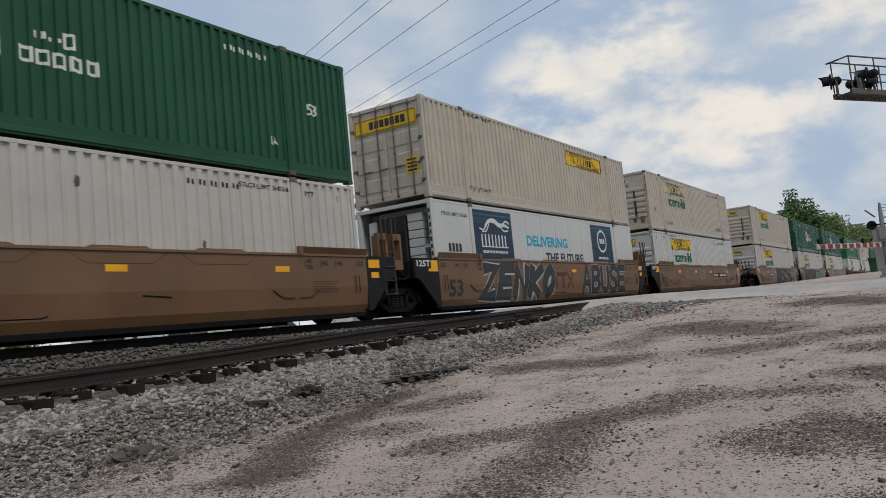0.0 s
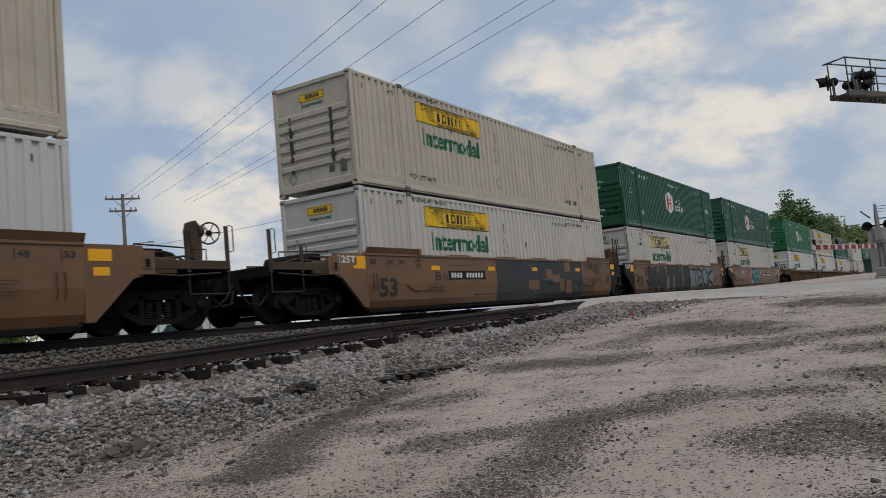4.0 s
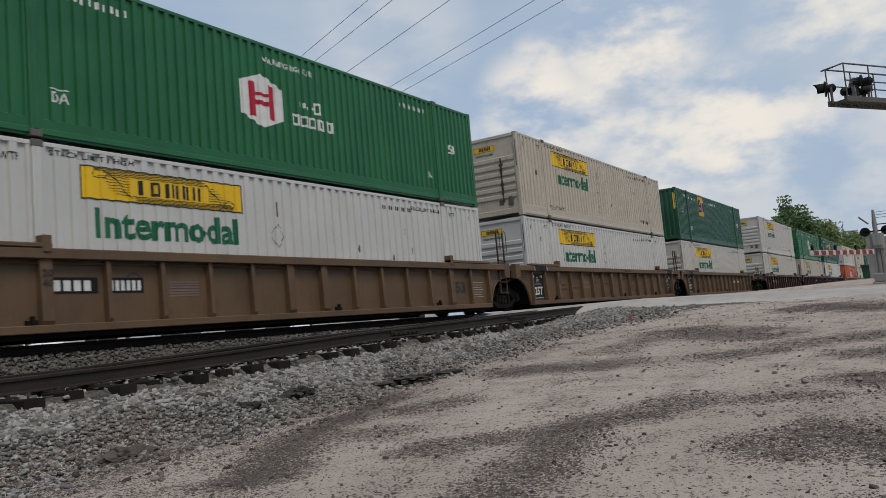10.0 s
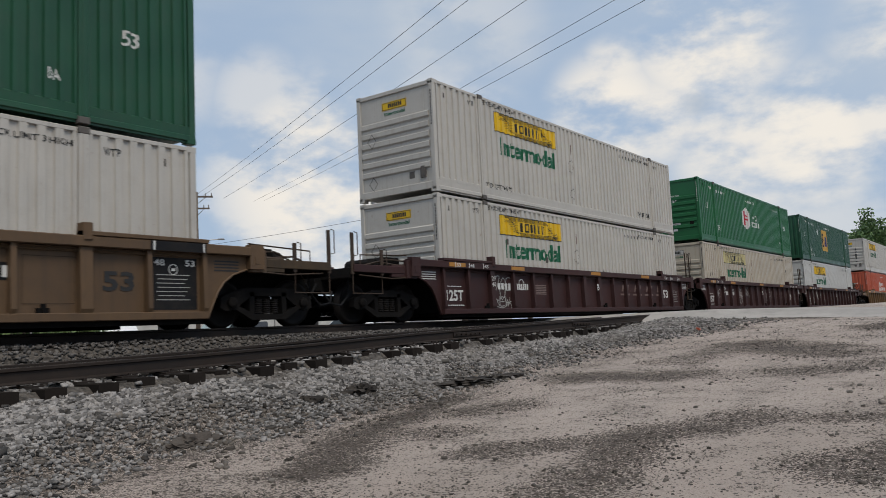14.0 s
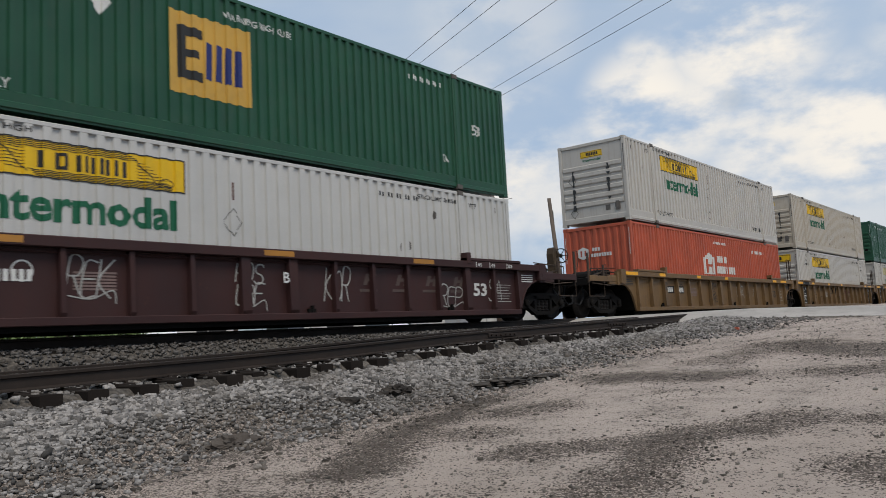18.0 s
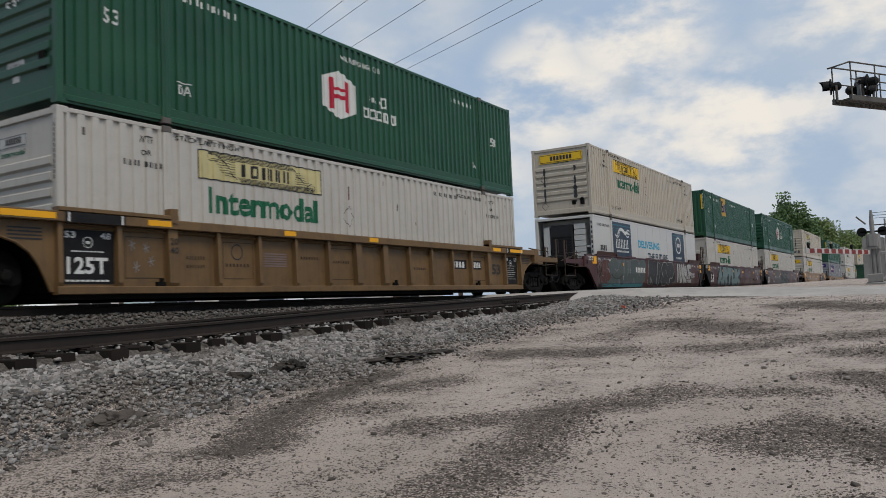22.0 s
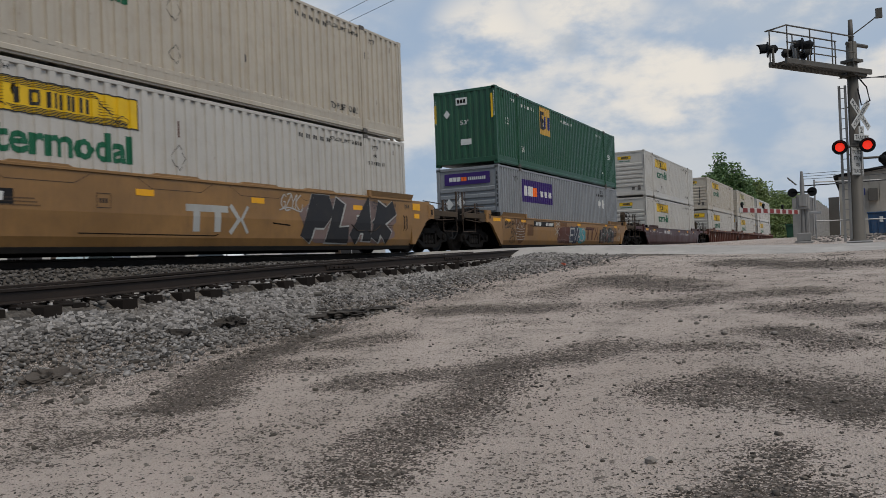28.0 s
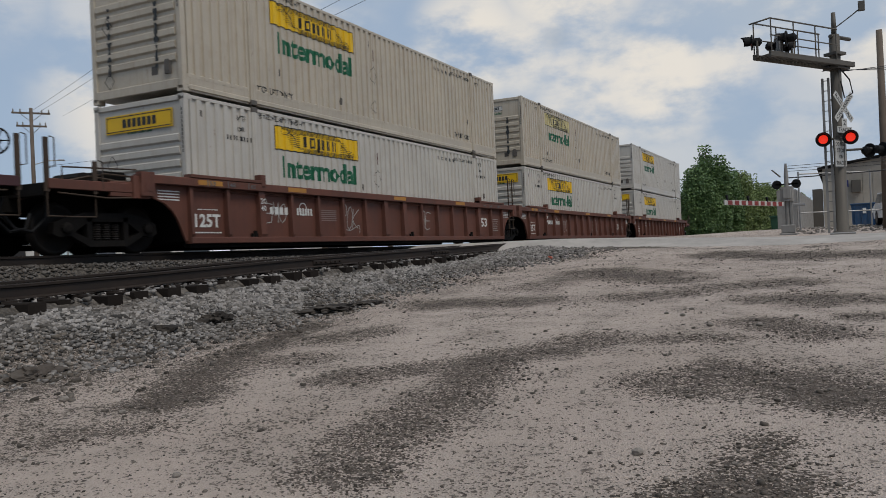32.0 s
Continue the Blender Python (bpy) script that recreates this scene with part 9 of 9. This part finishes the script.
    for k in (0.35, 0.65, 0.96):
        Mesh().box(-0.03, 0.03, -0.03, 0.03, 0.06, 0.16).lathe([(-0.03, 0.06), (0.03, 0.06)], "y", (0, 0, 0.2), 10).ob("gate_lamp", LAMPBLACK, gate, at=rotm @ Matrix.Translation((k * length, 0, 0)))
    cantilever("crossing_signal", "grey cantilever crossing signal on the far side of the tracks", (-23.4, 26.7, 1.0), (-20.5, 28.9), 5.25, 6.75, full=False, coat=STEEL)


def pole(x, y, z, top, label, arms=((0.35, 2.4), (1.25, 1.9)), turn=0.0, lamp=None):
    t = thing("utility_pole", label, "utility pole", Matrix.Translation((x, y, z)) @ Matrix.Rotation(turn, 4, "Z"), "poles")
    Mesh().lathe([(-0.1, 0.17), (top, 0.11)], "z", (0, 0, 0), 10).ob("pole_shaft", POLEWOOD, t, "", True)
    for down, w in arms:
        a = Mesh().box(-w / 2, w / 2, -0.06, 0.06, top - down - 0.06, top - down + 0.06, 0.01)
        a.tube([(-w * 0.3, 0.06, top - down), (0, 0.1, top - down - 0.6)], 0.02, 5).tube([(w * 0.3, 0.06, top - down), (0, 0.1, top - down - 0.6)], 0.02, 5)
        arm = a.ob("crossarm", POLEWOOD, t)
        for s in (-0.46, -0.28, 0.28, 0.46):
            Mesh().lathe([(0.06, 0.03), (0.12, 0.06), (0.18, 0.035), (0.24, 0.05), (0.28, 0.02)], "z", (s * w, 0, top - down), 8).ob("insulator", STEEL, arm)
    if lamp:
        lx, lz = lamp
        Mesh().tube([(0, 0, top + lz - 0.35), (lx * 0.5, 0, top + lz - 0.05), (lx, 0, top + lz)], 0.035, 7).lathe([(0, 0.06), (0.05, 0.13), (0.12, 0.05)], "z", (lx, 0, top + lz - 0.06), 10).box(lx - 0.35, lx + 0.05, -0.09, 0.09, top + lz - 0.05, top + lz + 0.05, 0.02).ob("street_lamp_arm", STEEL, t, "grey street lamp arm")
    return t


def build_wires():
    h = EYE_Z + 10.5
    lines = [((-50, 36.6), (-14.6, 19.8)), ((-50.3, 37.3), (-14.2, 20.4)), ((-49.6, 38.9), (-12.9, 21.7)), ((-49.3, 41.6), (-10.9, 23.7)), ((-48.5, 42.0), (-10.2, 24.4))]
    for (ax, ay), (bx, by) in lines:
        pts = []
        for i in range(31):
            s = 2.2 * i / 30
            x, y = ax + (bx - ax) * s, ay + (by - ay) * s
            pts.append((x, y, h + 0.7 * ((s - 1.1) / 1.1) ** 2 - 0.25))
        tagged(Mesh().tube(pts, 0.009, 5).ob("overhead_wire", WIRE), "thin black overhead wire strung between poles", "wire", "overhead wires")
    service = [((-24, 36, 8.4), (-49, 37, 8.4), 0.012)]
    service += [((-1.85, 33, 3.75 + 0.1 * i), (8.0, 35.5, 4.25 + 0.16 * i), 0.009) for i in range(3)]
    service += [((-1.85, 33, 3.5), (8.0, 34.5, 4.0), 0.022)]
    service += [((0.1, 26.5, 6.15 - 0.03 * i), (7.6, 38, 7.6 + 0.5 * i), 0.011) for i in range(3)]
    for a, b, r in service:
        pts = [(a[0] + (b[0] - a[0]) * i / 12, a[1] + (b[1] - a[1]) * i / 12, a[2] + (b[2] - a[2]) * i / 12 - 0.12 * (1 - (i / 6 - 1) ** 2)) for i in range(13)]
        tagged(Mesh().tube(pts, r, 5).ob("service_wire", WIRE), "thin black service wire near the crossing", "wire", "overhead wires")


def parked_car(x, y, z, paint, turn, label):
    t = thing("car", label, "car", Matrix.Translation((x, y, z)) @ Matrix.Rotation(turn, 4, "Z"), "parked cars")
    side = [(-2.2, 0.35), (-2.25, 0.75), (-1.9, 0.92), (-1.2, 1.0), (-0.6, 1.42), (0.9, 1.45), (1.6, 1.02), (2.1, 0.9), (2.2, 0.55), (2.1, 0.32)]
    Mesh().prism(side, "x", -0.85, 0.85).ob("body", paint, t)
    glass = surface("car glass", (0.03, 0.04, 0.045), 0.08, soil=0.0, bump=0.0, spec=0.6)
    for sx in (-0.87, 0.845):
        Mesh().prism([(-1.12, 1.0), (-0.58, 1.37), (0.86, 1.39), (1.48, 1.02)], "x", sx, sx + 0.025).ob("side_window", glass, t)
    Mesh().add([(-0.7, 0.95, 1.44), (0.7, 0.95, 1.44), (0.75, 1.56, 1.06), (-0.75, 1.56, 1.06)], [(0, 1, 2, 3)]).ob("windscreen", glass, t)
    for yy in (-1.35, 1.35):
        for sx in (-0.86, 0.66):
            w = Mesh().lathe([(0, 0.33), (0.2, 0.33)], "x", (sx, yy, 0.33), 18).ob("wheel", LAMPBLACK, t)
            Mesh().lathe([(-0.004, 0.2), (0.0, 0.2)], "x", (sx + (0.205 if sx > 0 else -0.001), yy, 0.33), 14).ob("rim", MAST, w)
    return t


def build_background():
    dark_leaf = leaf_material("dark tree leaves", (0.04, 0.085, 0.025), (0.12, 0.20, 0.055))
    mid_leaf = leaf_material("mid green leaves", (0.08, 0.13, 0.04), (0.15, 0.21, 0.07))
    fresh_leaf = leaf_material("fresh yellow-green leaves", (0.075, 0.115, 0.03), (0.18, 0.235, 0.07))
    pale_leaf = leaf_material("pale spring leaves", (0.21, 0.27, 0.045), (0.46, 0.53, 0.13))
    bark = surface("rough bark", (0.09, 0.075, 0.06), 0.9, soil=0.4, spread=0.3, bump=0.5)
    rng = random.Random(2)
    for x, y, h, r, leaves in ((-21.0, 150, 16.6, 3.6, dark_leaf), (-24.0, 158, 14.6, 3.2, dark_leaf), (-20.0, 163, 13.6, 3.0, dark_leaf), (-22.5, 146, 12.0, 3.4, dark_leaf), (-21, 186, 14.2, 4.2, fresh_leaf), (-20.5, 208, 15, 4.6, fresh_leaf), (-20, 240, 15.6, 5, fresh_leaf), (-20.5, 285, 17.2, 6, fresh_leaf), (-20.5, 335, 18.4, 7, mid_leaf), (-21, 400, 20.5, 8, mid_leaf), (-22, 480, 23, 9, mid_leaf)):
        tree(x, y, 0.9, h, r, leaves, bark, int(y), "tall dense dark green tree behind the tracks" if leaves is dark_leaf else "leafy yellow-green tree beside the distant tracks", 26000 if y < 170 else 14000, 0.10 + 0.0004 * y, -0.05)
    for x, y, h, r in ((-33, 8.5, 2.5, 2.0), (-34, 12.0, 2.9, 2.2), (-33.5, 15.5, 2.6, 2.0), (-35, 18.4, 2.7, 1.9), (-34.5, 4.5, 2.8, 2.3)):
        tree(x, y, 0.9, h, r, mid_leaf, bark, int(10 * y), "scrubby green bush beyond the main line", 5000, 0.07, -0.1)
    tree(-42.2, 17.8, 0.9, 9.6, 3.9, pale_leaf, bark, 7, "pale green spring tree with open branches behind the train", 60000, 0.075, 0.12)
    tree(-46.5, 15.6, 0.9, 8.6, 3.6, pale_leaf, bark, 8, "pale green spring tree with open branches behind the train", 50000, 0.075, 0.1)
    tree(-62, 33, 0.9, 7.5, 3.5, mid_leaf, bark, 17, "small budding tree far behind the train", 8000, 0.06, 0.25)
    # grass and brush on the far side of the main line
    g = np.random.default_rng(3)
    n = 9000
    px, py = g.uniform(-44, -19, n), g.uniform(2, 22, n)
    hh = g.uniform(0.15, 0.6, n)
    v, f = [], []
    for i in range(n):
        a, w = g.uniform(0, 6.28), 0.03
        c, s = math.cos(a) * w, math.sin(a) * w
        v += [(px[i] - c, py[i] - s, 0.9), (px[i] + c, py[i] + s, 0.9), (px[i] + 3 * s, py[i] + 2 * c, 0.9 + hh[i])]
        f.append((3 * i, 3 * i + 1, 3 * i + 2))
    me = bpy.data.meshes.new("tall_grass")
    me.from_pydata(v, [], f)
    me.materials.append(mid_leaf)
    tagged(new("tall_grass", me), "tall green grass and weeds beyond the main line", "grass", kind="stuff")
    pole(-50, 36.7, 0.9, 11.6, "grey wooden utility pole with two crossarms", turn=0.95, lamp=(1.9, -3.6))
    pole(-25.9, 36.8, 1.0, 8.2, "grey street lamp pole beside the far road", arms=(), turn=0.62, lamp=(-1.8, 0.1))
    pole(1.55, 35.0, 1.2, 7.85, "slim grey wooden pole beside the crossing", arms=(), turn=0.0)
    leaning = thing("utility_pole", "dark leaning wooden pole beyond the main line", "utility pole", Matrix.Translation((-24.65, 42.0, 1.0)) @ Matrix.Rotation(radians(-4.6), 4, "Y"), "poles")
    Mesh().lathe([(-0.2, 0.15), (8.2, 0.115)], "z", (0, 0, 0), 10).ob("pole_shaft", POLEWOOD, leaning, "", True)
    Mesh().tube([(0.13, 0, 6.6), (0.16, 0, 7.4)], 0.02, 6).ob("cable_guard", STEEL, leaning)
    # low white building, fence and cars across the tracks
    wall_paint = surface("white painted block wall", (0.40, 0.40, 0.38), 0.8, soil=0.4, streaks=0.3, dirt=(0.3, 0.29, 0.27))
    b = thing("workshop", "long low white workshop beyond the far road", "building", Matrix.Translation((-64, 52, 0.9)) @ Matrix.Rotation(radians(-32), 4, "Z"))
    Mesh().box(0, 0.3, -30, 30, 0, 2.9).box(-12, 0, -30, -29.7, 0, 2.9).box(-12, 0, 29.7, 30, 0, 2.9).ob("wall", wall_paint, b)
    Mesh().prism([(0.5, 2.9), (-12, 2.9), (-12, 3.1), (0.5, 3.05)], "y", -30.3, 30.3).ob("roof", MAST, b, "grey metal roof")
    for k in range(9):
        Mesh().box(0.28, 0.33, -27 + k * 6.4, -24.2 + k * 6.4, 0.1 if k % 3 == 1 else 0.9, 2.4).ob("roller_door" if k % 3 == 1 else "window", GREYBOX if k % 3 == 1 else LOUVRE, b)
    fence = thing("chain_fence", "grey wire fence with steel posts behind the main line", "fence")
    wires = Mesh()
    for zz in (1.35, 1.8, 2.25, 2.7):
        wires.tube([(-31, 6, zz), (-31, 46, zz)], 0.012, 4)
    wires.ob("fence_wire", STEEL, fence)
    for k in range(14):
        Mesh().tube([(-31, 6 + k * 3.05, 0.9), (-31, 6 + k * 3.05, 2.8)], 0.035, 7).ob("fence_post", STEEL, fence)
    white = surface("white car paint", (0.7, 0.7, 0.7), 0.25, soil=0.1, spread=0.05, bump=0.0, spec=0.5)
    silver = surface("silver green car paint", (0.36, 0.42, 0.40), 0.25, metal=0.4, soil=0.1, spread=0.05, bump=0.0, spec=0.5)
    black = surface("black car paint", (0.02, 0.02, 0.022), 0.25, soil=0.1, spread=0.05, bump=0.0, spec=0.5)
    for x, y, c, tr, lab in ((-36, 21.5, white, 1.3, "white parked car beyond the tracks"), (-36, 28.2, silver, 0.4, "silver-green parked car beyond the tracks"), (-40, 33.5, black, 0.9, "black parked car beyond the tracks"), (-37, 39.5, white, 1.5, "white parked car beyond the tracks"), (-43, 46, white, 0.2, "white parked car beyond the tracks"), (-36, 15.5, silver, 1.2, "silver parked car beyond the tracks")):
        parked_car(x, y, 0.92, c, tr, lab)
    parked_car(2.4, 40, 1.6, white, 0.12, "white parked car near the tan building")
    # shed and yard behind the crossing signal
    tan = surface("tan metal siding", (0.30, 0.275, 0.235), 0.7, soil=0.3, streaks=0.35, dirt=(0.2, 0.18, 0.15))
    s = thing("metal_shed", "tan metal-sided building with a low gable roof", "building", Matrix.Translation((0, 60, 1.5)))
    wall = Mesh()
    for k in range(40):
        wall.box(-1.1 + k * 0.6, -0.53 + k * 0.6, 0.0, 0.12, 0, 4.25)
    wall.box(-1.1, 23, 0.06, 0.3, 0, 4.25).box(-1.1, -0.9, 0.3, 22, 0, 4.25)
    wall.ob("wall", tan, s)
    Mesh().prism([(-1.4, 4.22), (11, 6.0), (23.4, 4.22), (23.4, 4.37), (11, 6.15), (-1.4, 4.37)], "y", -0.3, 22).ob("roof", GRIME, s, "dark metal roof edge")
    Mesh().prism([(-1.1, 4.24), (23, 4.24), (11, 5.98)], "y", 0.02, 0.14).ob("gable", tan, s)
    Mesh().box(-1.75, -1.12, -0.4, 0.4, 0, 2.9).ob("side_cabinet", MAST, s, "grey cabinet against the wall")
    Mesh().box(5.0, 6.3, -0.02, 0.05, 1.9, 3.3).ob("window", LOUVRE, s)
    Mesh().box(0.62, 1.2, -0.35, 0.02, 2.55, 3.35, 0.03).ob("air_conditioner", MAST, s, "grey window air conditioner")
    Mesh().box(0.2, 0.46, -0.03, 0.0, 2.95, 3.4).ob("notice_board", NAVY, s, "small blue sign")
    tank = thing("grey_trailer", "corrugated grey steel trailer beside the yard", "trailer", Matrix.Translation((-2.62, 45, 1.6)) @ Matrix.Rotation(-0.02, 4, "Z"))
    for k in range(24):
        Mesh().box(0.55, 0.60, k * 0.6, k * 0.6 + 0.36, 0.12, 2.05, 0.02).ob("rib", MASTGREY, tank)
    Mesh().box(-0.4, 0.55, 0, 14.4, 0.1, 2.1, 0.02).ob("box_body", MASTGREY, tank)
    Mesh().box(-0.35, 0.5, 0.6, 14, -0.05, 0.1).ob("running_gear", GRIME, tank)
    bin_ = thing("dumpster", "blue steel dumpster beside the tan building", "dumpster", Matrix.Translation((1.16, 50, 1.62)))
    blue = surface("blue dumpster paint", (0.018, 0.055, 0.12), 0.6, soil=0.35, streaks=0.3)
    Mesh().prism([(-0.66, 0.05), (0.66, 0.05), (0.70, 1.25), (-0.70, 1.25)], "y", -0.6, 0.6).ob("bin_body", blue, bin_)
    for k in range(4):
        Mesh().box(-0.55 + k * 0.33, -0.5 + k * 0.33, -0.65, -0.6, 0.1, 1.2).ob("rib", blue, bin_)
    Mesh().box(-0.74, 0.74, -0.65, 0.65, 1.24, 1.32, 0.02).ob("rim", blue, bin_)
    Mesh().box(-0.15, 0.02, -0.665, -0.652, 0.75, 1.05).box(0.28, 0.42, -0.665, -0.652, 0.75, 1.0).ob("label", CHALK, bin_)
    # heap of broken stone behind the mast
    hr = random.Random(9)
    stones("yard_rubble", "broken grey stone heaped beside the yard", [(x, y, ground_height(x, y) + 0.01, hr.uniform(0.04, 0.14)) for x, y in [(hr.uniform(-2.2, 3.4), hr.uniform(33, 44)) for k in range(380)]], stone_material("yard rubble", (0.10, 0.09, 0.08), (0.28, 0.255, 0.23)))
    gb = thing("green_container", "small dark green bin behind the gate", "bin", Matrix.Translation((-3.9, 62, 1.3)))
    Mesh().prism([(-0.6, 0), (0.6, 0), (0.7, 1.4), (-0.7, 1.4)], "y", -0.6, 0.6).box(-0.75, 0.75, -0.7, 0.7, 1.4, 1.5, 0.02).ob("bin_body", GREEN_B, gb)
    rail = thing("yard_fence", "grey pipe rail fence beside the yard", "fence")
    fm = Mesh().tube([(-1.6, 37, 2.25), (2.5, 39.5, 2.25)], 0.03, 6).tube([(-1.6, 37, 3.9), (2.5, 39.5, 3.9)], 0.03, 6)
    fm.ob("rail", STEEL, rail)
    for k in range(4):
        Mesh().tube([(-1.6 + k * 1.36, 37 + k * 0.83, 1.2), (-1.6 + k * 1.36, 37 + k * 0.83, 4.0)], 0.035, 7).ob("fence_post", STEEL, rail)
    # small litter
    can = Mesh().lathe([(0, 0.028), (0.005, 0.033), (0.115, 0.033), (0.12, 0.026)], "x", (0, 0, 0.033), 14)
    tagged(can.ob("crushed_can", MAST), "shiny crushed drink can on the ballast", "can").matrix_basis = Matrix.Translation((-7.7, 10.25, ground_height(-7.7, 10.25) + 0.04)) @ Matrix.Rotation(0.6, 4, "Z")
    tagged(Mesh().prism([(-0.05, 0), (0.06, 0), (0.045, 0.05), (-0.03, 0.065)], "y", -0.03, 0.03).ob("red_scrap", REDBOX), "crumpled red scrap at the edge of the gravel", "litter").location = (-5.95, 17.2, ground_height(-5.95, 17.2))


def motions():
    start = {}
    for ob, q, z in MOVERS:
        start[ob.name] = q
        walk(ob, [(t, pose(MAIN_X, q - travelled(t), RAIL + z)) for t in range(0, 33, 2)])
    # wheels turn while they roll past
    for wheels, dy in TRUCKS:
        bogie = wheels.parent
        y0 = start[bogie.parent.name] + bogie.matrix_local.translation.y + dy
        turns = []
        for k in range(801):
            t = 0.04 * k
            if -6 < y0 - travelled(t) < 40:
                turns.append((t, math.degrees(travelled(t) / 0.457)))
        if turns:
            spin = [(0.0, turns[0][1])] * (turns[0][0] > 0) + turns + [(32.0, turns[-1][1])] * (turns[-1][0] < 32)
            walk(wheels, [(t, pose(0, dy, 0.457, a % 360)) for t, a in spin])


load_letters()
build_train()
build_crossing()
build_background()
build_wires()
build_ground()
scatter_stones()
build_road()
build_tracks()
motions()
